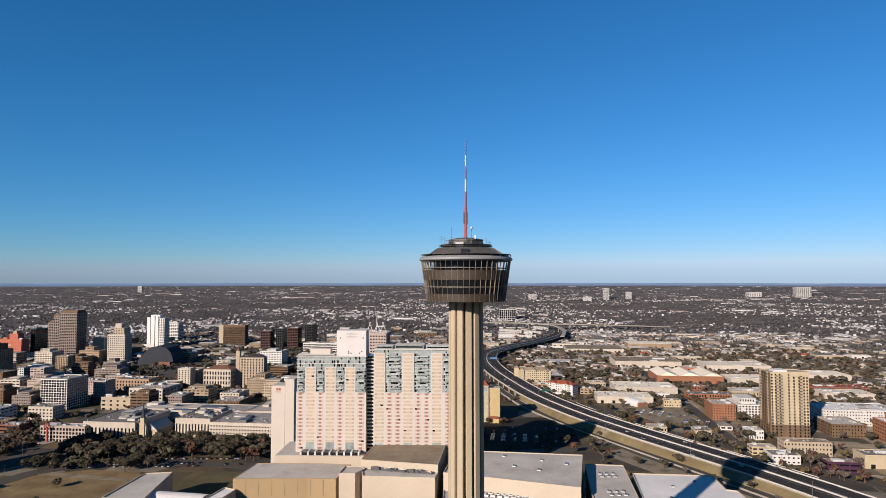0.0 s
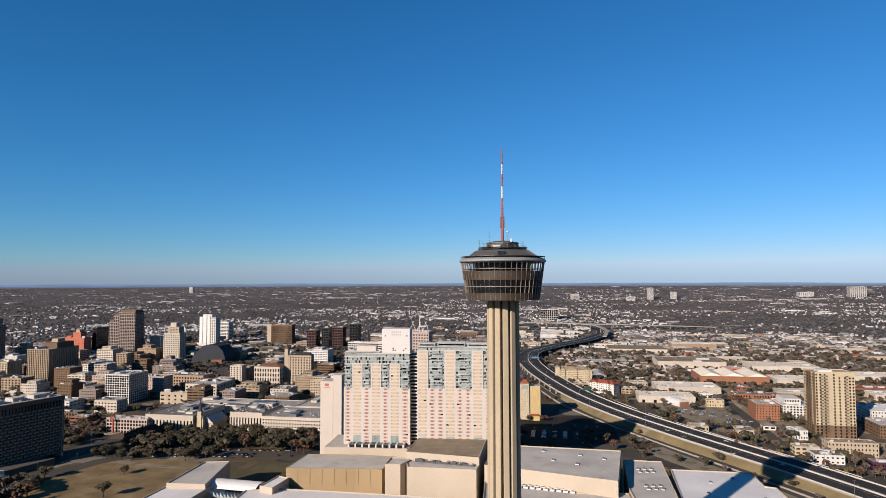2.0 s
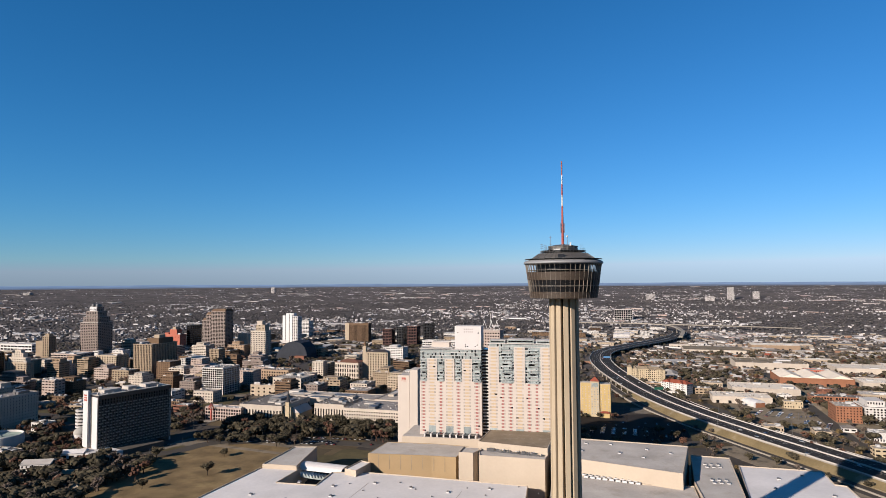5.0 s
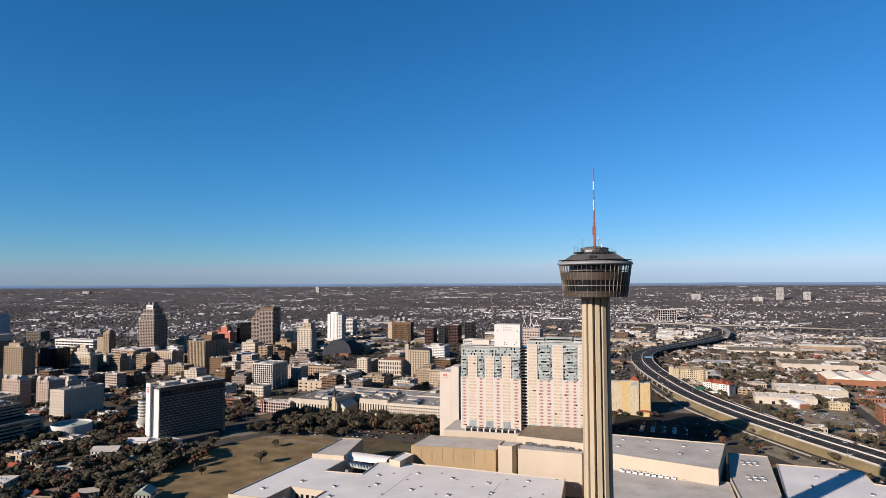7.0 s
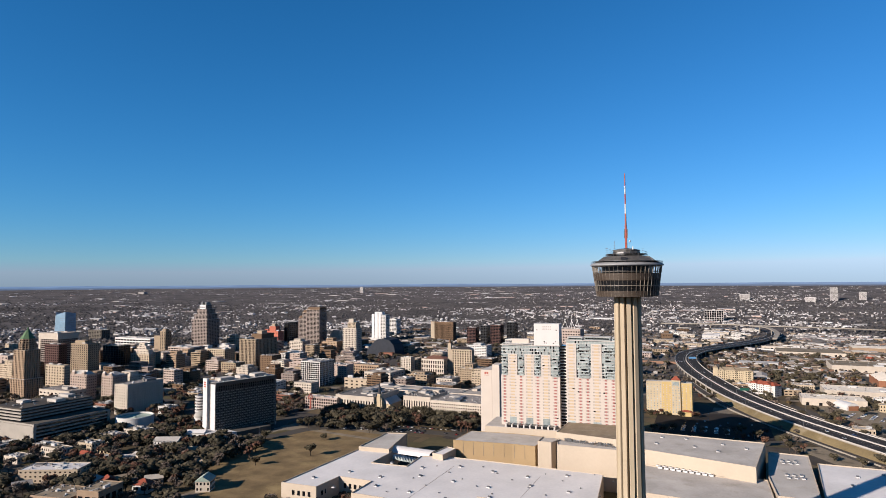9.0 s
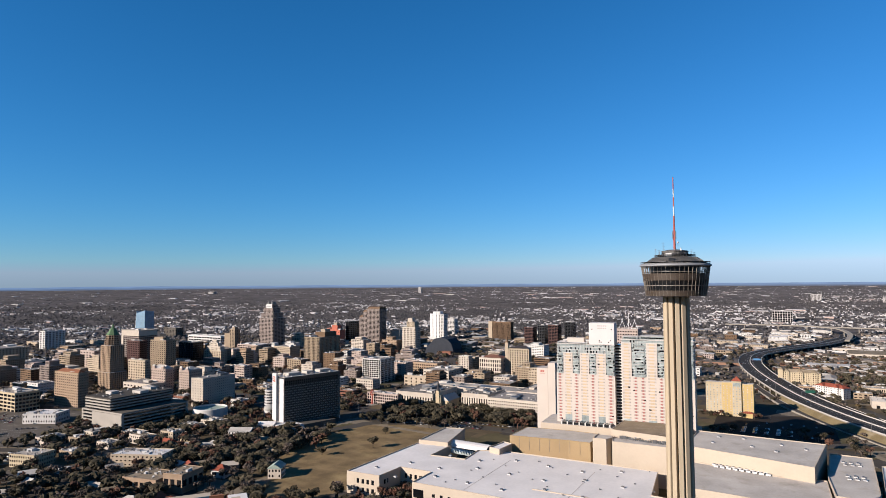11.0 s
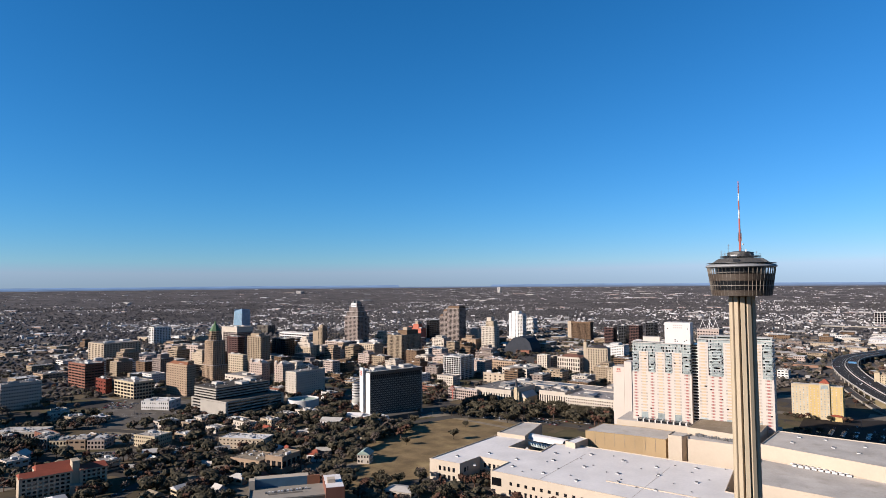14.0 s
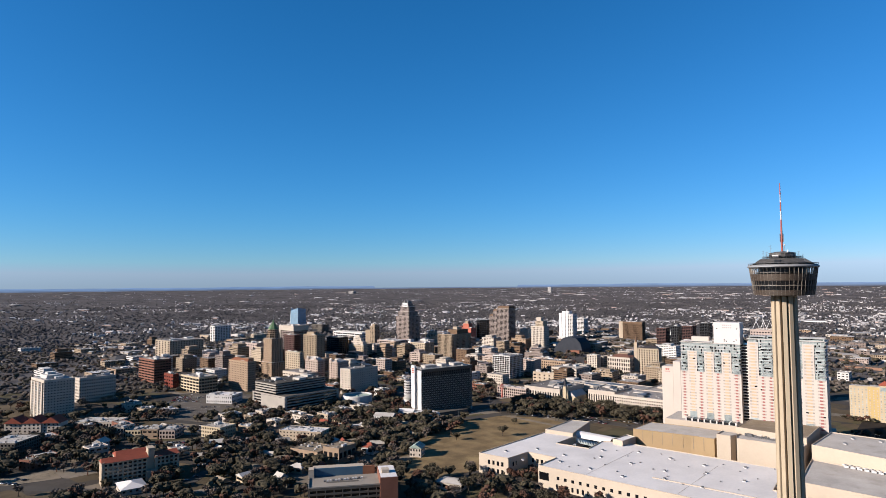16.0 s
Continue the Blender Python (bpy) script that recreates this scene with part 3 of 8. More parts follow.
sheet("park_path", [(-372, 345), (-262, 318), (-268, 312), (-380, 338)], DIRT, "pale dusty path at the lawn's edge", 0.14)
sheet("east_car_park", [(225, 640), (318, 610), (300, 470), (275, 500)], DIRT, "gravelly car park among low buildings", 0.11)
FOOT.extend([(-850, 190, 40), (-780, 190, 60), (-720, 130, 40), (80, 500, 60), (275, 560, 40)])

# ---- observation tower ----
def build_tower():
    tw = thing("observation_tower", "tall concrete observation tower with fluted shaft and dark bronze top house", "tower")
    part("shaft_core", lathe(bmesh.new(), [(4.3, 0), (4.0, 30), (3.9, 166.7)], 48), SHAFT_CORE, tw, "recessed concrete core, coloured dark for the shade between ribs")
    bm = bmesh.new()
    ring0 = None
    for z, out, half in ((0, 7.7, 1.32), (30, 7.1, 1.24), (90, 6.8, 1.18), (166.7, 6.62, 1.14)):
        ring = [bm.verts.new((r, u, z)) for r, u in ((3.4, -half * 0.8), (out - 0.6, -half), (out - 0.14, -half * 0.97), (out, -half * 0.86), (out, half * 0.86), (out - 0.14, half * 0.97), (out - 0.6, half), (3.4, half * 0.8))]
        if ring0:
            for k in range(8):
                bm.faces.new((ring0[k - 1], ring0[k], ring[k], ring[k - 1]))
        else:
            bm.faces.new(ring[::-1])
        ring0 = ring
    bm.faces.new(ring0)
    rib_me2 = mesh_of("shaft_rib", bm, SHAFT)
    for k in range(12):
        part("shaft_rib", rib_me2, SHAFT, tw, "pale concrete rib").rotation_euler = (0, 0, 2 * math.pi * (k + 0.25) / 12)
    part("underside", lathe(bmesh.new(), [(6.2, 166.6), (14.7, 166.9), (15.1, 167.3)], 72), POD_METAL, tw)
    r = lambda z: 15.2 + (z - 167.0) * (17.35 - 15.2) / 15.4
    part("lower_panel_ring", lathe(bmesh.new(), [(r(167.0), 167.0), (r(169.9), 169.9)], 72), POD_METAL, tw, "bronze metal panels")
    part("lower_glazing", lathe(bmesh.new(), [(r(169.9) - 0.35, 169.85), (r(175.1) - 0.35, 175.15)], 72), POD_GLASS, tw, "dark restaurant windows")
    part("middle_panel_ring", lathe(bmesh.new(), [(r(175.1), 175.1), (r(178.8), 178.8)], 72), POD_METAL, tw, "bronze metal panels")
    part("deck_core", lathe(bmesh.new(), [(12.6, 178.7), (12.6, 182.4)], 72), POD_GLASS, tw, "dark set-back deck windows")
    part("deck_ceiling", lathe(bmesh.new(), [(12.0, 182.2), (17.2, 182.2), (17.2, 182.5)], 72), DARK, tw)
    part("mid_rail", lathe(bmesh.new(), [(r(172.5) - 0.4, 172.35), (r(172.5) + 0.04, 172.35), (r(172.5) + 0.04, 172.65), (r(172.5) - 0.4, 172.65)], 72), FIN, tw)
    def slat(z0, z1, inn, out, half):
        """An upright bar that leans with the wall."""
        bm = bmesh.new()
        q = []
        for z in (z0, z1):
            q += [bm.verts.new((r(z) + x, y, z)) for x, y in ((-inn, -half), (out, -half), (out, half), (-inn, half))]
        for f in ((0, 1, 2, 3), (7, 6, 5, 4), (0, 4, 5, 1), (1, 5, 6, 2), (2, 6, 7, 3), (3, 7, 4, 0)):
            bm.faces.new([q[i] for i in f])
        bmesh.ops.recalc_face_normals(bm, faces=bm.faces)
        return bm
    fin_me = mesh_of("fin", slat(166.9, 182.4, 0.4, 0.10, 0.04), FIN)
    seam_me = mesh_of("panel_seam", slat(175.1, 178.8, 0.3, 0.06, 0.04), POD_METAL)
    low_me = mesh_of("panel_seam", slat(167.0, 169.9, 0.3, 0.06, 0.04), POD_METAL)
    for k in range(48):
        part("fin", fin_me, FIN, tw).rotation_euler = (0, 0, 2 * math.pi * (k + 0.3) / 48)
        for me in (seam_me, low_me):
            part("panel_seam", me, POD_METAL, tw).rotation_euler = (0, 0, 2 * math.pi * (k + 0.8) / 48)
    part("deck_rail", lathe(bmesh.new(), [(r(179.6) - 0.3, 179.55), (r(179.6), 179.55), (r(179.6), 179.7), (r(179.6) - 0.3, 179.7)], 72), FIN, tw)
    part("rim_rail", lathe(bmesh.new(), [(17.5, 184.75), (17.58, 184.75), (17.58, 184.85), (17.5, 184.85)], 72), STEEL, tw)
    for k in range(24):
        a = 2 * math.pi * k / 24
        part("rim_post", a_box(17.48, -0.05, 183.5, 17.6, 0.05, 184.8), STEEL, tw).rotation_euler = (0, 0, a)
    part("roof_rim", lathe(bmesh.new(), [(17.2, 182.45), (17.85, 182.5), (18.15, 182.8), (18.05, 183.35), (16.8, 184.12)], 96), POD_RIM, tw, "pale rounded metal rim")
    part("roof", lathe(bmesh.new(), [(16.9, 184.1), (15.2, 184.5), (11.2, 187.3), (10.2, 187.5), (6.0, 187.6)], 24), POD_ROOF, tw, "weathered faceted metal roof")
    rib_me = mesh_of("roof_rib", bm_rib(), POD_ROOF)
    for k in range(48):
        part("roof_rib", rib_me, POD_ROOF, tw).rotation_euler = (0, 0, 2 * math.pi * k / 48)
    part("roof_hatch", a_box(-2.4, -14.3, 185.0, 0.4, -13.0, 186.6), BLACK, tw, "dark roof opening")
    pent = part("penthouse", lathe(bmesh.new(), [(6.6, 187.4), (6.6, 190.2), (6.9, 190.25), (6.9, 190.7), (3.4, 191.4)], 16), POD_ROOF, tw, "low drum-shaped penthouse")
    for k in range(12):
        a = 2 * math.pi * k / 12
        part("vent_panel", a_box(-0.9, -0.1, 188.0, 0.9, 0.1, 189.7), DARK, pent, at=None).matrix_basis = pose(6.62 * math.cos(a), 6.62 * math.sin(a), 0, 0, 0, math.degrees(a) + 90)
    for k in range(40):
        a = 2 * math.pi * k / 40
        if k == 0:
            post_me = mesh_of("rail_post", a_box(-0.04, -0.04, 0, 0.04, 0.04, 1.15), STEEL)
        part("rail_post", post_me, STEEL, tw, at=(10.3 * math.cos(a), 10.3 * math.sin(a), 187.5))
    for z in (188.05, 188.6):
        part("roof_rail", lathe(bmesh.new(), [(10.26, z), (10.34, z), (10.34, z + 0.07), (10.26, z + 0.07)], 40), STEEL, tw)
    # antenna
    mast = [(191.0, 204.5, 0.78, 0.60, RED_PAINT, "red painted mast section"), (204.5, 209.6, 0.56, 0.50, RED_PAINT, ""), (209.6, 214.6, 0.48, 0.44, WHITE_PAINT, "white painted mast section"),
            (214.6, 219.7, 0.44, 0.40, RED_PAINT, ""), (219.7, 224.0, 0.40, 0.36, WHITE_PAINT, ""), (224.0, 230.6, 0.36, 0.30, RED_PAINT, "")]
    ant = part("antenna", lathe(bmesh.new(), [(1.1, 190.9), (1.1, 191.6), (0.8, 191.7)], 12), STEEL, tw, "red and white banded mast")
    for z0, z1, a, b, m, lab in mast:
        part("mast_section", lathe(bmesh.new(), [(a * 0.78, z0), (b * 0.78, z1)], 6), m, ant, lab)
        rings = bmesh.new()
        for k in range(int((z1 - z0) / 1.25)):
            z = z0 + 0.6 + 1.25 * k
            lathe(rings, [(a * 0.78 + 0.07, z), (a * 0.78 + 0.07, z + 0.12)], 6)
        part("mast_rings", rings, m, ant)
    part("antenna_panel", a_box(-0.95, -0.5, 197.0, -0.6, 0.5, 201.5), STEEL, ant)
    part("antenna_panel", a_box(0.6, -0.5, 197.0, 0.95, 0.5, 201.5), STEEL, ant)
    for x, y, h in ((-9.6, -1, 4.6), (-8.2, 2, 4.2), (8.2, -0.5, 4.0), (-5.6, -3, 8.0), (9.6, 3, 2.6), (-4.6, -4.6, 3.2), (4.8, -4.4, 2.4), (-7.4, -4.4, 3.0)):
        post = part("aerial", a_box(x - 0.06, y - 0.06, 187.5, x + 0.06, y + 0.06, 187.5 + h), STEEL, tw, "thin steel aerial")
        for k in range(3):
            z = 187.5 + h * (0.5 + 0.2 * k)
            part("aerial_bar", a_box(x - 0.7, y - 0.04, z, x + 0.7, y + 0.04, z + 0.08), STEEL, post)
    part("dish_pole", a_box(1.9, -6.6, 187.5, 2.05, -6.45, 194.6), STEEL, tw)
    bm = bmesh.new()
    bmesh.ops.create_icosphere(bm, subdivisions=2, radius=0.5, matrix=Matrix.Translation((1.97, -6.5, 194.9)))
    part("radome", bm, WHITE_PAINT, tw, "small white radome")
    part("roof_cabinet", a_box(-4.2, -7.6, 187.6, -1.2, -6.8, 189.3), WHITE_PAINT, tw)
    part("roof_cabinet", a_box(3.0, -6.2, 190.7, 3.6, -5.6, 192.2), WHITE_PAINT, tw)
    FOOT.append((0, 0, 40))
    return tw


def bm_rib():
    bm = bmesh.new()
    q = []
    for x, z in ((15.1, 184.5), (11.2, 187.25)):
        q += [bm.verts.new((x, u, z + h)) for u, h in ((-0.07, -0.05), (0.07, -0.05), (0.07, 0.16), (-0.07, 0.16))]
    for f in ((0, 1, 2, 3), (7, 6, 5, 4), (0, 4, 5, 1), (1, 5, 6, 2), (2, 6, 7, 3), (3, 7, 4, 0)):
        bm.faces.new([q[i] for i in f])
    bmesh.ops.recalc_face_normals(bm, faces=bm.faces)
    return bm


build_tower()

# ---- convention centre ----
def hall(name, pts, z0, z1, wall, roof, label, rim=0.9):
    ob = thing(name, label, "building")
    part("wall", prism(bmesh.new(), pts, z0, z1), wall, ob)
    cx, cy = sum(p[0] for p in pts) / len(pts), sum(p[1] for p in pts) / len(pts)
    part("roof", prism(bmesh.new(), inset(pts, 0.55), z1 - 0.3, z1 + 0.12), roof, ob)
    bm = bmesh.new()
    inn = inset(pts, 0.5)
    for i in range(len(pts)):
        a, b, c, d = pts[i - 1], pts[i], inn[i], inn[i - 1]
        prism(bm, [a, b, c, d], z1 + 0.003, z1 + rim)
    part("parapet", bm, wall, ob)
    FOOT.append((cx, cy, 0.55 * max(math.dist(p, (cx, cy)) for p in pts)))
    return ob


def inset(pts, t):
    area = sum(pts[i - 1][0] * pts[i][1] - pts[i][0] * pts[i - 1][1] for i in range(len(pts)))
    sg = 1 if area > 0 else -1
    out = []
    n = len(pts)
    for i in range(n):
        a, b, c = Vector(pts[i - 1]), Vector(pts[i]), Vector(pts[(i + 1) % n])
        u, v = (b - a).normalized(), (c - b).normalized()
        nu, nv = Vector((-u.y, u.x)) * sg, Vector((-v.y, v.x)) * sg
        k = (nu + nv) / max(0.3, 1 + nu.dot(nv))
        out.append((b.x + k.x * t, b.y + k.y * t))
    return out


def wall_windows(ob, a, b, z0, z1, n, material=None, width=0.5, lead=0.0):
    """Dark windows with pale frames along the wall from a to b."""
    a, b = Vector(a), Vector(b)
    u = (b - a).normalized()
    k = (b - a).length
    deg = math.degrees(math.atan2(u.y, u.x))
    w = k / n * width
    me = mesh_of("window", a_box(-w / 2, -0.12, 0, w / 2, 0.25, z1 - z0), material or GLASS)
    for i in range(n):
        c = a + u * (k * (i + 0.5) / n)
        o = part("window", me, material or GLASS, ob)
        o.matrix_basis = pose(c.x, c.y, z0, 0, 0, deg)


wing = hall("convention_hall", [(-268, 106), (-236, 104), (-231, 133), (-201, 129), (-204, 99), (-94, 86), (10, 76), (10, 128), (-27, 136), (-27, 200), (-130, 211), (-166, 214), (-188, 209), (-189, 176), (-222, 177), (-218, 216), (-252, 217)],
            0, 17.2, CREAM_WALL, ROOF_WHITE, "long cream convention hall with a wide white flat roof")
wall_windows(wing, (-264, 105.9), (-240, 104.2), 9.5, 13.2, 5)
wall_windows(wing, (-264, 105.9), (-240, 104.2), 2.5, 6.2, 5)
wall_windows(wing, (-235.2, 109), (-231.6, 131), 9.5, 13.2, 5)
wall_windows(wing, (-235.2, 109), (-231.6, 131), 2.5, 6.2, 5)
wall_windows(wing, (-228, 132.5), (-204, 129.4), 9.5, 13.2, 5)
wall_windows(wing, (-188, 97.2), (-98, 86.5), 9.0, 11.6, 13, width=0.36)
wall_windows(wing, (-188, 97.2), (-130, 90.4), 1.6, 5.4, 12, width=0.42)
wall_windows(wing, (-90, 85.6), (8, 76.2), 9.0, 11.6, 14, width=0.34)
wall_windows(wing, (-112, 88.2), (-98, 86.5), 1.5, 7.0, 2, width=0.5)
wall_windows(wing, (-203.5, 99), (-191, 97.6), 6.5, 13.0, 1, width=0.9)
hall("convention_foyer", [(-251, 212), (-220, 211), (-226, 273), (-247, 270)], 0, 20.3, CREAM_WALL, ROOF_GREY, "cream entrance block with a grey roof")
hall("stair_block", [(-176, 206), (-170, 231), (-160, 226), (-165, 202)], 0, 21.5, CREAM_WALL, ROOF_WHITE, "cream stair block above a white roof")
saw = thing("skylight_gallery", "white barrel roof with a row of sawtooth skylights", "roof")
bm = bmesh.new()
line = [(-222, 233, 15.0), (-180, 225, 15.0)]
dx, dy = 42 / 42.75, -8 / 42.75
prev = None
for k in range(9):
    a = math.pi * k / 8
    off, z = -9 * math.cos(a), 15.5 + 4.2 * math.sin(a)
    q = [bm.verts.new((-222 - dy * off, 229 + dx * off, z)), bm.verts.new((-180 - dy * off, 221 + dx * off, z))]
    if prev:
        bm.faces.new((prev[0], prev[1], q[1], q[0]))
    prev = q
part("barrel_roof", bm, ROOF_WHITE, saw)
for k in range(9):
    x, y = -215 + 3.1 * k, 214.6 - 0.85 * k
    bm = bmesh.new()
    v = [bm.verts.new(p) for p in ((x, y, 12.5), (x + 3.0, y - 0.8, 12.5), (x + 3.0, y - 0.8, 13.0), (x, y, 16.4), (x - 1.0, y - 5, 12.5), (x + 2.0, y - 5.8, 12.5), (x + 2.0, y - 5.8, 13.0), (x - 1.0, y - 5, 16.4))]
    for f in ((0, 1, 2, 3), (7, 6, 5, 4), (0, 4, 5, 1), (1, 5, 6, 2), (2, 6, 7, 3), (3, 7, 4, 0)):
        bm.faces.new([v[i] for i in f])
    bmesh.ops.recalc_face_normals(bm, faces=bm.faces)
    part("skylight", bm, GLASS_TEAL, saw, "slanted glass skylight")
tan = hall("ballroom", [(-163, 228), (-157, 268), (-111, 268), (-81, 264), (-87, 227), (-108, 229)], 0, 29, TAN_WALL, ROOF_GREY, "tan panelled ballroom block with a grey roof", 0.4)
joint_me = mesh_of("panel_joint", a_box(-0.25, -0.16, 17, 0.25, 0.1, 28.7), ROOF_BROWN)
for k in range(1, 8):
    x = -163 + 9.5 * k
    y = 228 + (x + 163) / 55 if x < -108 else 229 - 2 * (x + 108) / 21
    part("panel_joint", joint_me, ROOF_BROWN, tan, at=(x, y, 0))
hall("stair_tower", [(-84, 222), (-72, 221), (-66, 233), (-70, 240), (-82, 240)], 0, 34.5, CREAM_WALL, ROOF_GREY, "cream stair tower beside the exhibit hall")
ex = hall("exhibit_hall", [(-66, 217), (-14, 212), (-12, 224), (-70, 238)], 0, 34, CREAM_WALL, ROOF_GREY, "plain cream exhibit hall wall with roof pipes")
hall("theatre_hall", [(-70, 238.1), (-12, 224.1), (-6, 281), (-64, 284)], 0, 40, CREAM_WALL, ROOF_BROWN, "cream hall with a brown gravel roof", 0.5)
truss = thing("roof_pipes", "grey pipes and ducts standing on the exhibit hall roof", "ducts")
rng = random.Random(5)
for k in range(24):
    x, y = -62 + 1.95 * k, 233.5 - 0.47 * k
    w, h = rng.uniform(0.5, 2.4), rng.uniform(0.8, 2.8)
    part("duct", a_box(x, y - 1.2, 34.2, x + w, y + 0.6, 34.2 + h), STEEL, truss)
for k in range(7):
    x, y = -58 + 6.2 * k, 232 - 1.5 * k
    pipe = part("pipe", lathe(bmesh.new(), [(0.3, 0), (0.3, 5.2)], 8), STEEL, truss)
    pipe.matrix_basis = pose(x, y, 35.2 + 0.5 * (k % 2), 0, 75 if k % 2 else 105, -12)
    part("pipe_leg", a_box(x - 0.15, y - 0.15, 34.1, x + 0.15, y + 0.15, 36), STEEL, truss)
hall("east_hall", [(-8, 218), (84, 184), (103, 264), (3, 279)], 0, 36, CREAM_WALL, ROOF_GREY, "cream exhibit hall with a flat grey roof")
hall("loading_hall", [(-10, 140), (88, 122), (93, 193), (60, 192), (-8, 214)], 0, 25, CREAM_WALL, ROOF_GREY, "lower cream hall with roof vents")
hall("east_wing", [(92, 150), (118, 146), (136, 267), (106, 271), (94, 196)], 0, 27, CREAM_WALL, ROOF_GREY, "cream wing with a pale grey roof and vents")
hall("dock_wing", [(121, 150), (196, 140), (203, 214), (196, 217), (200, 250), (140, 256)], 0, 24, CREAM_WALL, ROOF_WHITE, "cream dock building with a white roof")


def roof_vents(spots, z, label):
    for x, y in spots:
        ob = thing("roof_vent", label, "vent", x, y, z, DOWNTOWN, group="roof vents")
        part("curb", a_box(-1.3, -1.3, 0, 1.3, 1.3, 0.6), WHITE_PAINT, ob)
        part("hood", a_box(-0.9, -0.9, 0.6, 0.9, 0.9, 1.3), STEEL, ob)


for k in (1, 4):
    solid("roof_seam", a_box(-0.25, 0, 0, 0.25, 92, 0.05), ROOF_GREY, "low seam across the white roof", "roof seam").matrix_basis = pose(-185 + 25 * k, 100 - 2.6 * k, 17.34, 0, 0, -6)
roof_vents([(-250 + 0.5 * (k % 3), 125 + 0 * k) if k == 0 else (-235 + (k % 7) * 30 + 6 * (k // 7), 188 - 34 * (k // 7) - 6 * (k % 3)) for k in range(20)], 17.3, "small grey roof vent on the white roof")
roof_vents([(20, 262), (45, 235), (40, 262), (68, 250), (62, 225), (85, 240), (15, 238)], 36.1, "small metal roof vent")
roof_vents([(112 + 5 * (k % 3), 246 - 7 * (k // 3)) for k in range(6)] + [(108 + 5 * (k % 3), 205 - 7 * (k // 3)) for k in range(6)], 27.1, "small white roof vent in a cluster")
roof_vents([(160, 225), (180, 235), (150, 200), (185, 190)], 24.1, "small metal roof vent")
for k in range(9):
    for j in range(2):
        ob = thing("roof_unit", "pale rooftop cooling unit in a row", "roof unit", 16 + 4.6 * k + 1.2 * j, 207 - 1.3 * k - 4 * j, 25.1, -16, group="cooling units")
        part("casing", a_box(-1.7, -1.1, 0.2, 1.7, 1.1, 1.6), WHITE_PAINT, ob)
        part("fan", lathe(bmesh.new(), [(0.8, 1.6), (0.8, 1.85), (0.3, 1.9)], 10), STEEL, ob)
        part("fan", a_box(-1.5, -0.9, 0, 1.5, 0.9, 0.2), STEEL, ob)

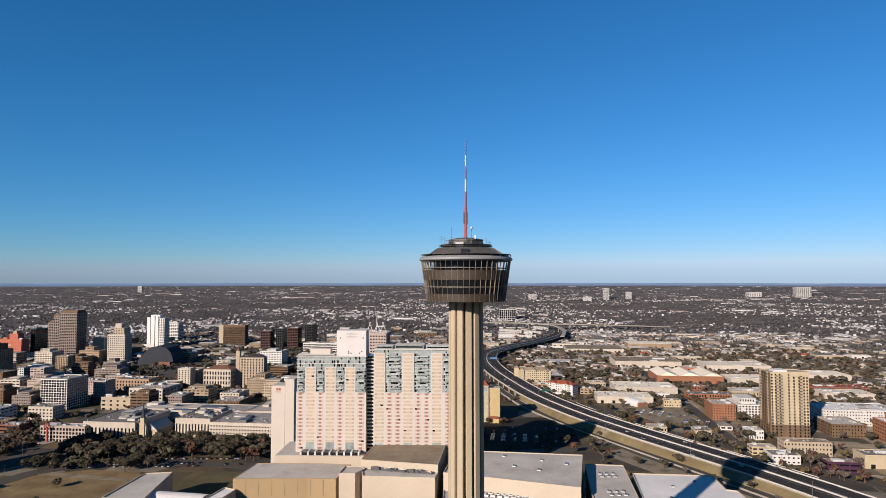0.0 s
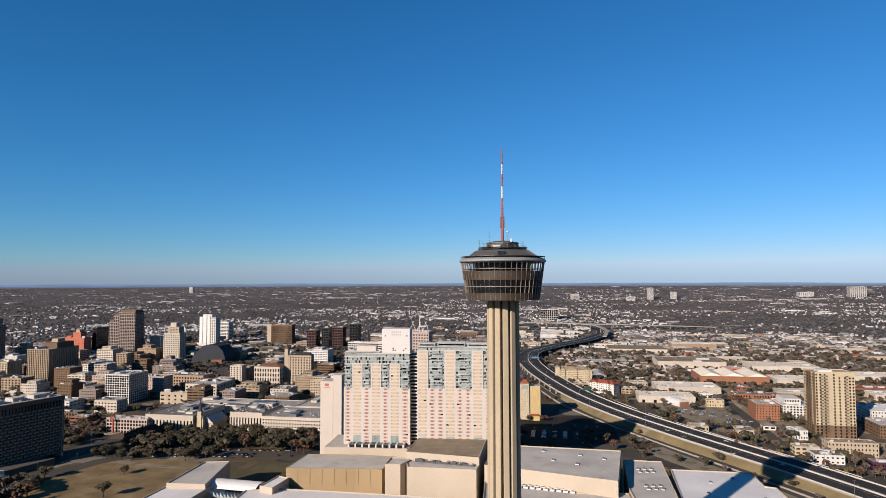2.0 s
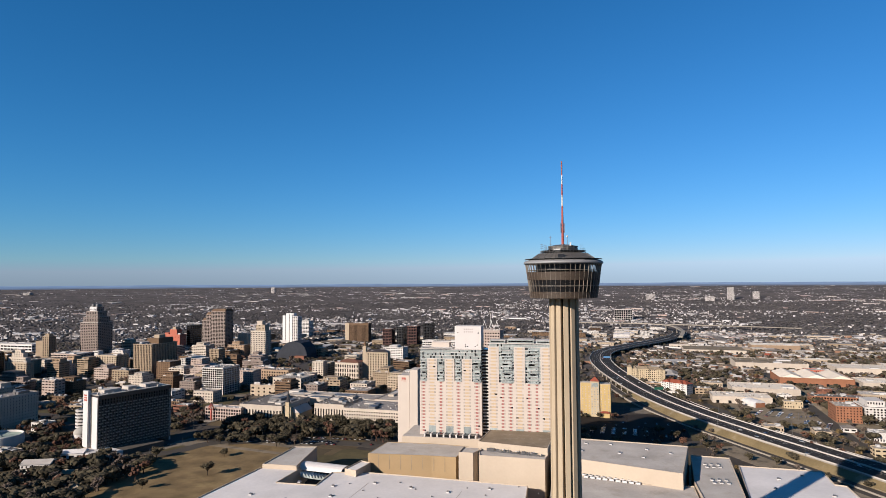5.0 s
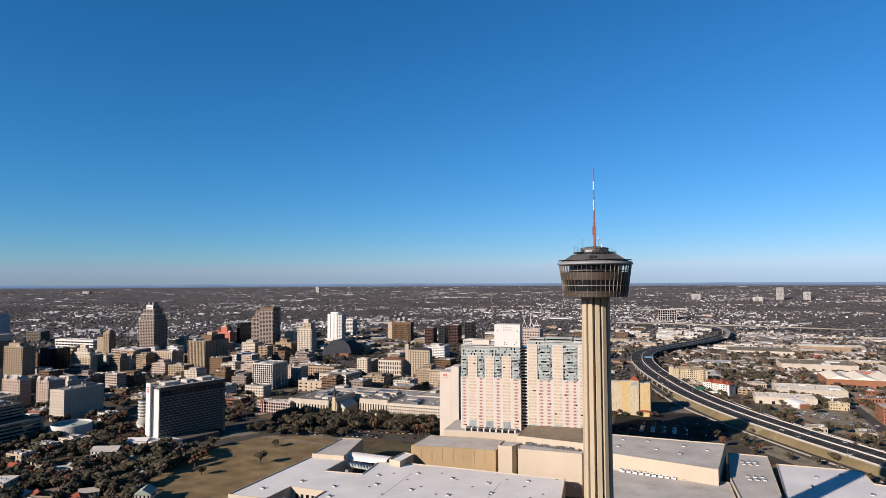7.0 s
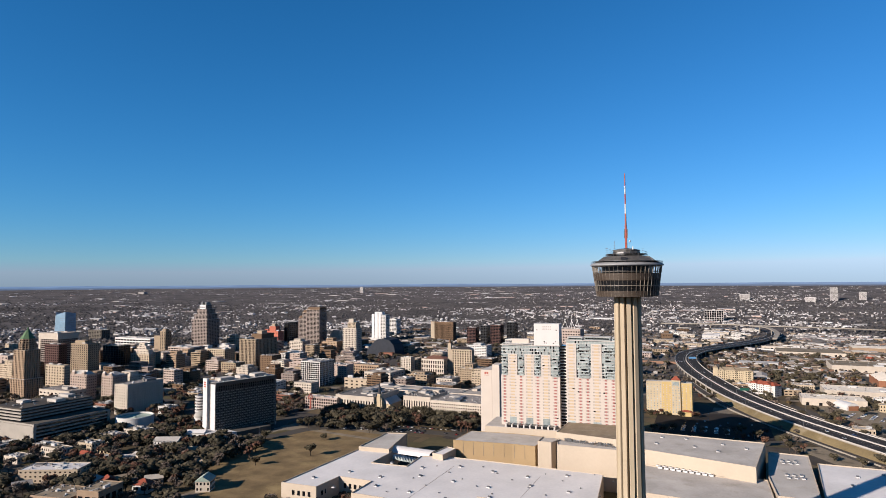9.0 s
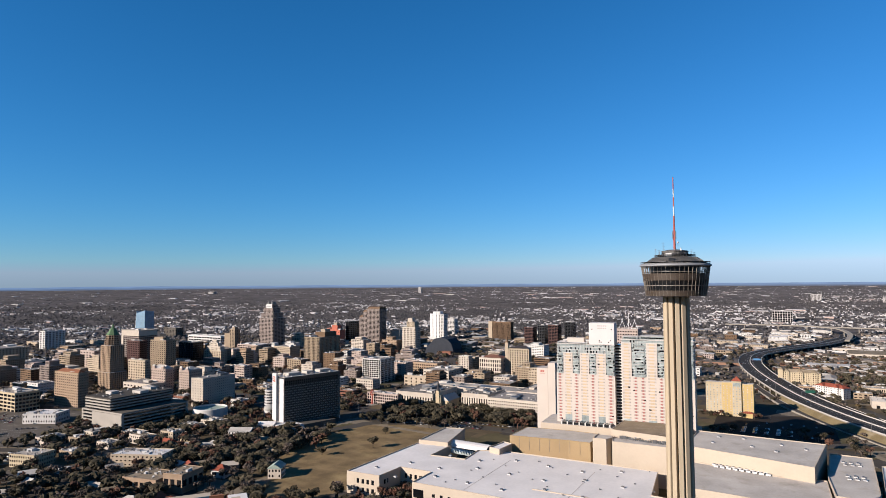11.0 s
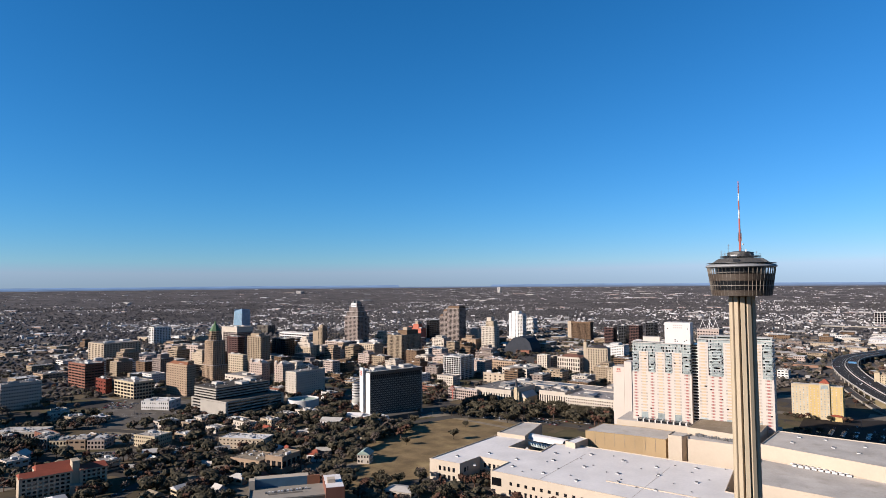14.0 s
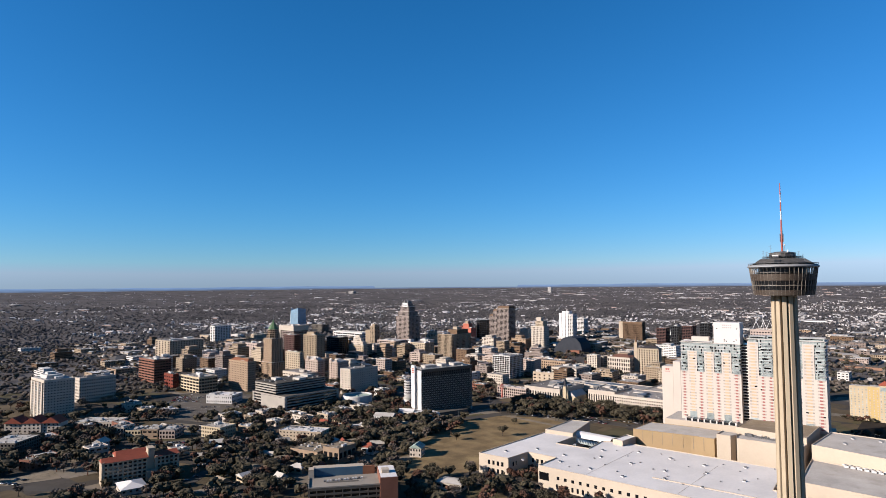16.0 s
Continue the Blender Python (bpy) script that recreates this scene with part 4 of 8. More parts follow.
# ---- tall white hotel ----
def build_hotel():
    ob = thing("high_rise_hotel", "tall white hotel with tan and red panels and glassy top", "building", -130, 285, 0, -2.0)
    part("podium", a_box(-14, -11, 0, 58, 34, 33.5), CREAM_WALL, ob)
    part("podium_roof", a_box(-13.5, -10.5, 33.5, 57.5, 33.5, 33.7), ROOF_GREY, ob)
    part("podium", a_box(58.05, 1, 0, 134, 34, 33.4), CREAM_WALL, ob)
    part("terrace_glass", a_box(6, -9.5, 33.7, 54, -0.8, 36.0), GLASS, ob, "dark glass terrace roof")
    for k in range(9):
        part("terrace_bar", a_box(6 + 5.9 * k, -9.6, 33.7, 7.4 + 5.9 * k, -0.7, 36.4), WHITE, ob)
    z0, d, fh, low_n = 35.6, 22.0, 2.94, 16
    def wing(x0, x1, n, tan_n, cols):
        top = z0 + fh * n
        part("glazing", a_box(x0 + 0.6, 0.6, z0, x1 - 0.6, d - 0.6, top - 0.2), GLASS_TEAL, ob, "pale teal glass")
        unit = (x1 - x0) / sum(WIDTH[c] for c in cols)
        x = x0
        for c in cols:
            w = unit * WIDTH[c]
            tan_col = c == "t"
            m = tan_n if tan_col else low_n
            part("wall_panel", a_box(x, 0, z0 - 2, x + w, 0.7, z0 + fh * m), HOTEL_WALL, ob)
            many = 2 if c == "R" else 1
            for j in range(many):
                u0, cw = x + w * j / many, w / many
                win = mesh_of("window", a_box((0.12 if tan_col else 0.2) * cw, -0.04, 0, (0.88 if tan_col else 0.8) * cw, 0.2, fh * 0.48), CURTAIN)
                span = (0.28, 0.72) if tan_col else (0.36, 0.64)
                tint = HOTEL_TAN if tan_col else HOTEL_RED
                pan = mesh_of("window_panel", a_box(span[0] * cw, -0.08, 0, span[1] * cw, 0.2, fh * 0.5), tint)
                dark = mesh_of("open_window", a_box(0.15 * cw, -0.12, 0, 0.36 * cw, 0.2, fh * 0.4), GLASS)
                for k in range(m):
                    z = z0 + fh * (k + 0.3)
                    if tan_col and k < 2:
                        continue
                    part("window", win, CURTAIN, ob, at=(u0, 0, z))
                    part("window_panel", pan, tint, ob, at=(u0, 0, z - fh * 0.03))
                    if (k * 7 + int(u0) * 3) % 23 == 0:
                        part("open_window", dark, GLASS, ob, "open dark window", at=(u0 + (0.0 if k % 2 else 0.44 * cw), 0, z))
            if tan_col:
                part("base_window", a_box(x + 0.12 * w, -0.06, z0 + 0.2, x + 0.88 * w, 0.2, z0 + fh * 2.1), GLASS_TEAL, ob, "tall pale glass at the base")
            for k in range(m, n):
                z = z0 + fh * k
                if not tan_col and k < tan_n:
                    part("balcony", a_box(x + 0.2 * w, -0.9, z, x + 0.85 * w, 0.5, z + 0.22), WHITE, ob)
                    part("balcony_rail", a_box(x + 0.2 * w, -0.9, z + 0.22, x + 0.85 * w, -0.84, z + 1.25), GLASS_TEAL, ob)
                    if (k * 5 + int(x) * 3) % 3 == 0:
                        q = 0.15 + 0.1 * (k % 4)
                        part("open_window", a_box(x + q * w, -0.1, z + 0.5, x + (q + 0.35) * w, 0.62, z + fh - 0.3), GLASS, ob, "open dark window")
            x += w
        for k in range(low_n, n):
            part("glass_floor_edge", a_box(x0 + 0.1, 0.35, z0 + fh * k, x1 - 0.1, 0.68, z0 + fh * k + 0.32), WHITE, ob)
        panes, pr = bmesh.new(), random.Random(int(x1))
        for k in range(low_n, n):
            for j in range(int((x1 - x0) / 1.5)):
                if pr.random() < (0.34 if k < n - 1 else 0.15):
                    u = x0 + 1 + 1.5 * j
                    box(panes, u, 0.5, z0 + fh * k + 0.5, u + 1.2, 0.64, z0 + fh * (k + pr.choice((0.55, 0.9))))
        tagged(part("dark_pane", panes, GLASS, ob, "dark panes among the teal glass"), kind="stuff")
        for k in range(int((x1 - x0) / 3)):
            u = x0 + 1 + (x1 - x0 - 2) * k / int((x1 - x0) / 3)
            part("glass_mullion", a_box(u, 0.4, z0 + fh * low_n, u + 0.14, 0.66, top), WHITE, ob)
        for u0, u1 in ((x0, x0 + 0.7), (x1 - 0.7, x1)):
            part("side_wall", a_box(u0, 0.72, z0 - 2, u1, d, z0 + fh * low_n), HOTEL_WALL, ob)
            bm = bmesh.new()
            for k in range(low_n):
                for v in (4, 10, 16):
                    box(bm, u0 - 0.05, v, z0 + fh * (k + 0.35), u1 + 0.05, v + 1.8, z0 + fh * (k + 0.75))
            tagged(part("side_windows", bm, CURTAIN, ob), kind="stuff")
            for k in range(low_n, n):
                part("side_band", a_box(u0 - 0.05, 0.8, z0 + fh * k, u1 + 0.05, d, z0 + fh * k + 0.4), WHITE, ob)
        part("top_cornice", a_box(x0 - 0.5, -0.6, top, x1 + 0.5, d + 0.5, top + 0.4), WHITE, ob)
        part("roof", a_box(x0, -0.3, top + 0.4, x1, d, top + 0.6), ROOF_GREY, ob)
        return top + 0.6
    a = wing(0, 58.3, 26, 23, "rtrtrtq")
    b = wing(64.5, 131, 28, 27, "tRtRtq")
    part("link", a_box(57.8, 6, 33.6, 65, 20, 112), GLASS, ob, "recessed dark glass link")
    for k in range(26):
        part("link_band", a_box(57.7, 5.7, 35.8 + 2.94 * k, 65.1, 6.2, 36.9 + 2.94 * k), WHITE, ob)
    part("core_box", a_box(33.4, 0.6, a, 58, 16, 133.5), CORE, ob, "plain white rooftop core with faint sign")
    for k in range(5):
        for z in (130.2, 127.8):
            part("sign_bar", a_box(42 + 1.8 * k, 0.52, z, 43.1 + 1.8 * k, 0.7, z + 1.1), SIGN, ob)
    for x, z in ((43, 114.5), (45, 114.5), (43, 116), (52, 114.5), (54, 116), (36, 127), (55, 127)):
        part("core_window", a_box(x, 0.5, z, x + 0.9, 0.8, z + 0.8), GLASS, ob)
    for x, z, w, h in ((1, a, 30, 0.7), (66, b, 14, 2.2), (82, b, 24, 3.0), (108, b, 22, 2.4)):
        part("roof_screen", a_box(x, 2, z, x + w, 14, z + h), GLASS_TEAL, ob, "glass screened roof plant")
        part("roof_screen_gap", a_box(x + 1, 1.8, z + h * 0.3, x + w - 1, 2.1, z + h * 0.7), GLASS, ob)
        part("roof_screen_cap", a_box(x - 0.4, 1.4, z + h, x + w + 0.4, 14.4, z + h + 0.3), WHITE, ob)
    for x in (70, 77, 88, 99, 113, 122):
        part("roof_mast", a_box(x, 8, b, x + 0.12, 8.12, b + 5.5), STEEL, ob)
    part("roof_plant_house", a_box(10, 6, a, 27, 14, a + 5.2), HOTEL_WALL, ob, "pale boxy rooftop plant house")
    for x, w, h in ((2, 5, 1.6), (28.5, 4, 1.4)):
        part("rooftop_unit", a_box(x, 9, a, x + w, 13, a + h), WHITE, ob)
    reserve(-130, 285, 131, 30, -2)
    return ob


WIDTH = {"r": 1.0, "q": 1.2, "t": 1.25, "R": 1.8}
CORE = surf("white_render", (0.80, 0.76, 0.72), 0.8, vary=0.05)
SIGN = surf("faint_sign", (0.52, 0.47, 0.44), 0.6, vary=0.05)
build_hotel()
slab = thing("sign_tower", "plain pale stair tower with a small red sign", "building", -166, 344, 0, -2)
part("wall", a_box(0, 0, 0, 12.4, 20, 78.2), HOTEL_WALL, slab)
part("wall", a_box(13.2, -2, 0, 21.5, 16, 84.6), HOTEL_WALL, slab)
part("joint", a_box(12.3, 1, 0, 13.3, 16, 77), DARK, slab)
part("roof", a_box(0.3, 0.3, 78.2, 12.1, 19.7, 78.4), ROOF_GREY, slab)
part("sign", a_box(4.2, -0.15, 74.0, 6.2, 0.1, 76.2), RED_PAINT, slab, "small red sign shape")
part("sign", a_box(6.6, -0.15, 74.0, 8.4, 0.1, 76.2), RED_PAINT, slab)
part("sign", a_box(3.6, -0.15, 72.4, 9.0, 0.1, 72.9), RED_PAINT, slab)
reserve(-166, 344, 22, 20, -2)

# raised roof field and parapet on the white hall roof
solid("roof_curb", a_box(0, 0, 0, 118, 0.6, 0.7), CREAM_WALL, "low cream curb along the white roof", "roof curb").matrix_basis = pose(-112, 118, 17.3, 0, 0, -6)
for k in range(26):
    ob = thing("roof_drain", "small dark roof drain box", "roof drain", -180 + 7.7 * k % 180, 110 + (k * 37) % 88, 17.3, DOWNTOWN, group="roof drains")
    part("box", a_box(-0.5, -0.5, 0, 0.5, 0.5, 0.7), STEEL, ob)

# ---- downtown ----
framed = block("bank_tower", -973, 544, 45, 23, 69, 18, 8, 6, TAN, .35, .5,
      "tan stone bank tower with tall window bays among downtown streets")
pale_top = block("office_tower", -1071, 563, 54, 39, 84, 22, 9, 9, BROWN_STONE, .5, .2,
      "brown office tower with long window strips and a pale top")
block("office_block", -1024, 664, 45, 27, 53, 12, 6, 5, BLACK, .2, .3,
      "dark glass office block among downtown streets")
cream_hotel = block("hotel", -957, 667, 50, 15, 38, 11, 7, 3, SAND, .45, .5,
      "sand-coloured brick hotel with pale stepped roof")
block("hotel", -837, 422, 37, 17, 37, 9, 7, 5, PINK, .45, .5,
      "pinkish brick hotel with rounded roof gables")
block("hotel", -780, 426, 24, 26, 36, 9, 5, 6, PINK, .45, .5,
      "pinkish brick hotel wing with white trim")
slender = block("apartment_tower", -1161, 973, 19, 19, 55, 15, 3, 3, TAN, .4, .5,
      "slender tan brick tower among low downtown blocks")
block("office_block", -1025, 846, 67, 44, 32, 8, 8, 5, PALE_PINK, .5, .2,
      "long pinkish office block with window strips")
block("hotel", -876, 791, 48, 31, 37, 10, 8, 5, SAND, .4, .5,
      "sand-coloured stepped stone hotel with many small windows")
ribbed_hotel = block("hotel", -776, 762, 42, 67, 62, 20, 12, 16, TAN, .14, .45,
      "brown brick high-rise hotel with stepped sides")
library = block("library", -1062, 1270, 60, 25, 36, 5, 6, 2, RED, .85, .8,
      "bright red library building with plain walls")
block("office_block", -1010, 1307, 12, 55, 58, 10, 3, 6, BLACK, .25, .2,
      "black glass office block beside a red building")
block("office_block", -783, 1169, 28, 11, 48, 10, 1, 3, CREAM, .97, .97,
      "plain cream windowless block beside a stone hotel")
tan_hotel = block("hotel", -723, 1117, 40, 25, 60, 13, 9, 4, CREAM, .4, .5,
      "cream stone hotel with a stepped top")
ribbed = block("office_block", -618, 1500, 74, 22, 54, 9, 26, 8, BROWN, .1, .5,
      "brown slab block with close vertical ribs and a pale end")
part("pale_end", a_box(-0.3, -0.5, 0, 12, 4, 55.5), SAND, ribbed, "plain pale end wall")
part("top_band", a_box(-0.2, -0.4, 50, 74.2, 22.4, 54.6), BROWN, ribbed)
block("office_block", -475, 1395, 26, 30, 46, 11, 6, 7, MAROON, .35, .2,
      "dark red office block in a row of four")
spired = block("hospital", -345, 806, 45, 14, 49, 11, 9, 3, SAND, .35, .5,
      "cream stone block with a tall thin corner spire")
classical = block("courthouse", -396, 793, 46, 32, 31, 4, 10, 5, CREAM, .3, .45,
      "cream classical stone building with tall arched bays")
block("hotel", -556, 627, 39, 43, 41, 12, 10, 10, WHITE, .2, .16,
      "white concrete hotel with a deep grid of dark windows")
block("office_block", -445, 810, 22, 16, 30, 9, 4, 3, CREAM, .45, .5,
      "small cream stone office block")
block("brick_office", -1094, 249, 64, 31, 42, 9, 5, 6, BRICK, .55, .15,
      "red-brown brick office block with pale window strips")
brick_hotel = block("bank_tower", -878, 285, 60, 15, 48, 13, 12, 6, TAN_BRICK, .45, .5,
      "tan brick hotel tower with a rusty tiled roof")
block("courthouse", -991, 236, 34, 10, 23, 4, 4, 3, DARK_RED, .5, .5,
      "dark red sandstone courthouse with a corner tower")
block("county_block", -933, 231, 62, 33, 25, 5, 6, 7, YELLOW, .4, .2,
      "pale yellow block with window strips beside a car park")
block("hospital", -1461, 502, 77, 87, 40, 9, 5, 13, SAND, .4, .5,
      "wide sand-coloured hospital with many windows")
block("office_block", -1303, 500, 33, 47, 20, 3, 3, 6, WHITE, .5, .3,
      "low white modern block with window strips")
block("hospital", -1685, 818, 28, 54, 49, 10, 2, 6, WHITE, .4, .4,
      "white hospital block with blue glass")
west_flats = block("apartment_tower", -920, -4, 54, 37, 51, 14, 9, 10, CREAM, .5, .5,
      "cream apartment tower with balconies and stepped corners")
block("apartment_block", -970, 76, 23, 52, 37, 8, 5, 16, CREAM, .5, .45,
      "white apartment block with rows of balconies")
block("hotel", -675, 346, 25, 58, 40, 11, 7, 15, CREAM, .5, .6,
      "white hotel with rows of small windows and a flat roof")
block("office_block", -474, 628, 49, 10, 16, 3, 5, 2, SAND, .5, .6,
      "small sand-coloured stone block with a parapet")
block("office_block", -449, 457, 53, 15, 16, 4, 14, 5, PALE_PINK, .35, .35,
      "pinkish corner shop building with arcaded windows")
block("office_block", -523, 764, 55, 32, 20, 4, 11, 5, TAN_BRICK, .4, .45,
      "long tan brick block with rows of arched windows")
block("office_block", -463, 683, 52, 49, 19, 4, 8, 5, CREAM, .45, .5,
      "low cream stone building with a white roof")
block("office_block", -657, 683, 37, 27, 17, 4, 6, 4, CREAM, .45, .5,
      "low pale stone building with small windows")
block("office_block", -587, 659, 22, 11, 26, 7, 4, 2, TAN, .5, .6,
      "small tan brick block")
block("office_block", -531, 563, 34, 20, 16, 4, 7, 4, CREAM, .45, .5,
      "pale stone shop building with cornice")
block("office_block", -788, 721, 37, 27, 20, 5, 6, 4, TAN, .4, .5,
      "tan brick block beside a stepped hotel")
block("office_block", -978, 499, 49, 10, 37, 8, 7, 3, SAND, .45, .5,
      "sand-coloured brick block between bank towers")
block("office_block", -1165, 544, 49, 22, 43, 9, 5, 5, PALE_PINK, .5, .5,
      "pale pink hospital block with stepped roof")
block("office_block", -873, 400, 69, 37, 16, 3, 8, 5, CREAM, .5, .5,
      "low cream building with a flat roof")
block("office_block", -853, 595, 69, 16, 20, 4, 8, 4, SAND, .5, .5,
      "low sand-coloured stone building")
block("garage", -1446, 1116, 141, 36, 22, 3, 12, 4, WHITE, .5, .2,
      "long pale warehouse with window strips")


def build_yellow_hotel():
    ob = thing("yellow_hotel", "bright yellow hotel with stepped front, teal panel and red peak", "hotel", 7, 556, 0, DOWNTOWN)
    for k, (u, w, y, h, m) in enumerate(((0, 20, 0, 41, YELLOW), (20, 12, -1.5, 42, BRIGHT_YELLOW), (32, 11, -3, 44, YELLOW), (43, 14, -1.0, 41, BRIGHT_YELLOW))):
        body = part("wall", a_box(u + 0.03, y, 0, u + w - 0.03, 18, h), m, ob)
        part("parapet", a_box(u + 0.03, y - 0.3, h, u + w - 0.03, y + 0.5, h + 1.2), YELLOW, ob)
        part("roof", a_box(u + 0.4, y + 0.5, h, u + w - 0.4, 17.6, h + 0.2), ROOF_GREY, ob)
        n = max(2, int(w / 3.6))
        win = mesh_of("window", a_box(0, -0.08, 0, 1.25, 0.2, 1.5), GLASS_TEAL if k % 2 == 0 else CURTAIN)
        for r in range(12):
            for j in range(n):
                part("window", win, GLASS, body, at=(u + w * (j + 0.5) / n - 0.6, y, 3.0 + 3.1 * r))
    # the end's shade is a dark sheet laid over the yellow wall
    part("end_wall", a_box(-0.5, 0.3, 0, 0.0, 17.8, 41.5), DARK, ob, "end wall coloured dark in place of shade")
    part("teal_panel", a_box(33.5, -3.25, 38.5, 41.5, -2.9, 43), GLASS_TEAL, ob, "teal sign panel")
    part("red_peak", hip_roof(bmesh.new(), 32, -3, 43, 8, 45.2, 5.5), TILE_RED, ob, "red pyramid roof")
    part("porch", a_box(44, -8, 0, 56, -1.1, 6), BRIGHT_YELLOW, ob)
    part("porch_roof", hip_roof(bmesh.new(), 44, -8, 56, -1.1, 6, 2), TILE_RED, ob)
    reserve(7, 556, 57, 18, DOWNTOWN)


def stepped(name, label, x, y, tiers, wall, band, pier, category="tower", glass=None):
    """A tower of storeyed tiers; each tier: x, y, width, depth, foot, top, storeys, bays, bays."""
    ob = thing(name, label, category, x, y, 0, DOWNTOWN)
    for u, v, w, d, z0, z1, fl, bw, bd in tiers:
        before = set(ob.children)
        facade(ob, w, d, z0, z1 - z0, fl, bw, bd, wall, glass or GLASS, band, pier)
        for o in set(ob.children) - before:
            o.location += Vector((u, v, 0))
        part("roof", a_box(u + 0.2, v + 0.2, z1 - 0.1, u + w - 0.2, v + d - 0.2, z1 + 0.4), ROOF_GREY, ob)
    w, d = max(t[0] + t[2] for t in tiers), max(t[1] + t[3] for t in tiers)
    reserve(x, y, w, d, DOWNTOWN)
    return ob


bank = stepped("bank_skyscraper", "dark brown granite skyscraper with a stepped top and white sign", -1106, 1023,
               [(0, 0, 52, 44, 0, 84, 23, 10, 8), (4, 4, 44, 36, 84, 97, 4, 9, 7), (9, 8, 34, 28, 97, 110, 4, 7, 6), (15, 12, 22, 20, 110, 120, 3, 5, 4)], BROWN_STONE, 0.45, 0.42)
part("sign", a_box(16, 10.6, 108, 36, 11.6, 120), WHITE_PAINT, bank, "white sign panel")
for k in range(5):
    part("sign_bar", a_box(18 + 3.4 * k, 10.4, 112, 20.2 + 3.4 * k, 10.7, 116), STEEL, bank)
for u in (18, 30):
    part("roof_cage", a_box(u, 14, 120.4, u + 5, 28, 127), STEEL, bank)
tower = stepped("granite_tower", "brown high-rise stepping down with close rows of windows", -857, 1128,
                [(0, 0, 12, 32, 0, 84, 25, 3, 6), (12, 0, 14, 32, 0, 98, 29, 3, 6), (26, 0, 40, 32, 0, 106, 32, 9, 6)], BROWN_STONE, 0.42, 0.3)
for u0, u1, z in ((0, 12, 84), (12, 26, 98), (26, 66, 106)):
    bm = bmesh.new()
    v = [bm.verts.new(q) for q in ((u0, 0, z), (u1, 0, z), (u1, 32, z), (u0, 32, z), (u0 + 3, 4, z + 6), (u1 - 1, 4, z + 6), (u1 - 1, 28, z + 6), (u0 + 3, 28, z + 6))]
    for f in ((3, 2, 1, 0), (4, 5, 6, 7), (0, 1, 5, 4), (1, 2, 6, 5), (2, 3, 7, 6), (3, 0, 4, 7)):
        bm.faces.new([v[i] for i in f])
    part("sloped_cap", bm, BROWN, tower, "dark sloped roof cap")


def build_white_slab():
    ob = thing("white_slab_tower", "white concrete tower with plain walls and narrow window slots", "tower", -785, 1434, 0, DOWNTOWN)
    facade(ob, 48, 24, 0, 78, 18, 8, 5, WHITE, GLASS, 0.5, 0.5)
    for a, b, h in ((0, 9, 80), (11, 21, 84), (24, 31, 82)):
        part("plain_wall", a_box(a, -0.8, 0, b, 1, h), WHITE_PAINT, ob, "plain white wall")
    part("penthouse", a_box(8, 3, 78, 34, 20, 86), WHITE_PAINT, ob)
    part("flare", prism(bmesh.new(), [(-6, -3), (22, -3), (22, 20), (-6, 20)], 0, 9), WHITE, ob)
    reserve(-785, 1434, 48, 24, DOWNTOWN)


build_white_slab()


def build_apartments():
    ob = thing("apartment_tower", "yellow apartment tower with brown corner panels and iron balconies", "building", 360, 472, 0, DOWNTOWN)
    w, d, h, n = 42, 30, 71, 21
    fh = h / n
    part("wall", a_box(0, 0, 14, w, d, h), YELLOW, ob)
    part("brick_base", a_box(-0.15, -0.15, 0, w + 0.15, d + 0.15, 14), BROWN, ob, "brown brick base")
    part("corner_panel", a_box(-0.25, 8, 14, 1, 22, h + 1), BROWN, ob, "brown balcony strip")
    part("corner_panel", a_box(-0.2, -0.3, 14, 1.4, 1.2, h + 1), BROWN, ob)
    win = mesh_of("window", a_box(0, -0.1, 0, 1.7, 0.3, fh * 0.55), GLASS)
    wst = mesh_of("window", a_box(-0.1, 0, 0, 0.3, 1.7, fh * 0.55), GLASS)
    bal = mesh_of("balcony", a_box(0, -1.5, 0, 2.6, 0, 0.2), GREY_CONC_RAIL)
    rail = mesh_of("balcony_rail", a_box(0, -1.5, 0.2, 2.6, -1.42, 1.2), DARK)
    for k in range(n):
        z = fh * (k + 0.3)
        for u in (2, 6, 10.5, 20, 25.5, 31, 36, 39.4):
            part("window", win, GLASS, ob, at=(u, -0.16 if k < 4 else 0, z))
        for u in (6.2, 10.8, 31.2):
            if k > 1:
                b = part("balcony", bal, GREY_CONC_RAIL, ob, at=(u + 0.8, 0, fh * k))
                part("balcony_rail", rail, DARK, b)
        for v in (2, 6, 11, 16.5, 22, 26):
            part("window", wst, GLASS, ob, at=(-0.26 if 10 < v < 20 or k < 4 else 0, v, z))
    part("roof", a_box(0.4, 0.4, h, w - 0.4, d - 0.4, h + 0.3), ROOF_MIX, ob)
    part("parapet", parapet(bmesh.new(), w, d, h, 0.5, 1.4), YELLOW, ob)
    part("crown", a_box(22, -0.5, h - 3, w + 0.3, 8, h + 2), YELLOW, ob)
    part("rooftop_unit", a_box(8, 8, h + 0.3, 22, 22, h + 3), WHITE, ob)
    reserve(360, 472, w, d, DOWNTOWN)


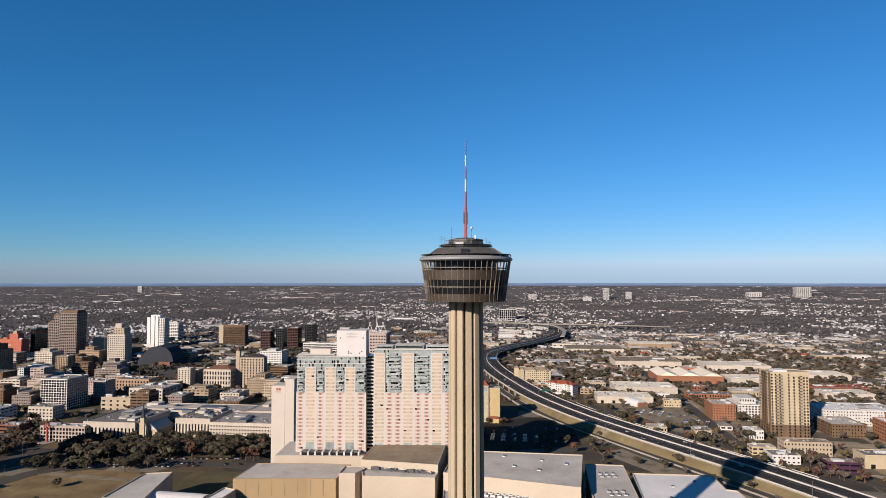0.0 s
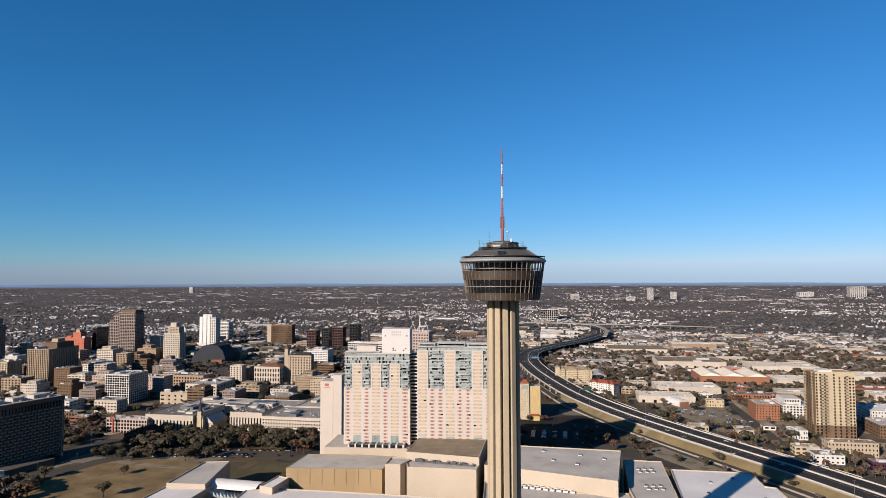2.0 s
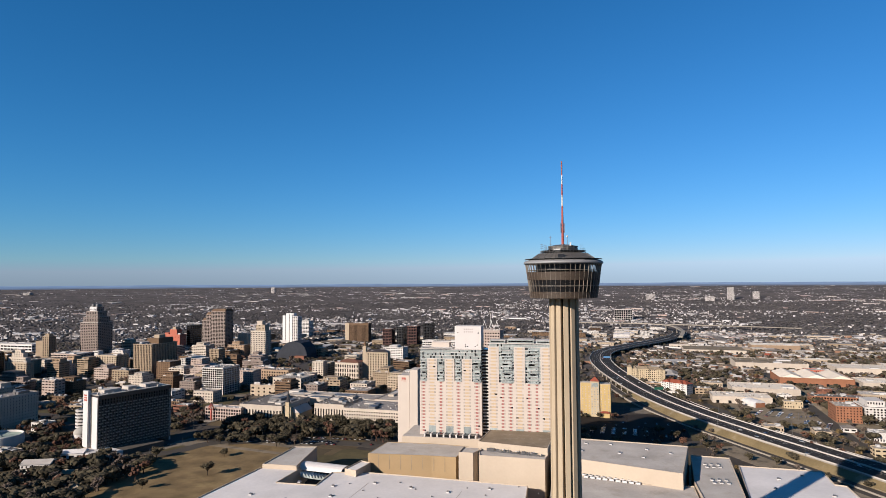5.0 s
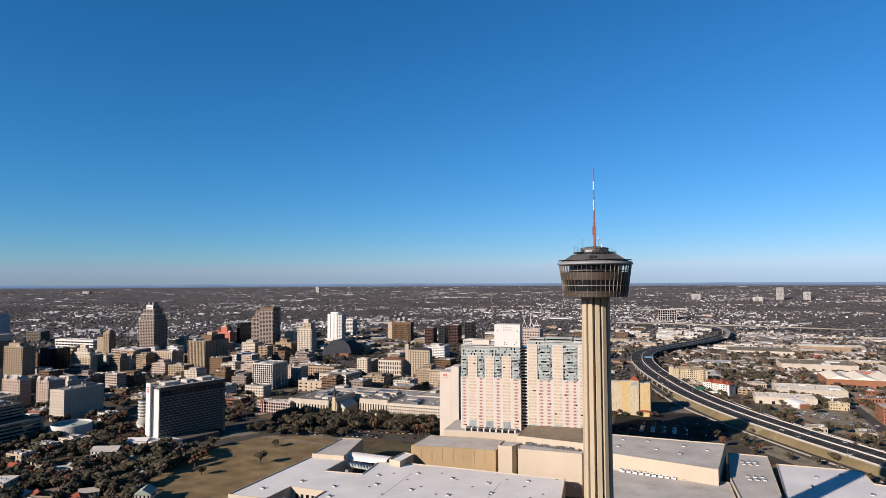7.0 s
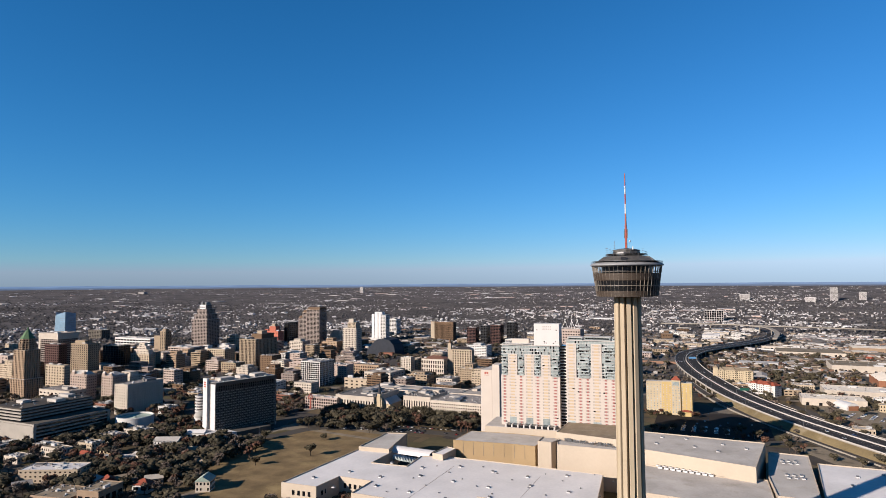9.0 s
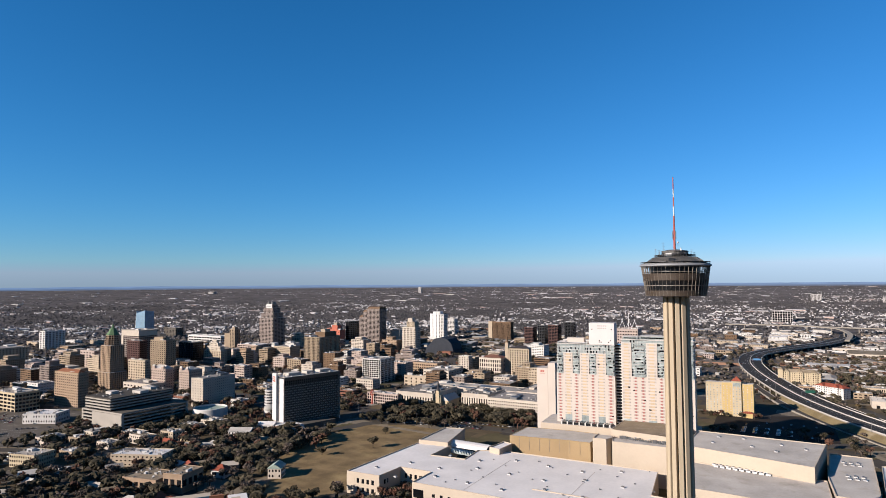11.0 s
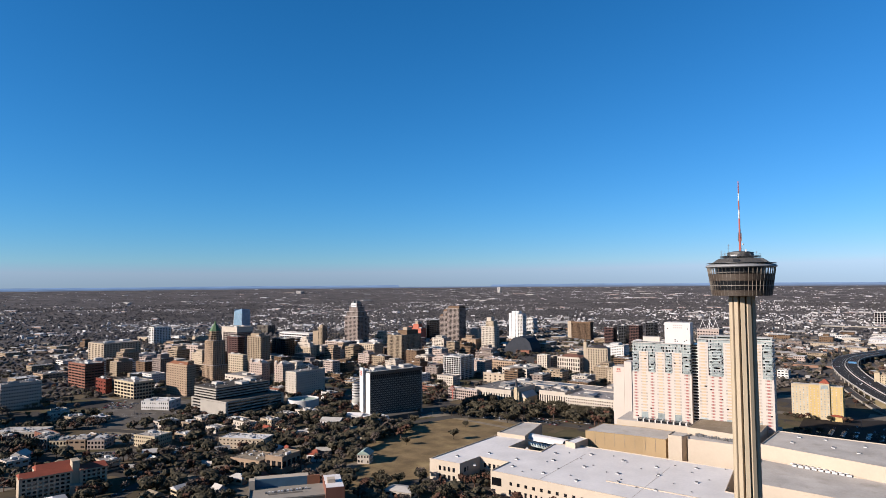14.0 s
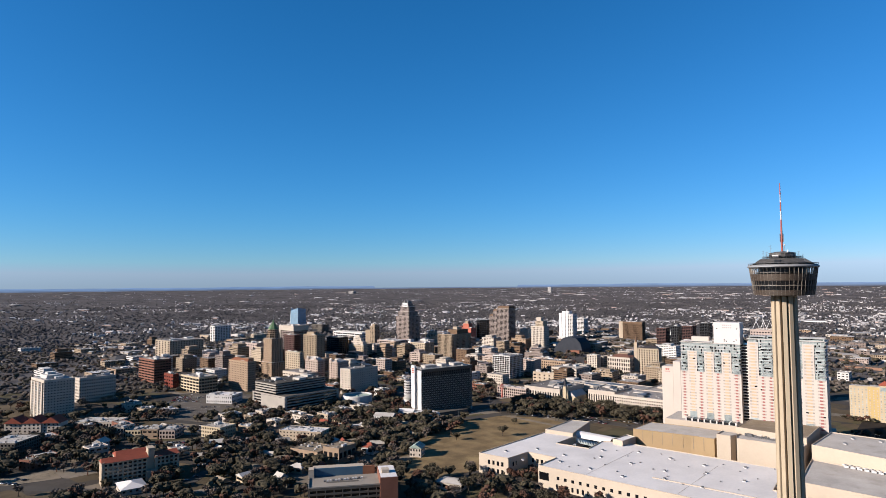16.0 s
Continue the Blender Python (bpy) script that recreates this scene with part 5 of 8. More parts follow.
GREY_CONC_RAIL = surf("balcony_slab", (0.32, 0.29, 0.25), 0.8, vary=0.1)
build_apartments()
block("office_block", -437, 1400, 20, 30, 52, 12, 4, 7, BLACK, .35, .3, "black glass office block in a row of four")
block("office_block", -405, 1390, 28, 30, 54, 13, 6, 7, MAROON, .3, .2, "reddish brown office block in a row of four")
block("office_block", -362, 1400, 22, 34, 62, 15, 5, 8, BLACK, .25, .2, "tall black glass office block in a row of four")
block("parking_garage", -352, 1335, 92, 30, 21, 4, 18, 6, WHITE, .45, .12, "white open-deck parking garage beside dark offices", units=3)
block("office_block", -845, 1640, 60, 30, 52, 12, 10, 6, WHITE, .5, .2, "pale office block with strip windows and a rooftop mast")
truss_hotel = block("pink_hotel", -112, 600, 30, 26, 105, 26, 8, 7, PALE_PINK, .5, .4, "pink stone hotel with white steel trusses on its roof", units=1)
for u in (1, 11, 19):
    for du in (0, 10):
        leg = part("roof_truss", a_box(-0.25, -0.25, 0, 0.25, 0.25, 16), WHITE_PAINT, truss_hotel, "white steel truss leg")
        leg.matrix_basis = pose(u + du, 8, 105, 0, 22 if du == 0 else -22, 0)
part("roof_mast", a_box(15, 8, 105, 15.5, 8.5, 128), WHITE_PAINT, truss_hotel)

# ---- single landmarks of the downtown ----
def hip_roof(bm, x0, y0, x1, y1, z, up, over=0.8, ridge=None):
    """A hipped or, with ridge 0, gabled roof over a rectangle."""
    x0, y0, x1, y1 = x0 - over, y0 - over, x1 + over, y1 + over
    k = min(x1 - x0, y1 - y0) / 2 if ridge is None else ridge
    if x1 - x0 >= y1 - y0:
        tops = [(x0 + k, (y0 + y1) / 2), (x1 - k, (y0 + y1) / 2)]
        faces = ((0, 1, 5, 4), (1, 2, 5), (2, 3, 4, 5), (3, 0, 4), (3, 2, 1, 0))
    else:
        tops = [((x0 + x1) / 2, y0 + k), ((x0 + x1) / 2, y1 - k)]
        faces = ((1, 2, 5, 4), (2, 3, 5), (3, 0, 4, 5), (0, 1, 4), (3, 2, 1, 0))
    v = [bm.verts.new(p) for p in ((x0, y0, z), (x1, y0, z), (x1, y1, z), (x0, y1, z), (*tops[0], z + up), (*tops[1], z + up))]
    for f in faces:
        bm.faces.new([v[i] for i in f])
    return bm


TERRACE = surf("grey_terrace_concrete", (0.46, 0.42, 0.36), 0.85, vary=0.12)
# dark enough to paint the shade on the riverside hotel's long side
GREY_CONC = surf("weathered_concrete", (0.15, 0.132, 0.11), 0.9, vary=0.2)


def build_riverside_hotel():
    ob = thing("riverside_hotel", "concrete hotel slab with a white end wall and small balconies", "building", -483, 287, 0, -22)
    w, d, h = 23, 82, 61
    facade(ob, w, d, 4, h - 8, 18, 5, 27, GREY_CONC, GLASS, 0.14, 0.34, 1.3)
    part("end_wall", a_box(0.6, -0.6, 0, 10.2, 1.2, h - 2), WHITE_PAINT, ob, "plain white end wall")
    part("end_wall", a_box(12.8, -0.6, 0, 22.4, 1.2, h - 2), WHITE_PAINT, ob)
    part("end_wall", a_box(0.6, d - 1.2, 0, 22.4, d + 0.6, h - 2), WHITE_PAINT, ob)
    part("end_slot", a_box(10.2, -0.1, 0, 12.8, 1.2, h - 3), GREY_CONC, ob)
    part("sign_pier", a_box(0.6, -3.2, 8, 9.4, -0.62, h + 4), WHITE_PAINT, ob, "tall white end pier")
    for k in range(3):
        part("sign_bar", a_box(2.6, -3.4, h - 1.2 - 2.4 * k, 7.4, -3.18, h + 0.3 - 2.4 * k), RED_PAINT, ob)
    part("pier_base", a_box(-0.2, -4, 0, 10.4, -0.62, 8), SAND, ob, "tan stone base")
    fronts = bmesh.new()
    for k in range(16):
        for j in range(27):
            v = d * (j + 0.5) / 27 + (0.32 if (k + j) % 2 else -0.32)
            box(fronts, w - 0.1, v - 0.8, 5.2 + 2.94 * k, w + 0.2, v + 0.8, 6.35 + 2.94 * k)
    tagged(part("balcony_front", fronts, TERRACE, ob, "small pale balcony fronts"), kind="stuff")
    part("crown", a_box(-0.8, 0, h - 3.8, w + 0.8, d, h - 0.2), DARK, ob, "dark top band")
    part("roof", a_box(0.3, 0.4, h - 0.2, w - 0.3, d - 0.4, h + 0.1), ROOF_GREY, ob)
    for y, b in ((10, 18), (36, 10), (56, 16)):
        part("rooftop_unit", a_box(4, y, h + 0.1, w - 7, y + b, h + 3.6), ROOF_GREY, ob)
    tagged(part("roof_clutter", clutter(clutter(bmesh.new(), random.Random(8), w, d, h + 0.1), random.Random(9), w, d, h + 0.1), ROOF_MIX_ISLAND, ob), kind="stuff")
    part("podium", a_box(5, -14, 0, 48, 12, 7.5), WHITE, ob, "white entrance podium")
    part("podium", a_box(24.5, 12.2, 0, 44, 60, 6), GREY_CONC, ob)
    reserve(-483, 287, 40, 82, -22)


build_riverside_hotel()


def build_spiral_ramp(x, y):
    ob = thing("spiral_ramp", "round white parking ramp of stacked rings beside an orange block", "ramp", x, y, 0, -22)
    part("core", lathe(bmesh.new(), [(5.2, 0), (5.2, 30)], 24), DARK, ob)
    ring = mesh_of("ring", lathe(bmesh.new(), [(7.6, 0), (8.0, 0.1), (8.0, 1.7), (7.6, 1.7)], 32), WHITE)
    for k in range(8):
        part("ring", ring, WHITE, ob, at=(0, 0, 1.6 + 3.7 * k))
    part("stair_block", a_box(-4, 7, 0, 8, 20, 40), ORANGE_BRICK, ob, "orange stair block")
    part("stair_roof", a_box(-4.3, 6.7, 40, 8.3, 20.3, 40.6), WHITE, ob)
    FOOT.append((x, y, 12))


build_spiral_ramp(-546, 360)
build_yellow_hotel()
part("tile_roof", hip_roof(bmesh.new(), 2, 1, 58, 14, 48.3, 4.5, 0.3), surf("rusty_roof_tile", (0.30, 0.13, 0.07), 0.85, vary=0.2, scale=0.3), brick_hotel, "rusty brown tiled roof")


def build_old_tower():
    ob = thing("gothic_tower", "brown brick skyscraper with stepped octagonal top and green copper roof", "tower", -932, 398, 0, DOWNTOWN)
    facade(ob, 36, 30, 0, 30, 9, 9, 8, TAN_BRICK, GLASS, 0.24, 0.55)
    before = set(ob.children)
    facade(ob, 27, 25, 30, 44, 13, 8, 7, TAN_BRICK, GLASS, 0.2, 0.6)
    for o in set(ob.children) - before:
        o.location += Vector((4.5, 2.5, 0))
    part("roof", a_box(4.8, 2.8, 73.8, 31.2, 27.2, 74.2), ROOF_GREY, ob)
    for r, z0, z1, n in ((12.0, 74, 84, 3), (10.2, 84, 91, 2)):
        part("glazing", lathe(bmesh.new(), [(r - 0.5, z0), (r - 0.5, z1)], 8, math.pi / 8), GLASS, ob).location = (18, 15, 0)
        for k in range(n):
            z = z0 + (z1 - z0) * (k + 0.6) / n
            part("floor_band", lathe(bmesh.new(), [(r, z), (r, z0 + (z1 - z0) * (k + 1) / n)], 8, math.pi / 8), TAN_BRICK, ob).location = (18, 15, 0)
        for k in range(16):
            a = 2 * math.pi * k / 16
            c = 0.99 * r if k % 2 else 0.92 * r
            part("pier", a_box(-0.5, -0.6, z0, 0.4, 0.6, z1), TAN_BRICK, ob).matrix_basis = pose(18 + c * math.cos(a), 15 + c * math.sin(a), 0, 0, 0, math.degrees(a))
    part("copper_roof", lathe(bmesh.new(), [(10.6, 91), (8.0, 95), (3.0, 103), (1.6, 104), (1.4, 107), (0.3, 109)], 8, math.pi / 8), COPPER, ob, "steep green copper roof").location = (18, 15, 0)
    part("flagpole", lathe(bmesh.new(), [(0.35, 108), (0.15, 119)], 6), STEEL, ob).location = (18, 15, 0)
    part("roof", a_box(0.5, 0.5, 29.9, 35.5, 29.5, 30.2), ROOF_GREY, ob)
    reserve(-932, 398, 36, 30, DOWNTOWN)


build_old_tower()

def crown_downtown():
    """The tops that set the taller downtown blocks apart."""
    part("pale_frame", a_box(-0.5, -0.6, 74, 54.5, 39.5, 84.2), CREAM, pale_top, "pale stone top storey band")
    part("pale_frame", a_box(-0.5, -0.6, 0, 5, 39.5, 74), CREAM, pale_top)
    part("roof_edge", a_box(-1.2, -1.2, 84.2, 55.2, 40.2, 85.4), CREAM, pale_top)
    for u, v, w, d, z0, z1 in ((4, 3, 40, 11, 38.2, 47), (10, 5, 26, 9, 47, 54), (16, 6, 14, 7, 54, 60)):
        part("upper_tier", a_box(u, v, z0, u + w, v + d, z1), CREAM, cream_hotel, "cream stepped upper storeys")
        bm = bmesh.new()
        for k in range(int(w / 4)):
            for r in range(int((z1 - z0) / 3.4)):
                box(bm, u + 1.4 + 4 * k, v - 0.08, z0 + 1 + 3.4 * r, u + 2.8 + 4 * k, v + 0.2, z0 + 2.7 + 3.4 * r)
        tagged(part("tier_windows", bm, GLASS, cream_hotel), kind="stuff")
    sign = part("sign_frame", a_box(16, 8, 72, 34, 9, 73), BLACK, framed, "black steel sign frame on the roof")
    for u in (16, 33):
        part("sign_post", a_box(u, 8, 69, u + 1, 9, 82), BLACK, sign)
    part("sign_face", a_box(17, 8.2, 76.5, 33, 8.8, 81.6), BLACK, sign)
    part("roof_house", a_box(6, 4, 69.2, 32, 18, 75), TAN, framed)
    part("shoulder", a_box(-22, 2, 0, -0.05, 18, 44), TAN, slender, "lower tan shoulder block")
    part("belfry", a_box(4, 4, 55.2, 15, 15, 61), TAN, slender)
    arch_bm, prev = bmesh.new(), None
    for k in range(13):
        a = math.pi * k / 12
        q = [arch_bm.verts.new((9.5 + r * math.cos(a), y, 61 + r * math.sin(a))) for r, y in ((5.6, 8.6), (5.6, 10.4), (4.6, 10.4), (4.6, 8.6))]
        if prev:
            for j in range(4):
                arch_bm.faces.new((prev[j - 1], prev[j], q[j], q[j - 1]))
        prev = q
    bmesh.ops.recalc_face_normals(arch_bm, faces=arch_bm.faces)
    part("roof_arch", arch_bm, WHITE, slender, "pale arch on the roof")
    part("high_wing", a_box(12, 22, 62, 38, 60, 72), BROWN, ribbed_hotel, "brown upper wing")
    part("lift_house", a_box(20, 30, 72, 32, 46, 78), SAND, ribbed_hotel, "pale lift house")
    part("upper_block", a_box(26, 3, 36.3, 48, 22, 50), RED, library, "red upper storeys stepping back")
    part("upper_block", a_box(34, 4, 50, 44, 20, 57), SAND, library, "pale stair tower")
    part("side_block", a_box(8, 4, 36.3, 20, 20, 41), RED, library)
    part("long_window", a_box(12, -0.3, 22, 34, 0.3, 25), YELLOW, library, "yellow window strip")
    facade_top = part("penthouse", a_box(12, 3, 60.2, 36, 22, 75), SAND, tan_hotel, "tan stepped upper storeys")
    bm = bmesh.new()
    for k in range(6):
        for r in range(4):
            box(bm, 13.4 + 3.8 * k, 2.92, 62 + 3.3 * r, 14.8 + 3.8 * k, 3.2, 63.8 + 3.3 * r)
    tagged(part("tier_windows", bm, GLASS, tan_hotel), kind="stuff")
    part("tank_house", a_box(14, 5, 75, 28, 18, 84), CREAM, facade_top, "plain pale tank house")
    tw = part("bell_tower", a_box(-3, -0.6, 0, 3.4, 6, 60), SAND, spired, "slender corner tower")
    part("bell_spire", lathe(bmesh.new(), [(2.8, 60), (1.8, 64), (0.2, 74)], 8), BROWN, tw, "pointed brown spire").location = (0.2, 2.7, 0)
    part("mansard", hip_roof(bmesh.new(), 4, 0, 45, 14, 49.4, 5, 0.4), DARK, spired, "dark pitched roof")
    part("tile_roof", hip_roof(bmesh.new(), 0, 0, 46, 32, 32.1, 4.5, 0.6), surf("brown_roof_tile", (0.26, 0.13, 0.09), 0.85, vary=0.2, scale=0.3), classical, "brown tiled hipped roof")
    for gabled, w, d, z in ((gable_hotels[0], 37, 17, 37), (gable_hotels[1], 24, 26, 36)):
        part("slate_roof", hip_roof(bmesh.new(), 1, 1, w - 1, d - 1, z + 0.3, 6, 0.2), ROOF_GREY, gabled, "grey slate pitched roof")
        for u in (0.2, 0.8):
            part("gable_front", a_box(w * u - 3, -0.5, z - 2, w * u + 3, 2.5, z + 4), PINK, gabled)
            part("gable_cap", hip_roof(bmesh.new(), w * u - 3, -0.5, w * u + 3, 2.5, z + 4, 3, 0.3), ROOF_GREY, gabled)


def crown_flats(ob, w, d, h):
    """Projecting bays, a stepped penthouse and a lower wing."""
    for u in (4, 18, 32, 46):
        part("bay", a_box(u, -1.6, 0, u + 5, 0.2, h - 3), CREAM, ob)
    for k in range(13):
        for u in (11, 25, 39):
            part("balcony", a_box(u, -1.8, 4 + 3.5 * k, u + 5, 0.1, 5.1 + 3.5 * k), WHITE, ob, "white balcony")
    part("penthouse", a_box(10, 8, h + 0.3, 36, 28, h + 5), WHITE, ob)
    part("lift_house", a_box(16, 12, h + 5, 26, 22, h + 8), WHITE, ob)
    part("low_wing", a_box(-17, 4, 0, -0.1, 30, 26), SAND, ob, "lower tan wing")
    part("low_wing_roof", a_box(-16.6, 4.4, 26, -0.5, 29.6, 26.3), ROOF_GREY, ob)


crown_flats(west_flats, 54, 37, 51)
gable_hotels = [o for o in bpy.data.objects if o.parent is None and o.get("label", "").startswith("pinkish brick hotel")]
crown_downtown()
block("office_block", -1035, 545, 38, 16, 66, 16, 7, 4, MAROON, .45, .35, "maroon brick office block before a pale-topped tower")


def build_auditorium():
    """A broad dark hall with a rounded, sloping roof."""
    ob = thing("auditorium", "broad auditorium with a sloping rounded roof, coloured for its shaded side", "building", -640, 1080, 0, DOWNTOWN)
    prof = [(0, 0), (78, 0), (78, 12), (73, 27), (62, 37), (44, 41), (26, 37), (10, 22), (0, 9)]
    bm = bmesh.new()
    a, b = [bm.verts.new((x, 0, z)) for x, z in prof], [bm.verts.new((x, 46, z)) for x, z in prof]
    bm.faces.new(a), bm.faces.new(b[::-1])
    for i in range(len(prof)):
        bm.faces.new((a[i], a[i - 1], b[i - 1], b[i]))
    bmesh.ops.recalc_face_normals(bm, faces=bm.faces)
    # the whole shell gets the dark blue-grey of the building's shadow side
    part("shell", bm, surf("dark_slate_metal", (0.045, 0.05, 0.062), 0.7, vary=0.25, scale=0.1), ob)
    part("entrance", a_box(52, -9, 0, 76, 0.2, 9), BRICK, ob, "low red brick entrance")
    reserve(-640, 1080, 78, 46, DOWNTOWN)


build_auditorium()




def build_terraced():
    ob = thing("terraced_garage", "white terraced building with long open parking decks", "building", -701, 194, 0, DOWNTOWN)
    w, d = 80, 92
    facade(ob, w, d, 0, 24, 6, 4, 4, TERRACE, GLASS, 0.42, 0.0, 1.6)
    part("plain_wall", a_box(22, -0.4, 0, w - 0.5, 2, 22), TERRACE, ob, "plain pale wall")
    part("deck", a_box(0.4, 0.4, 23.9, w - 0.4, d - 0.4, 24.2), LOT, ob)
    up = part("upper_storeys", a_box(8, 1.6, 24.2, w - 24, d - 8, 38), GLASS, ob)
    for k in range(4):
        part("upper_band", a_box(6.5, 0.1, 26.2 + 3.4 * k, w - 22.5, d - 6.5, 27.8 + 3.4 * k), TERRACE, up)
    part("upper_roof", a_box(6.8, 0.5, 37.9, w - 23, d - 7, 39.3), STREET, up)
    for x, y, a, b in ((16, 20, 12, 10), (40, 40, 16, 12), (22, 66, 18, 9)):
        part("rooftop_unit", a_box(x, y, 39.3, x + a, y + b, 42.5), ROOF_GREY, ob)
    tagged(part("roof_clutter", clutter(bmesh.new(), random.Random(4), w - 26, d - 10, 39.3), ROOF_MIX_ISLAND, ob, at=(8, 2, 0)), kind="stuff")
    reserve(-701, 194, w, d, DOWNTOWN)


build_terraced()


DRUM_ROOF = surf("pale_green_roof", (0.42, 0.50, 0.42), 0.7, vary=0.2, scale=0.3)


def build_drum():
    x, y = -588, 291
    ob = thing("round_theatre", "round white drum building with a green funnel roof", "building", x, y)
    part("wall", lathe(bmesh.new(), [(21.5, 0), (21.5, 14.5), (21.0, 15.2), (20.4, 15.2), (20.4, 12.0)], 56), WHITE, ob)
    part("roof", lathe(bmesh.new(), [(20.5, 12.2), (20.2, 13.2), (12, 11.9), (3, 12.4), (0.4, 14.0)], 56), DRUM_ROOF, ob, "pale green funnel roof")
    FOOT.append((x, y, 24))


build_drum()


def build_glass_tower():
    ob = thing("glass_tower", "blue glass skyscraper of leaning facets with slanted tops", "tower", -1100, 610, 0, DOWNTOWN)
    def facet(name, base, lean, tops, material, label):
        bm = bmesh.new()
        lo = [bm.verts.new((u, v, 0)) for u, v in base]
        hi = [bm.verts.new((u + du, v + dv, z)) for (u, v), (du, dv), z in zip(base, lean, tops)]
        bm.faces.new(lo[::-1]), bm.faces.new(hi)
        for i in range(4):
            bm.faces.new((lo[i - 1], lo[i], hi[i], hi[i - 1]))
        bmesh.ops.recalc_face_normals(bm, faces=bm.faces)
        return part(name, bm, material, ob, label)
    facet("west_facet", [(0, 4), (17, -4), (20, 22), (4, 28)], [(6, 2), (2, 2), (0, -2), (4, -3)], (108, 121, 118, 106), GLASS_PALE, "pale silvery glass facet")
    facet("east_facet", [(17.3, -4), (46, -1), (46, 24), (20.3, 22)], [(2, 2), (-2, 1), (-3, -2), (0, -2)], (116, 122, 119, 112), GLASS_BLUE, "blue glass facet")
    for k in range(26):
        z = 4 + 4.2 * k
        part("floor_line", a_box(17.5 + 2 * z / 116, -4.0 + z / 58 + 0.9, z, 45.6 - 2 * z / 120, 23 - z / 58, z + 0.3), STEEL, ob)
    reserve(-1100, 610, 46, 30, DOWNTOWN)


GLASS_PALE = surf("silver_glass", (0.46, 0.54, 0.60), 0.45, vary=0.15)
build_glass_tower()


def build_mall():
    def colonnade(x, y, w, d, h, n, label):
        ob = block("shopping_centre", x, y, w, d, h, 1, n, max(3, int(d / 5)), CREAM, 0.22, 0.5, label, units=9, roof=ROOF_MIX)
        part("base", a_box(-0.3, -0.3, 0, w + 0.3, d + 0.3, h * 0.16), CREAM, ob)
    colonnade(-403, 459, 61, 70, 20, 14, "cream shopping centre with tall dark window slots")
    colonnade(-309, 476, 41, 55, 20, 11, "cream shopping centre wing with tall dark slots")
    block("parking_garage", -264, 459, 72, 58, 19, 5, 22, 16, CREAM, 0.5, 0.45, "cream parking garage with rows of square openings", units=4, roof=ROOF_MIX)
    block("shopping_centre", -400, 535, 150, 60, 15, 2, 20, 8, CREAM, 0.5, 0.6, "low sprawling shopping roofs with many units", units=14)
    block("shopping_centre", -245, 530, 90, 80, 17, 2, 14, 10, CREAM, 0.5, 0.6, "low sprawling cream shopping centre roofs", units=12)
    ob = thing("church", "pale yellow stone church with a dark slender spire", "church", -337, 456, 0, DOWNTOWN)
    part("nave", a_box(-2, 6, 0, 14, 38, 11), YELLOW, ob)
    part("nave_roof", hip_roof(bmesh.new(), -2, 6, 14, 38, 11, 7, ridge=0.01), ROOF_GREY, ob)
    part("front", a_box(-5, 0, 0, 5, 7, 15), YELLOW, ob)
    part("tower", a_box(-3.2, -1, 0, 3.2, 5.4, 20), YELLOW, ob)
    part("belfry", a_box(-2.4, -0.2, 20, 2.4, 4.6, 25), YELLOW, ob)
    part("spire", lathe(bmesh.new(), [(2.6, 25), (1.6, 30), (0.15, 41)], 8), DARK, ob, "dark pointed spire").location = (0, 2.2, 0)
    part("portal", a_box(-1.3, -1.2, 0, 1.3, -0.9, 6), DARK, ob)
    for u in (-5.2, 3.8):
        part("pinnacle", lathe(bmesh.new(), [(0.8, 0), (0.8, 16), (0.1, 20)], 6), YELLOW, ob).location = (u + 0.7, 0.6, 0)
    FOOT.append((-334, 474, 20))


build_mall()


def build_sculpture():
    ob = thing("torch_sculpture", "tall red painted steel abstract sculpture on a traffic circle", "sculpture", -438, 452)
    part("plinth", lathe(bmesh.new(), [(9, 0), (9, 0.6), (8.4, 0.7)], 24), CONCRETE, ob)
    part("stem", lathe(bmesh.new(), [(1.5, 0.7), (1.0, 8), (0.9, 15)], 10), RED_PAINT, ob)
    for k in range(2):
        cu = bmesh.new()
        prev = None
        for i in range(22):
            a = 2 * math.pi * i / 22
            ring = []
            for j in range(6):
                b = 2 * math.pi * j / 6
                rr = 2.9 + 0.55 * math.cos(b)
                ring.append(cu.verts.new((rr * math.cos(a), 0.55 * math.sin(b), 16.5 + 2.2 * k + rr * math.sin(a))))
            if prev:
                for j in range(6):
                    cu.faces.new((prev[j - 1], prev[j], ring[j], ring[j - 1]))
            else:
                first = ring
            prev = ring
        for j in range(6):
            cu.faces.new((prev[j - 1], prev[j], first[j], first[j - 1]))
        bmesh.ops.recalc_face_normals(cu, faces=cu.faces)
        part("loop", cu, RED_PAINT, ob).rotation_euler = (0, 0, radians(20 + 75 * k))


build_sculpture()


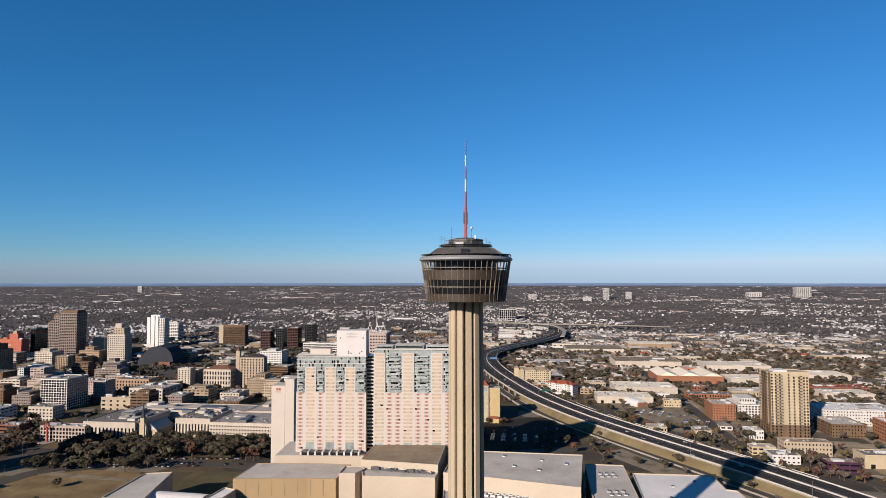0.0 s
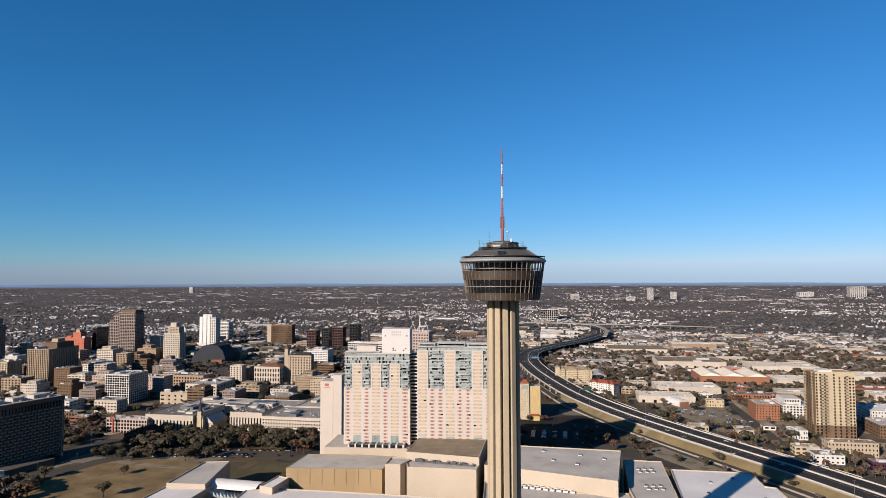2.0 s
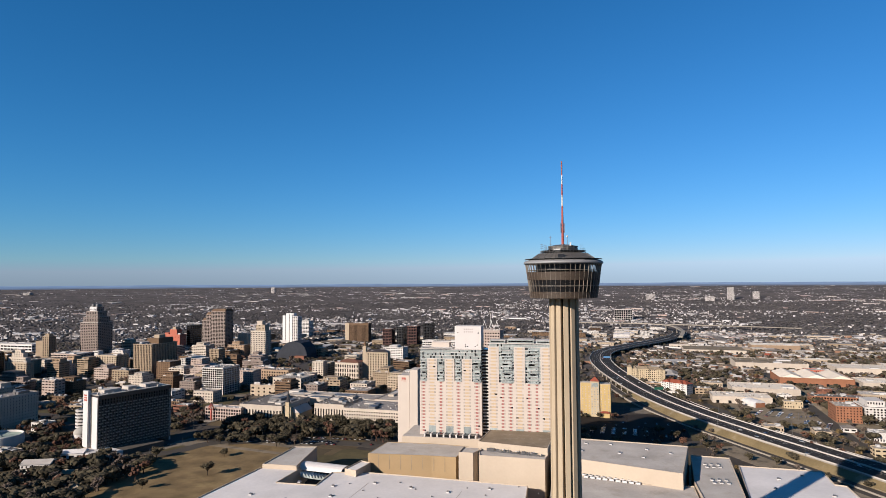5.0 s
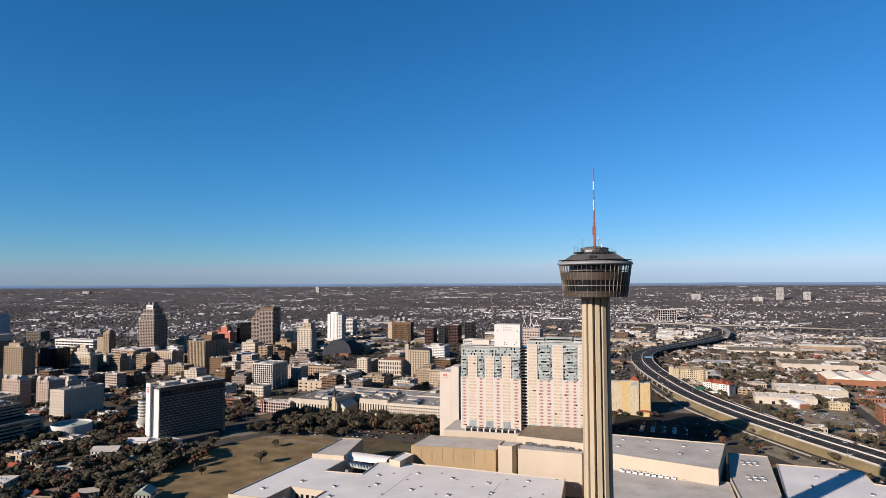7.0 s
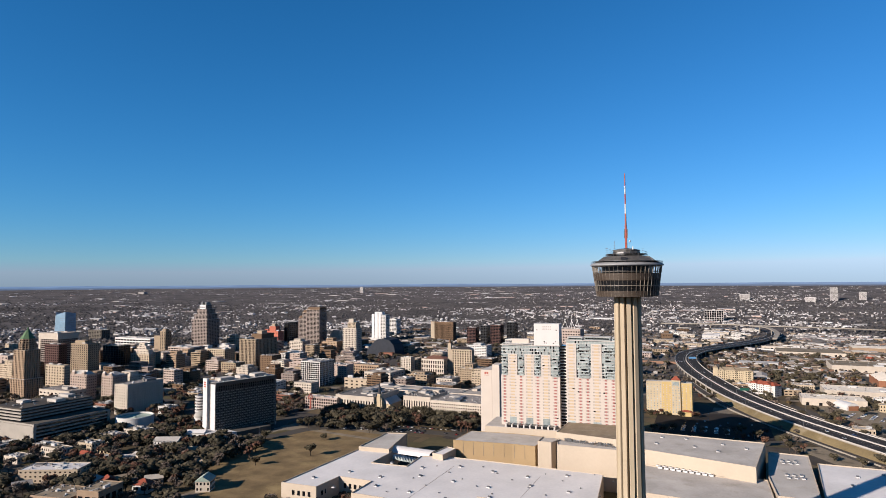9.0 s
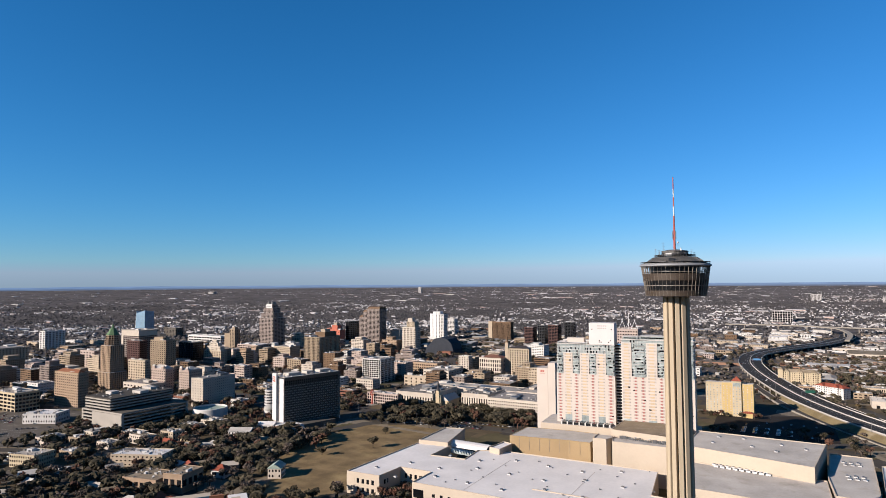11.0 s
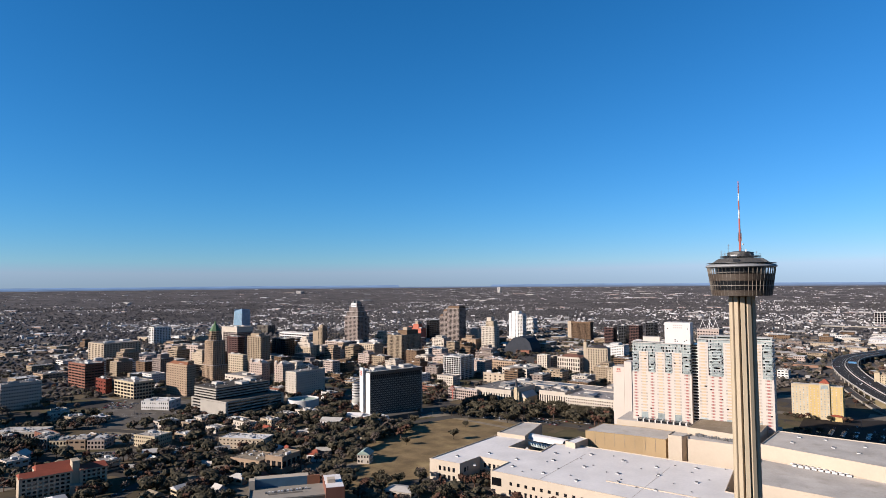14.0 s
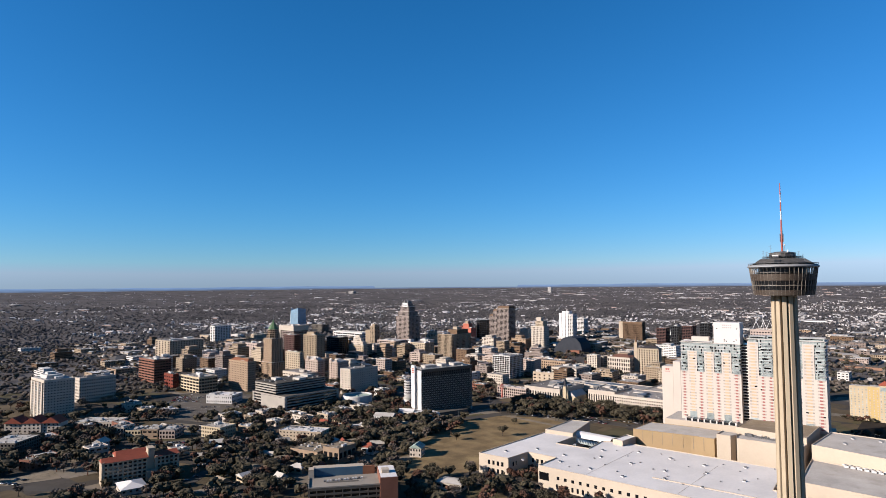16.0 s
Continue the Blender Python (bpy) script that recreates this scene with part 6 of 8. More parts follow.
def build_tile_roof_hotel():
    ob = thing("tile_roof_hotel", "sand-coloured hotel with red tiled roofs and arched balconies", "building", -521, -111, 0, 70)
    def wing(x, y, w, d, h, floors, bw, bd, up=3.0):
        part("glazing", a_box(x + 1.4, y + 1.4, 0, x + w - 0.8, y + d - 1.4, h - 0.2), GLASS, ob)
        fh = h / floors
        for k in range(floors):
            part("floor_band", a_box(x, y, fh * (k + 0.6), x + w, y + d, fh * (k + 1)), SAND, ob)
        for k in range(bw + 1):
            u = x + (w - 1.4) * k / bw
            part("pier", a_box(u, y + 0.05, 0, u + 1.4, y + d - 0.05, h - 0.1), SAND, ob)
        part("end_wall", a_box(x - 0.4, y - 0.1, 0, x + 2.0, y + d + 0.1, h + 0.6), SAND, ob, "plain sand-coloured end wall")
        part("end_wall", a_box(x + w - 1.5, y - 0.1, 0, x + w + 0.2, y + d + 0.1, h + 0.3), SAND, ob)
        part("tile_roof", hip_roof(bmesh.new(), x, y, x + w, y + d, h, up, ridge=1.0), TILE_RED, ob, "red tiled roof")
    wing(0, 0, 37, 15, 20, 6, 9, 3)
    wing(43, -2, 20, 17, 20, 6, 5, 3)
    wing(14, 17, 26, 22, 19, 6, 5, 4, 4.0)
    part("stair_tower", a_box(37.3, 1, 0, 42.6, 12, 27), SAND, ob)
    part("stair_cap", a_box(36.9, 0.6, 27, 43, 12.4, 27.5), SAND, ob)
    part("porch", a_box(35, -6, 0, 44, -0.5, 9), SAND, ob)
    reserve(-521, -111, 84, 34, 70)
    FOOT.append((-545, -60, 25))
    FOOT.append((-548, -128, 30))


build_tile_roof_hotel()


def build_deck_garage():
    ob = thing("deck_garage", "concrete parking garage with blue walls round its open top deck", "building", -328, -51, 0, 45)
    w, d = 60, 34
    # local x runs to the north-east, y to the north-west
    facade(ob, w, d, -3.0, 18.6, 5, 9, 5, GREY_CONC, GLASS, 0.42, 0.12, 1.2)
    part("deck", a_box(0.6, 0.6, 15.5, w - 0.6, d - 0.6, 15.9), CONCRETE, ob, "pale concrete top deck")
    part("parapet", parapet(bmesh.new(), w, d, 15.9, 0.4, 1.0), CONCRETE, ob)
    BLUE = surf("blue_wall_paint", (0.10, 0.19, 0.27), 0.8, vary=0.2)
    part("blue_wall", a_box(4, d - 3, 15.9, w - 16, d - 2.2, 22.5), BLUE, ob, "faded blue screen wall")
    part("wall_back", a_box(3, d - 2.2, 15.9, w - 15, d + 6, 22.6), CREAM_WALL, ob)
    part("orange_wall", a_box(w - 16, d - 3, 15.9, w - 6, d - 1, 22.5), ORANGE_BRICK, ob, "orange brick screen wall")
    part("stair_house", a_box(-0.5, d - 7, 15.9, 4, d + 1, 23), CREAM_WALL, ob)
    part("corner_tower", a_box(w - 4, -3, 0, w + 10, d - 4, 22), BRICK, ob, "brick corner tower")
    part("corner_roof", a_box(w - 3.5, -2.5, 22, w + 9.5, d - 4.5, 22.3), ROOF_WHITE, ob)
    part("tower_box", a_box(w - 2, 8, 22.3, w + 4, 15, 25), CREAM_WALL, ob)
    part("ramp_wall", a_box(14, 12, 15.9, 40, 12.6, 17.1), CONCRETE, ob)
    for k in range(14):
        part("plant_unit", a_box(12 + 2.3 * k, 15 + 0.3 * k, 15.9, 13.5 + 2.3 * k, 16.8 + 0.3 * k, 17.2), WHITE_PAINT if k % 3 else STEEL, ob)
    reserve(-328, -51, w + 10, d, 45)


build_deck_garage()


def low(name, x, y, w, d, h, wall, label, roof=None, deg=DOWNTOWN, rows=1, units=2, gable=0.0):
    """A low building: walls, window rows, flat roof with parapet or a gabled roof."""
    rng = random.Random(round(x * 5 + y * 11))
    ob = thing(name, label, "building", x, y, 0, deg)
    part("wall", a_box(0, 0, 0, w, d, h), wall, ob)
    bm = bmesh.new()
    if "warehouse" in name or "warehouse" in label:
        rows = 0
        for k in range(max(2, int(w / 16))):
            box(bm, 5 + 16 * k, -0.08, 0, 9 + 16 * k, 0.2, 4)
    pitch, wide, tall = rng.choice(((4.2, 0.38, 0.32), (3.2, 0.34, 0.40), (2.6, 0.42, 0.46), (5.5, 0.62, 0.36), (8.0, 0.88, 0.34), (3.6, 0.5, 0.56)))
    for r in range(rows):
        z0, z1 = h * (r + 0.56 - tall / 2) / rows, h * (r + 0.56 + tall / 2) / rows
        for along, far, turned in ((w, d, False), (d, w, True)):
            n = max(1, int(along / pitch))
            for k in range(n):
                if rng.random() < 0.06:
                    continue
                u0, u1 = along * (k + 0.5 - wide / 2) / n, along * (k + 0.5 + wide / 2) / n
                for v0, v1 in ((-0.08, 0.3), (far - 0.3, far + 0.08)):
                    if turned:
                        box(bm, v0, u0, z0, v1, u1, z1)
                    else:
                        box(bm, u0, v0, z0, u1, v1, z1)
    if not len(bm.verts):
        box(bm, 1, -0.08, 0, 2.2, 0.2, 2.2)
    if h > 9 and not gable and y < 900:
        part("cornice", parapet(bmesh.new(), w + 0.5, d + 0.5, 0, 0.6, 0.5), wall, ob, at=(-0.25, -0.25, h - 0.6))
    tagged(part("glazing", bm, GLASS, ob), kind="stuff")
    if gable:
        part("roof", hip_roof(bmesh.new(), 0, 0, w, d, h, gable, ridge=0.01 if rng.random() < 0.6 else None), roof or HOUSE_ROOF, ob)
    else:
        part("roof", a_box(0.3, 0.3, h - 0.1, w - 0.3, d - 0.3, h + 0.2), roof or ROOF_MIX, ob)
        if x < 700 and y < 1100:
            part("parapet", parapet(bmesh.new(), w, d, h, 0.35, 0.8), wall, ob)
        plant_bm = bmesh.new()
        for _ in range(units):
            a, b = rng.uniform(2, 0.2 * w + 2), rng.uniform(2, 0.2 * d + 2)
            u, v = rng.uniform(1, max(1.1, w - a - 1)), rng.uniform(1, max(1.1, d - b - 1))
            box(plant_bm, u, v, h + 0.2, u + a, v + b, h + rng.uniform(1.2, 2.8))
        if y < 1100:
            clutter(plant_bm, rng, w, d, h + 0.2)
        if len(plant_bm.verts):
            tagged(part("roof_clutter", plant_bm, ROOF_MIX_ISLAND, ob), kind="stuff")
        else:
            plant_bm.free()
        if h > 17 and "block" in name and rng.random() < 0.6:
            f0, f1, up = rng.uniform(0.08, 0.3), rng.uniform(0.6, 0.92), rng.uniform(3.5, 8)
            part("upper_storey", a_box(w * f0, d * 0.2, h + 0.2, w * f1, d * 0.85, h + up), wall, ob, "set-back upper storey")
            strip = bmesh.new()
            for k in range(int(w * (f1 - f0) / 3)):
                box(strip, w * f0 + 0.8 + 3 * k, d * 0.2 - 0.08, h + up * 0.45, w * f0 + 2.2 + 3 * k, d * 0.2 + 0.2, h + up * 0.8)
            tagged(part("upper_windows", strip, GLASS, ob), kind="stuff")
    reserve(x, y, w, d, deg)
    return ob


# east of the highway
def build_inn(name, label, x, y, deg, w, d, h, floors, wall, roof, gables, tower=False):
    """A roadside hotel: rows of small windows, a pitched roof and front gables."""
    ob = thing(name, label, "hotel", x, y, 0, deg)
    part("wall", a_box(0, 0, 0, w, d, h), wall, ob)
    part("roof", hip_roof(bmesh.new(), 0, 0, w, d, h, 4.5, 0.6), roof, ob)
    for k in range(gables):
        u = w * (k + 0.5) / gables
        part("gable_front", a_box(u - 4.2, -1.6, 0, u + 4.2, 0.2, h + 0.5), wall, ob)
        part("gable_roof", hip_roof(bmesh.new(), u - 4.4, -1.8, u + 4.4, d * 0.5, h + 0.5, 4.2, 0.3, 0.02), roof, ob)
    bm = bmesh.new()
    fh = h / floors
    for r in range(floors):
        for k in range(int(w / 3.4)):
            u = 1.2 + 3.4 * k
            front = -1.68 if any(abs(u + 0.6 - w * (j + 0.5) / gables) < 3.4 for j in range(gables)) else -0.08
            box(bm, u, front, fh * r + 1.0, u + 1.2, front + 0.3, fh * r + 2.4)
        for k in range(int(d / 3.4)):
            for v in (-0.08, w - 0.2):
                box(bm, v, 1.2 + 3.4 * k, fh * r + 1.0, v + 0.28, 2.4 + 3.4 * k, fh * r + 2.4)
    tagged(part("glazing", bm, GLASS, ob), kind="stuff")
    if tower:
        part("tower", a_box(-3, -2, 0, 5, 6, h + 4), wall, ob)
        part("tower_roof", hip_roof(bmesh.new(), -3, -2, 5, 6, h + 4, 3.5), roof, ob)
    part("porch", a_box(w * 0.35, -7, 0, w * 0.65, -1.7, 4.2), wall, ob)
    reserve(x, y, w, d, deg)


build_inn("roadside_inn", "yellow roadside hotel with front gables and a brown roof", 121, 866, -9, 60, 17, 20, 6, YELLOW, ROOF_BROWN, 3, True)
build_inn("roadside_inn", "white roadside hotel with a bright red gabled roof", 158, 756, -42, 44, 17, 16, 5, WHITE, TILE_RED, 2)
low("annex", 140, 800, 40, 16, 6, TAN_BRICK, "low tan annex building", rows=1)
low("warehouse", 215, 672, 78, 42, 9, CREAM, "cream warehouse with a pale flat roof", EAST_ROOF)
low("warehouse", 262, 752, 95, 58, 9, CREAM, "wide warehouse with a pale grey roof", EAST_ROOF)
low("warehouse", 362, 850, 110, 80, 12, ORANGE_BRICK, "large orange brick warehouse with a white roof", EAST_ROOF, rows=1)
low("warehouse", 480, 830, 80, 60, 9, CREAM, "pale warehouse with a white roof", EAST_ROOF)
low("warehouse", 345, 1050, 130, 85, 12, CREAM, "cream warehouse with a tan gravel roof", DIRT)
low("warehouse", 510, 1000, 120, 70, 10, CREAM, "long pale warehouse with a white roof", EAST_ROOF)
low("warehouse", 300, 1330, 140, 90, 8, CREAM, "flat tan warehouse roof", DIRT, units=0)
low("warehouse", 480, 1420, 110, 60, 12, TAN_BRICK, "long tan brick warehouse with a grey roof", EAST_ROOF)
sheds = thing("saw_roof", "row of pale pitched roofs over a brick warehouse", "roof", 362, 850, 0, DOWNTOWN)
for k in range(3):
    part("pitched_roof", hip_roof(bmesh.new(), 36.7 * k + 1.2, 0.8, 36.7 * k + 35.4, 79.2, 12.3, 6, 0.4, 0.01), EAST_ROOF, sheds)
low("shop_row", 353, 690, 66, 26, 9, ORANGE_BRICK, "orange brick shop row with a flat roof", rows=2)
low("shop_row", 362, 640, 62, 20, 7, BRICK, "low red brick shop row with a grey roof", ROOF_GREY)
low("workshop", 430, 720, 60, 34, 8, SAND, "low sand-coloured workshop with a grey roof", ROOF_GREY)
low("apartment_block", 333, 560, 28, 36, 19, ORANGE_BRICK, "orange brick apartment block with balconies", rows=6)
low("apartment_block", 364, 556, 34, 46, 19, WHITE, "white and grey apartment block", rows=6, units=5)
low("cottage", 318, 505, 14, 12, 5, WHITE, "small white wooden cottage beside a street", HOUSE_ROOF, gable=3)
low("inn", 335, 398, 46, 16, 13, SAND, "long sand-coloured three-storey inn with a brown roof", ROOF_BROWN, rows=3, units=0)
low("shop", 303, 398, 23, 14, 8, YELLOW, "small pale yellow corner shop with a flat roof", ROOF_MIX, rows=2)
low("bar", 344, 340, 28, 16, 9, surf("purple_paint", (0.085, 0.035, 0.07), 0.8, vary=0.15), "purple painted bar with a brown roof", ROOF_BROWN, rows=2)
low("warehouse_flats", 386, 352, 40, 22, 12, YELLOW, "pale yellow brick flats with a flat roof", rows=3)
low("parking_garage", 428, 470, 36, 44, 14, BROWN, "brown brick parking garage with open decks", ROOF_GREY, rows=4)
low("apartment_block", 470, 440, 40, 30, 22, ORANGE_BRICK, "orange and white apartment block", ROOF_WHITE, rows=6, units=6)
low("apartment_block", 455, 530, 90, 50, 18, WHITE, "white apartment blocks with pale roofs", ROOF_WHITE, rows=5, units=10)
low("shop_row", 560, 760, 100, 30, 8, BRICK, "long red roofed shop row", TILE_RED)
low("shop_row", 450, 980, 40, 24, 8, RED, "long bright red shed with a grey roof", ROOF_GREY)
low("warehouse", 560, 700, 70, 40, 8, CREAM, "low cream warehouse with a white roof", EAST_ROOF)
low("warehouse", 620, 880, 90, 60, 9, CREAM, "pale warehouse with a white roof", EAST_ROOF)
arch = thing("arched_hall", "white barrel-roofed hall with an orange front", "building", 262, 640, 0, 20)
bm = bmesh.new()
rows = []
for k in range(13):
    a = math.pi * k / 12
    rows.append([bm.verts.new((9 - 9 * math.cos(a), v, 3 + 6.5 * math.sin(a))) for v in (0, 34)])
for a, b in zip(rows, rows[1:]):
    bm.faces.new((a[0], b[0], b[1], a[1]))
bm.faces.new([r[0] for r in rows][::-1]), bm.faces.new([r[1] for r in rows])
bmesh.ops.recalc_face_normals(bm, faces=bm.faces)
part("barrel_roof", bm, WHITE_PAINT, arch)
part("wall", a_box(0.2, 0.2, 0, 17.8, 33.8, 3.2), WHITE, arch)
part("front", a_box(2, -0.3, 0, 16, 0.1, 6), ORANGE_BRICK, arch)
FOOT.append((268, 660, 22))

# south of the downtown, among trees
DOME = surf("pale_dome", (0.52, 0.50, 0.44), 0.7, vary=0.15)
sheet("gravel_lot", [(-632, -168), (-606, -112), (-578, -118), (-604, -172)], DIRT, "pale gravel lot beside a street", 0.13)
sheet("south_car_park", [(-640, -2), (-600, 40), (-560, 48), (-548, 28), (-600, -12)], LOT, "grey asphalt car park among trees", 0.12)
sheet("corner_lot", [(-700, 95), (-640, 110), (-612, 60), (-640, 40), (-700, 60)], DIRT, "pale concrete car park beside shops", 0.12)
sheet("garden_lot", [(-470, 175), (-420, 200), (-425, 165), (-460, 140)], DIRT, "pale paved yard among trees", 0.12)
FOOT.extend([(-606, -140, 26), (-596, 18, 30), (-655, 75, 32)])
def gabled_flats(x, y, deg):
    ob = thing("red_roof_flats", "cream flats in three gabled units with red tiled roofs", "building", x, y, 0, deg)
    for k in range(3):
        u = 21.5 * k
        unit = part("unit_wall", a_box(u, -1.5 * (k % 2), 0, u + 21, 17, 15), CREAM, ob)
        bm = bmesh.new()
        v = [bm.verts.new(q) for q in ((u - 0.6, -2.4, 15), (u + 21.6, -2.4, 15), (u + 21.6, 17.6, 15), (u - 0.6, 17.6, 15), (u + 10.5, -2.4, 22), (u + 10.5, 17.6, 22))]
        for f in ((0, 1, 4), (2, 3, 5), (0, 4, 5, 3), (1, 2, 5, 4), (3, 2, 1, 0)):
            bm.faces.new([v[i] for i in f])
        bmesh.ops.recalc_face_normals(bm, faces=bm.faces)
        part("gable_roof", bm, TILE_RED, ob, "red tiled gable roof")
        win = mesh_of("window", a_box(0, -0.12, 0, 1.8, 0.2, 1.7), GLASS)
        for r in range(4):
            for j in range(4):
                part("window", win, GLASS, unit, at=(u + 2.2 + 4.9 * j, -1.5 * (k % 2), 1.4 + 3.6 * r))
    reserve(x, y, 64, 18, deg)


gabled_flats(-808, -78, 38)
low("long_hall", -778, -14, 52, 30, 8, CREAM, "long low cream hall with a grey roof", ROOF_GREY, 32, 1, 3)
for k, (m, hh) in enumerate(((CREAM, 12), (YELLOW, 9), (TAN_BRICK, 10), (PINK, 9))):
    low("shop_house", -693 + 17.0 * k, -16 + 10.6 * k, 18, 24, hh, m, "old shop house in a row with a flat roof", None, 32, 2, 3)
low("garden_hall", -507, -106, 26, 20, 5, CREAM, "low hall with a pale pitched roof", ROOF_WHITE, -20, 1, 0, gable=3)
low("corner_shop", -611, 49, 30, 24, 12, YELLOW, "pale yellow two-storey corner building", None, 8, 3, 3)
low("white_shop", -788, 179, 42, 30, 12, WHITE, "plain white flat-roofed building beside a car park", ROOF_WHITE, 22, 2, 4)
low("brick_house", -642, -128, 14, 12, 9, BRICK, "small plain brick house on a gravel lot", ROOF_BROWN, 20, 2, 0)
low("timber_house", -650, -56, 12, 14, 9, WHITE, "pale blue-white wooden house with gables", ROOF_GREY, 32, 2, 0, gable=4)
low("small_theatre", -452, 42, 36, 28, 10, TAN_BRICK, "tan brick theatre with a brown roof", ROOF_BROWN, 4, 1, 1)
low("stage_house", -414, 50, 20, 26, 15, TAN_BRICK, "taller plain tan brick stage house", ROOF_BROWN, 4, 1, 1)
low("school_house", -521, 87, 52, 24, 11, SAND, "sand-coloured three-storey building with pale roof", ROOF_WHITE, 18, 3, 4)
low("old_villa", -354, 112, 12, 14, 9, CREAM, "ornate cream villa with a grey-green roof", DRUM_ROOF, 20, 2, 0, gable=4)
low("red_cottage", -404, 95, 14, 12, 7, WHITE, "white cottage with a bright red roof", TILE_RED, 10, 1, 0, gable=4)
low("garden_shed", -275, 46, 24, 16, 6, CREAM, "low cream shed with a grey pitched roof", ROOF_GREY, 8, 1, 0, gable=2)
low("mansion", -489, 213, 25, 16, 9, WHITE, "white mansion with a pale hipped roof among trees", ROOF_GREY, 18, 2, 1, gable=3)
low("mansion", -485, 256, 21, 14, 8, WHITE, "white pavilion with a pale roof", ROOF_WHITE, 18, 1, 0, gable=2.5)
low("open_garage", -722, -130, 34, 40, 14, GREY_CONC, "grey concrete parking block with open decks", ROOF_GREY, 32, 4, 2)
dome = thing("domed_hall", "small round hall with a pale dome", "building", -528, 336)
part("wall", lathe(bmesh.new(), [(8, 0), (8, 8)], 32), WHITE, dome)
part("dome", lathe(bmesh.new(), [(8.4 * math.cos(radians(a)), 8 + 6.5 * math.sin(radians(a))) for a in (0, 15, 30, 45, 60, 75, 86)], 32), DOME, dome)
FOOT.append((-528, 336, 10))
sheet("frontage_strip", [(112, 640), (150, 566), (168, 486), (186, 424), (150, 412), (204, 300), (216, 262), (250, 132), (330, 40), (352, 60), (318, 240), (286, 320), (250, 396), (214, 470), (176, 570), (146, 680)], DIRT, "worn pale verge and yards below the highway", 0.09)
ramp = smooth_line([(76, 800, 6), (90, 720, 4), (108, 640, 2), (136, 556, 1), (180, 446, 1), (224, 348, 1), (264, 254, 1), (304, 156, 1), (328, 76, 1)])
road = thing("ramp_road", "narrow highway ramp with pale concrete edges", "road", kind="structure")
part("surface", ribbon(bmesh.new(), ramp, -5, 5, -2, 0.1), STREET, road)
for u in (-5.5, 5.1):
    part("kerb", ribbon(bmesh.new(), ramp, u, u + 0.5, -2, 0.75), CONCRETE, road, "pale concrete edge")
for p in ramp:
    FOOT.append((p[0], p[1], 7))
# paler built-up ground east of the highway
sheet("east_district", [(236, 690), (204, 760), (178, 860), (168, 980), (170, 1120), (215, 1260), (340, 1440), (620, 1480), (900, 1300), (940, 900), (720, 520), (470, 250), (430, 220), (386, 310), (340, 400), (292, 480), (262, 560)], EAST, "worn pale lots and yards of a low district", 0.05)

# ---- low buildings that fill the streets ----
def fill(n, xs, ys, wr, hr, walls, seed, label, deg=DOWNTOWN, rows=None, roofs=(None,), ok=lambda x, y: True):
    rng = random.Random(seed)
    made = tries = 0
    while made < n and tries < n * 30:
        tries += 1
        x, y = rng.uniform(*xs), rng.uniform(*ys)
        w, d, h = rng.uniform(*wr), rng.uniform(*wr) * 0.8, rng.uniform(*hr)
        if not ok(x, y) or taken(x + w / 2, y + d / 2, max(w, d) * 0.55):
            continue
        low("city_block", x, y, w, d, h, rng.choice(walls), label, rng.choice(roofs), deg, rows or max(1, int(h / 3.6)), rng.randint(1, 4) if y < 900 and x > -900 else rng.randint(0, 1))
        made += 1


CITY = (CREAM, SAND, TAN_BRICK, PALE_PINK, WHITE, TAN, TAN, BROWN, BROWN_STONE, BROWN)
WAREHOUSE = (CREAM, WHITE, TAN, SAND)
fill(66, (-1250, -480), (330, 820), (22, 42), (13, 40), CITY, 1, "mid-rise stone and brick downtown block with a flat roof", ok=lambda x, y: not (x > -760 and y < 590))
fill(22, (-760, -490), (330, 590), (14, 30), (5, 11), (TAN, BROWN, BRICK, SAND, WHITE), 13, "low shop building with a flat roof near the river", roofs=(ROOF_BROWN, ROOF_GREY, None, None))
fill(46, (-1150, -130), (560, 1150), (24, 48), (10, 30), CITY, 2, "low stone and brick downtown block with a flat roof")
fill(34, (-1100, 60), (1050, 2000), (28, 60), (7, 18), (*CITY, WHITE, WHITE), 3, "low pale commercial block with a flat roof")
fill(26, (-1900, -1000), (0, 1000), (26, 60), (7, 20), (*CITY, WHITE), 4, "low commercial block with a pale flat roof")
fill(14, (-900, -560), (60, 300), (16, 30), (6, 10), (CREAM, SAND, TAN), 5, "low cream shop building with a flat roof", roofs=(ROOF_BROWN, ROOF_GREY, None, ROOF_BROWN), ok=lambda x, y: y < 160 or x > -640)
fill(46, (250, 1250), (560, 1900), (26, 62), (5, 9), WAREHOUSE, 6, "low pale warehouse with a flat roof", roofs=(EAST_ROOF, None, None, EAST_ROOF))
fill(30, (230, 700), (330, 760), (14, 28), (5, 10), (SAND, BRICK, WHITE, YELLOW), 7, "small brick shop building beside the highway")
fill(16, (-60, 260), (620, 2000), (18, 44), (6, 14), (*CITY, WHITE), 8, "low commercial building north of the hotel")
fill(16, (40, 330), (1420, 2050), (28, 60), (8, 16), (WHITE, CREAM, WHITE), 12, "pale commercial block beside the overpass", roofs=(EAST_ROOF, ROOF_WHITE))
fill(10, (-760, -560), (-200, 40), (16, 30), (6, 12), (SAND, CREAM, BRICK), 9, "low brick building among trees")


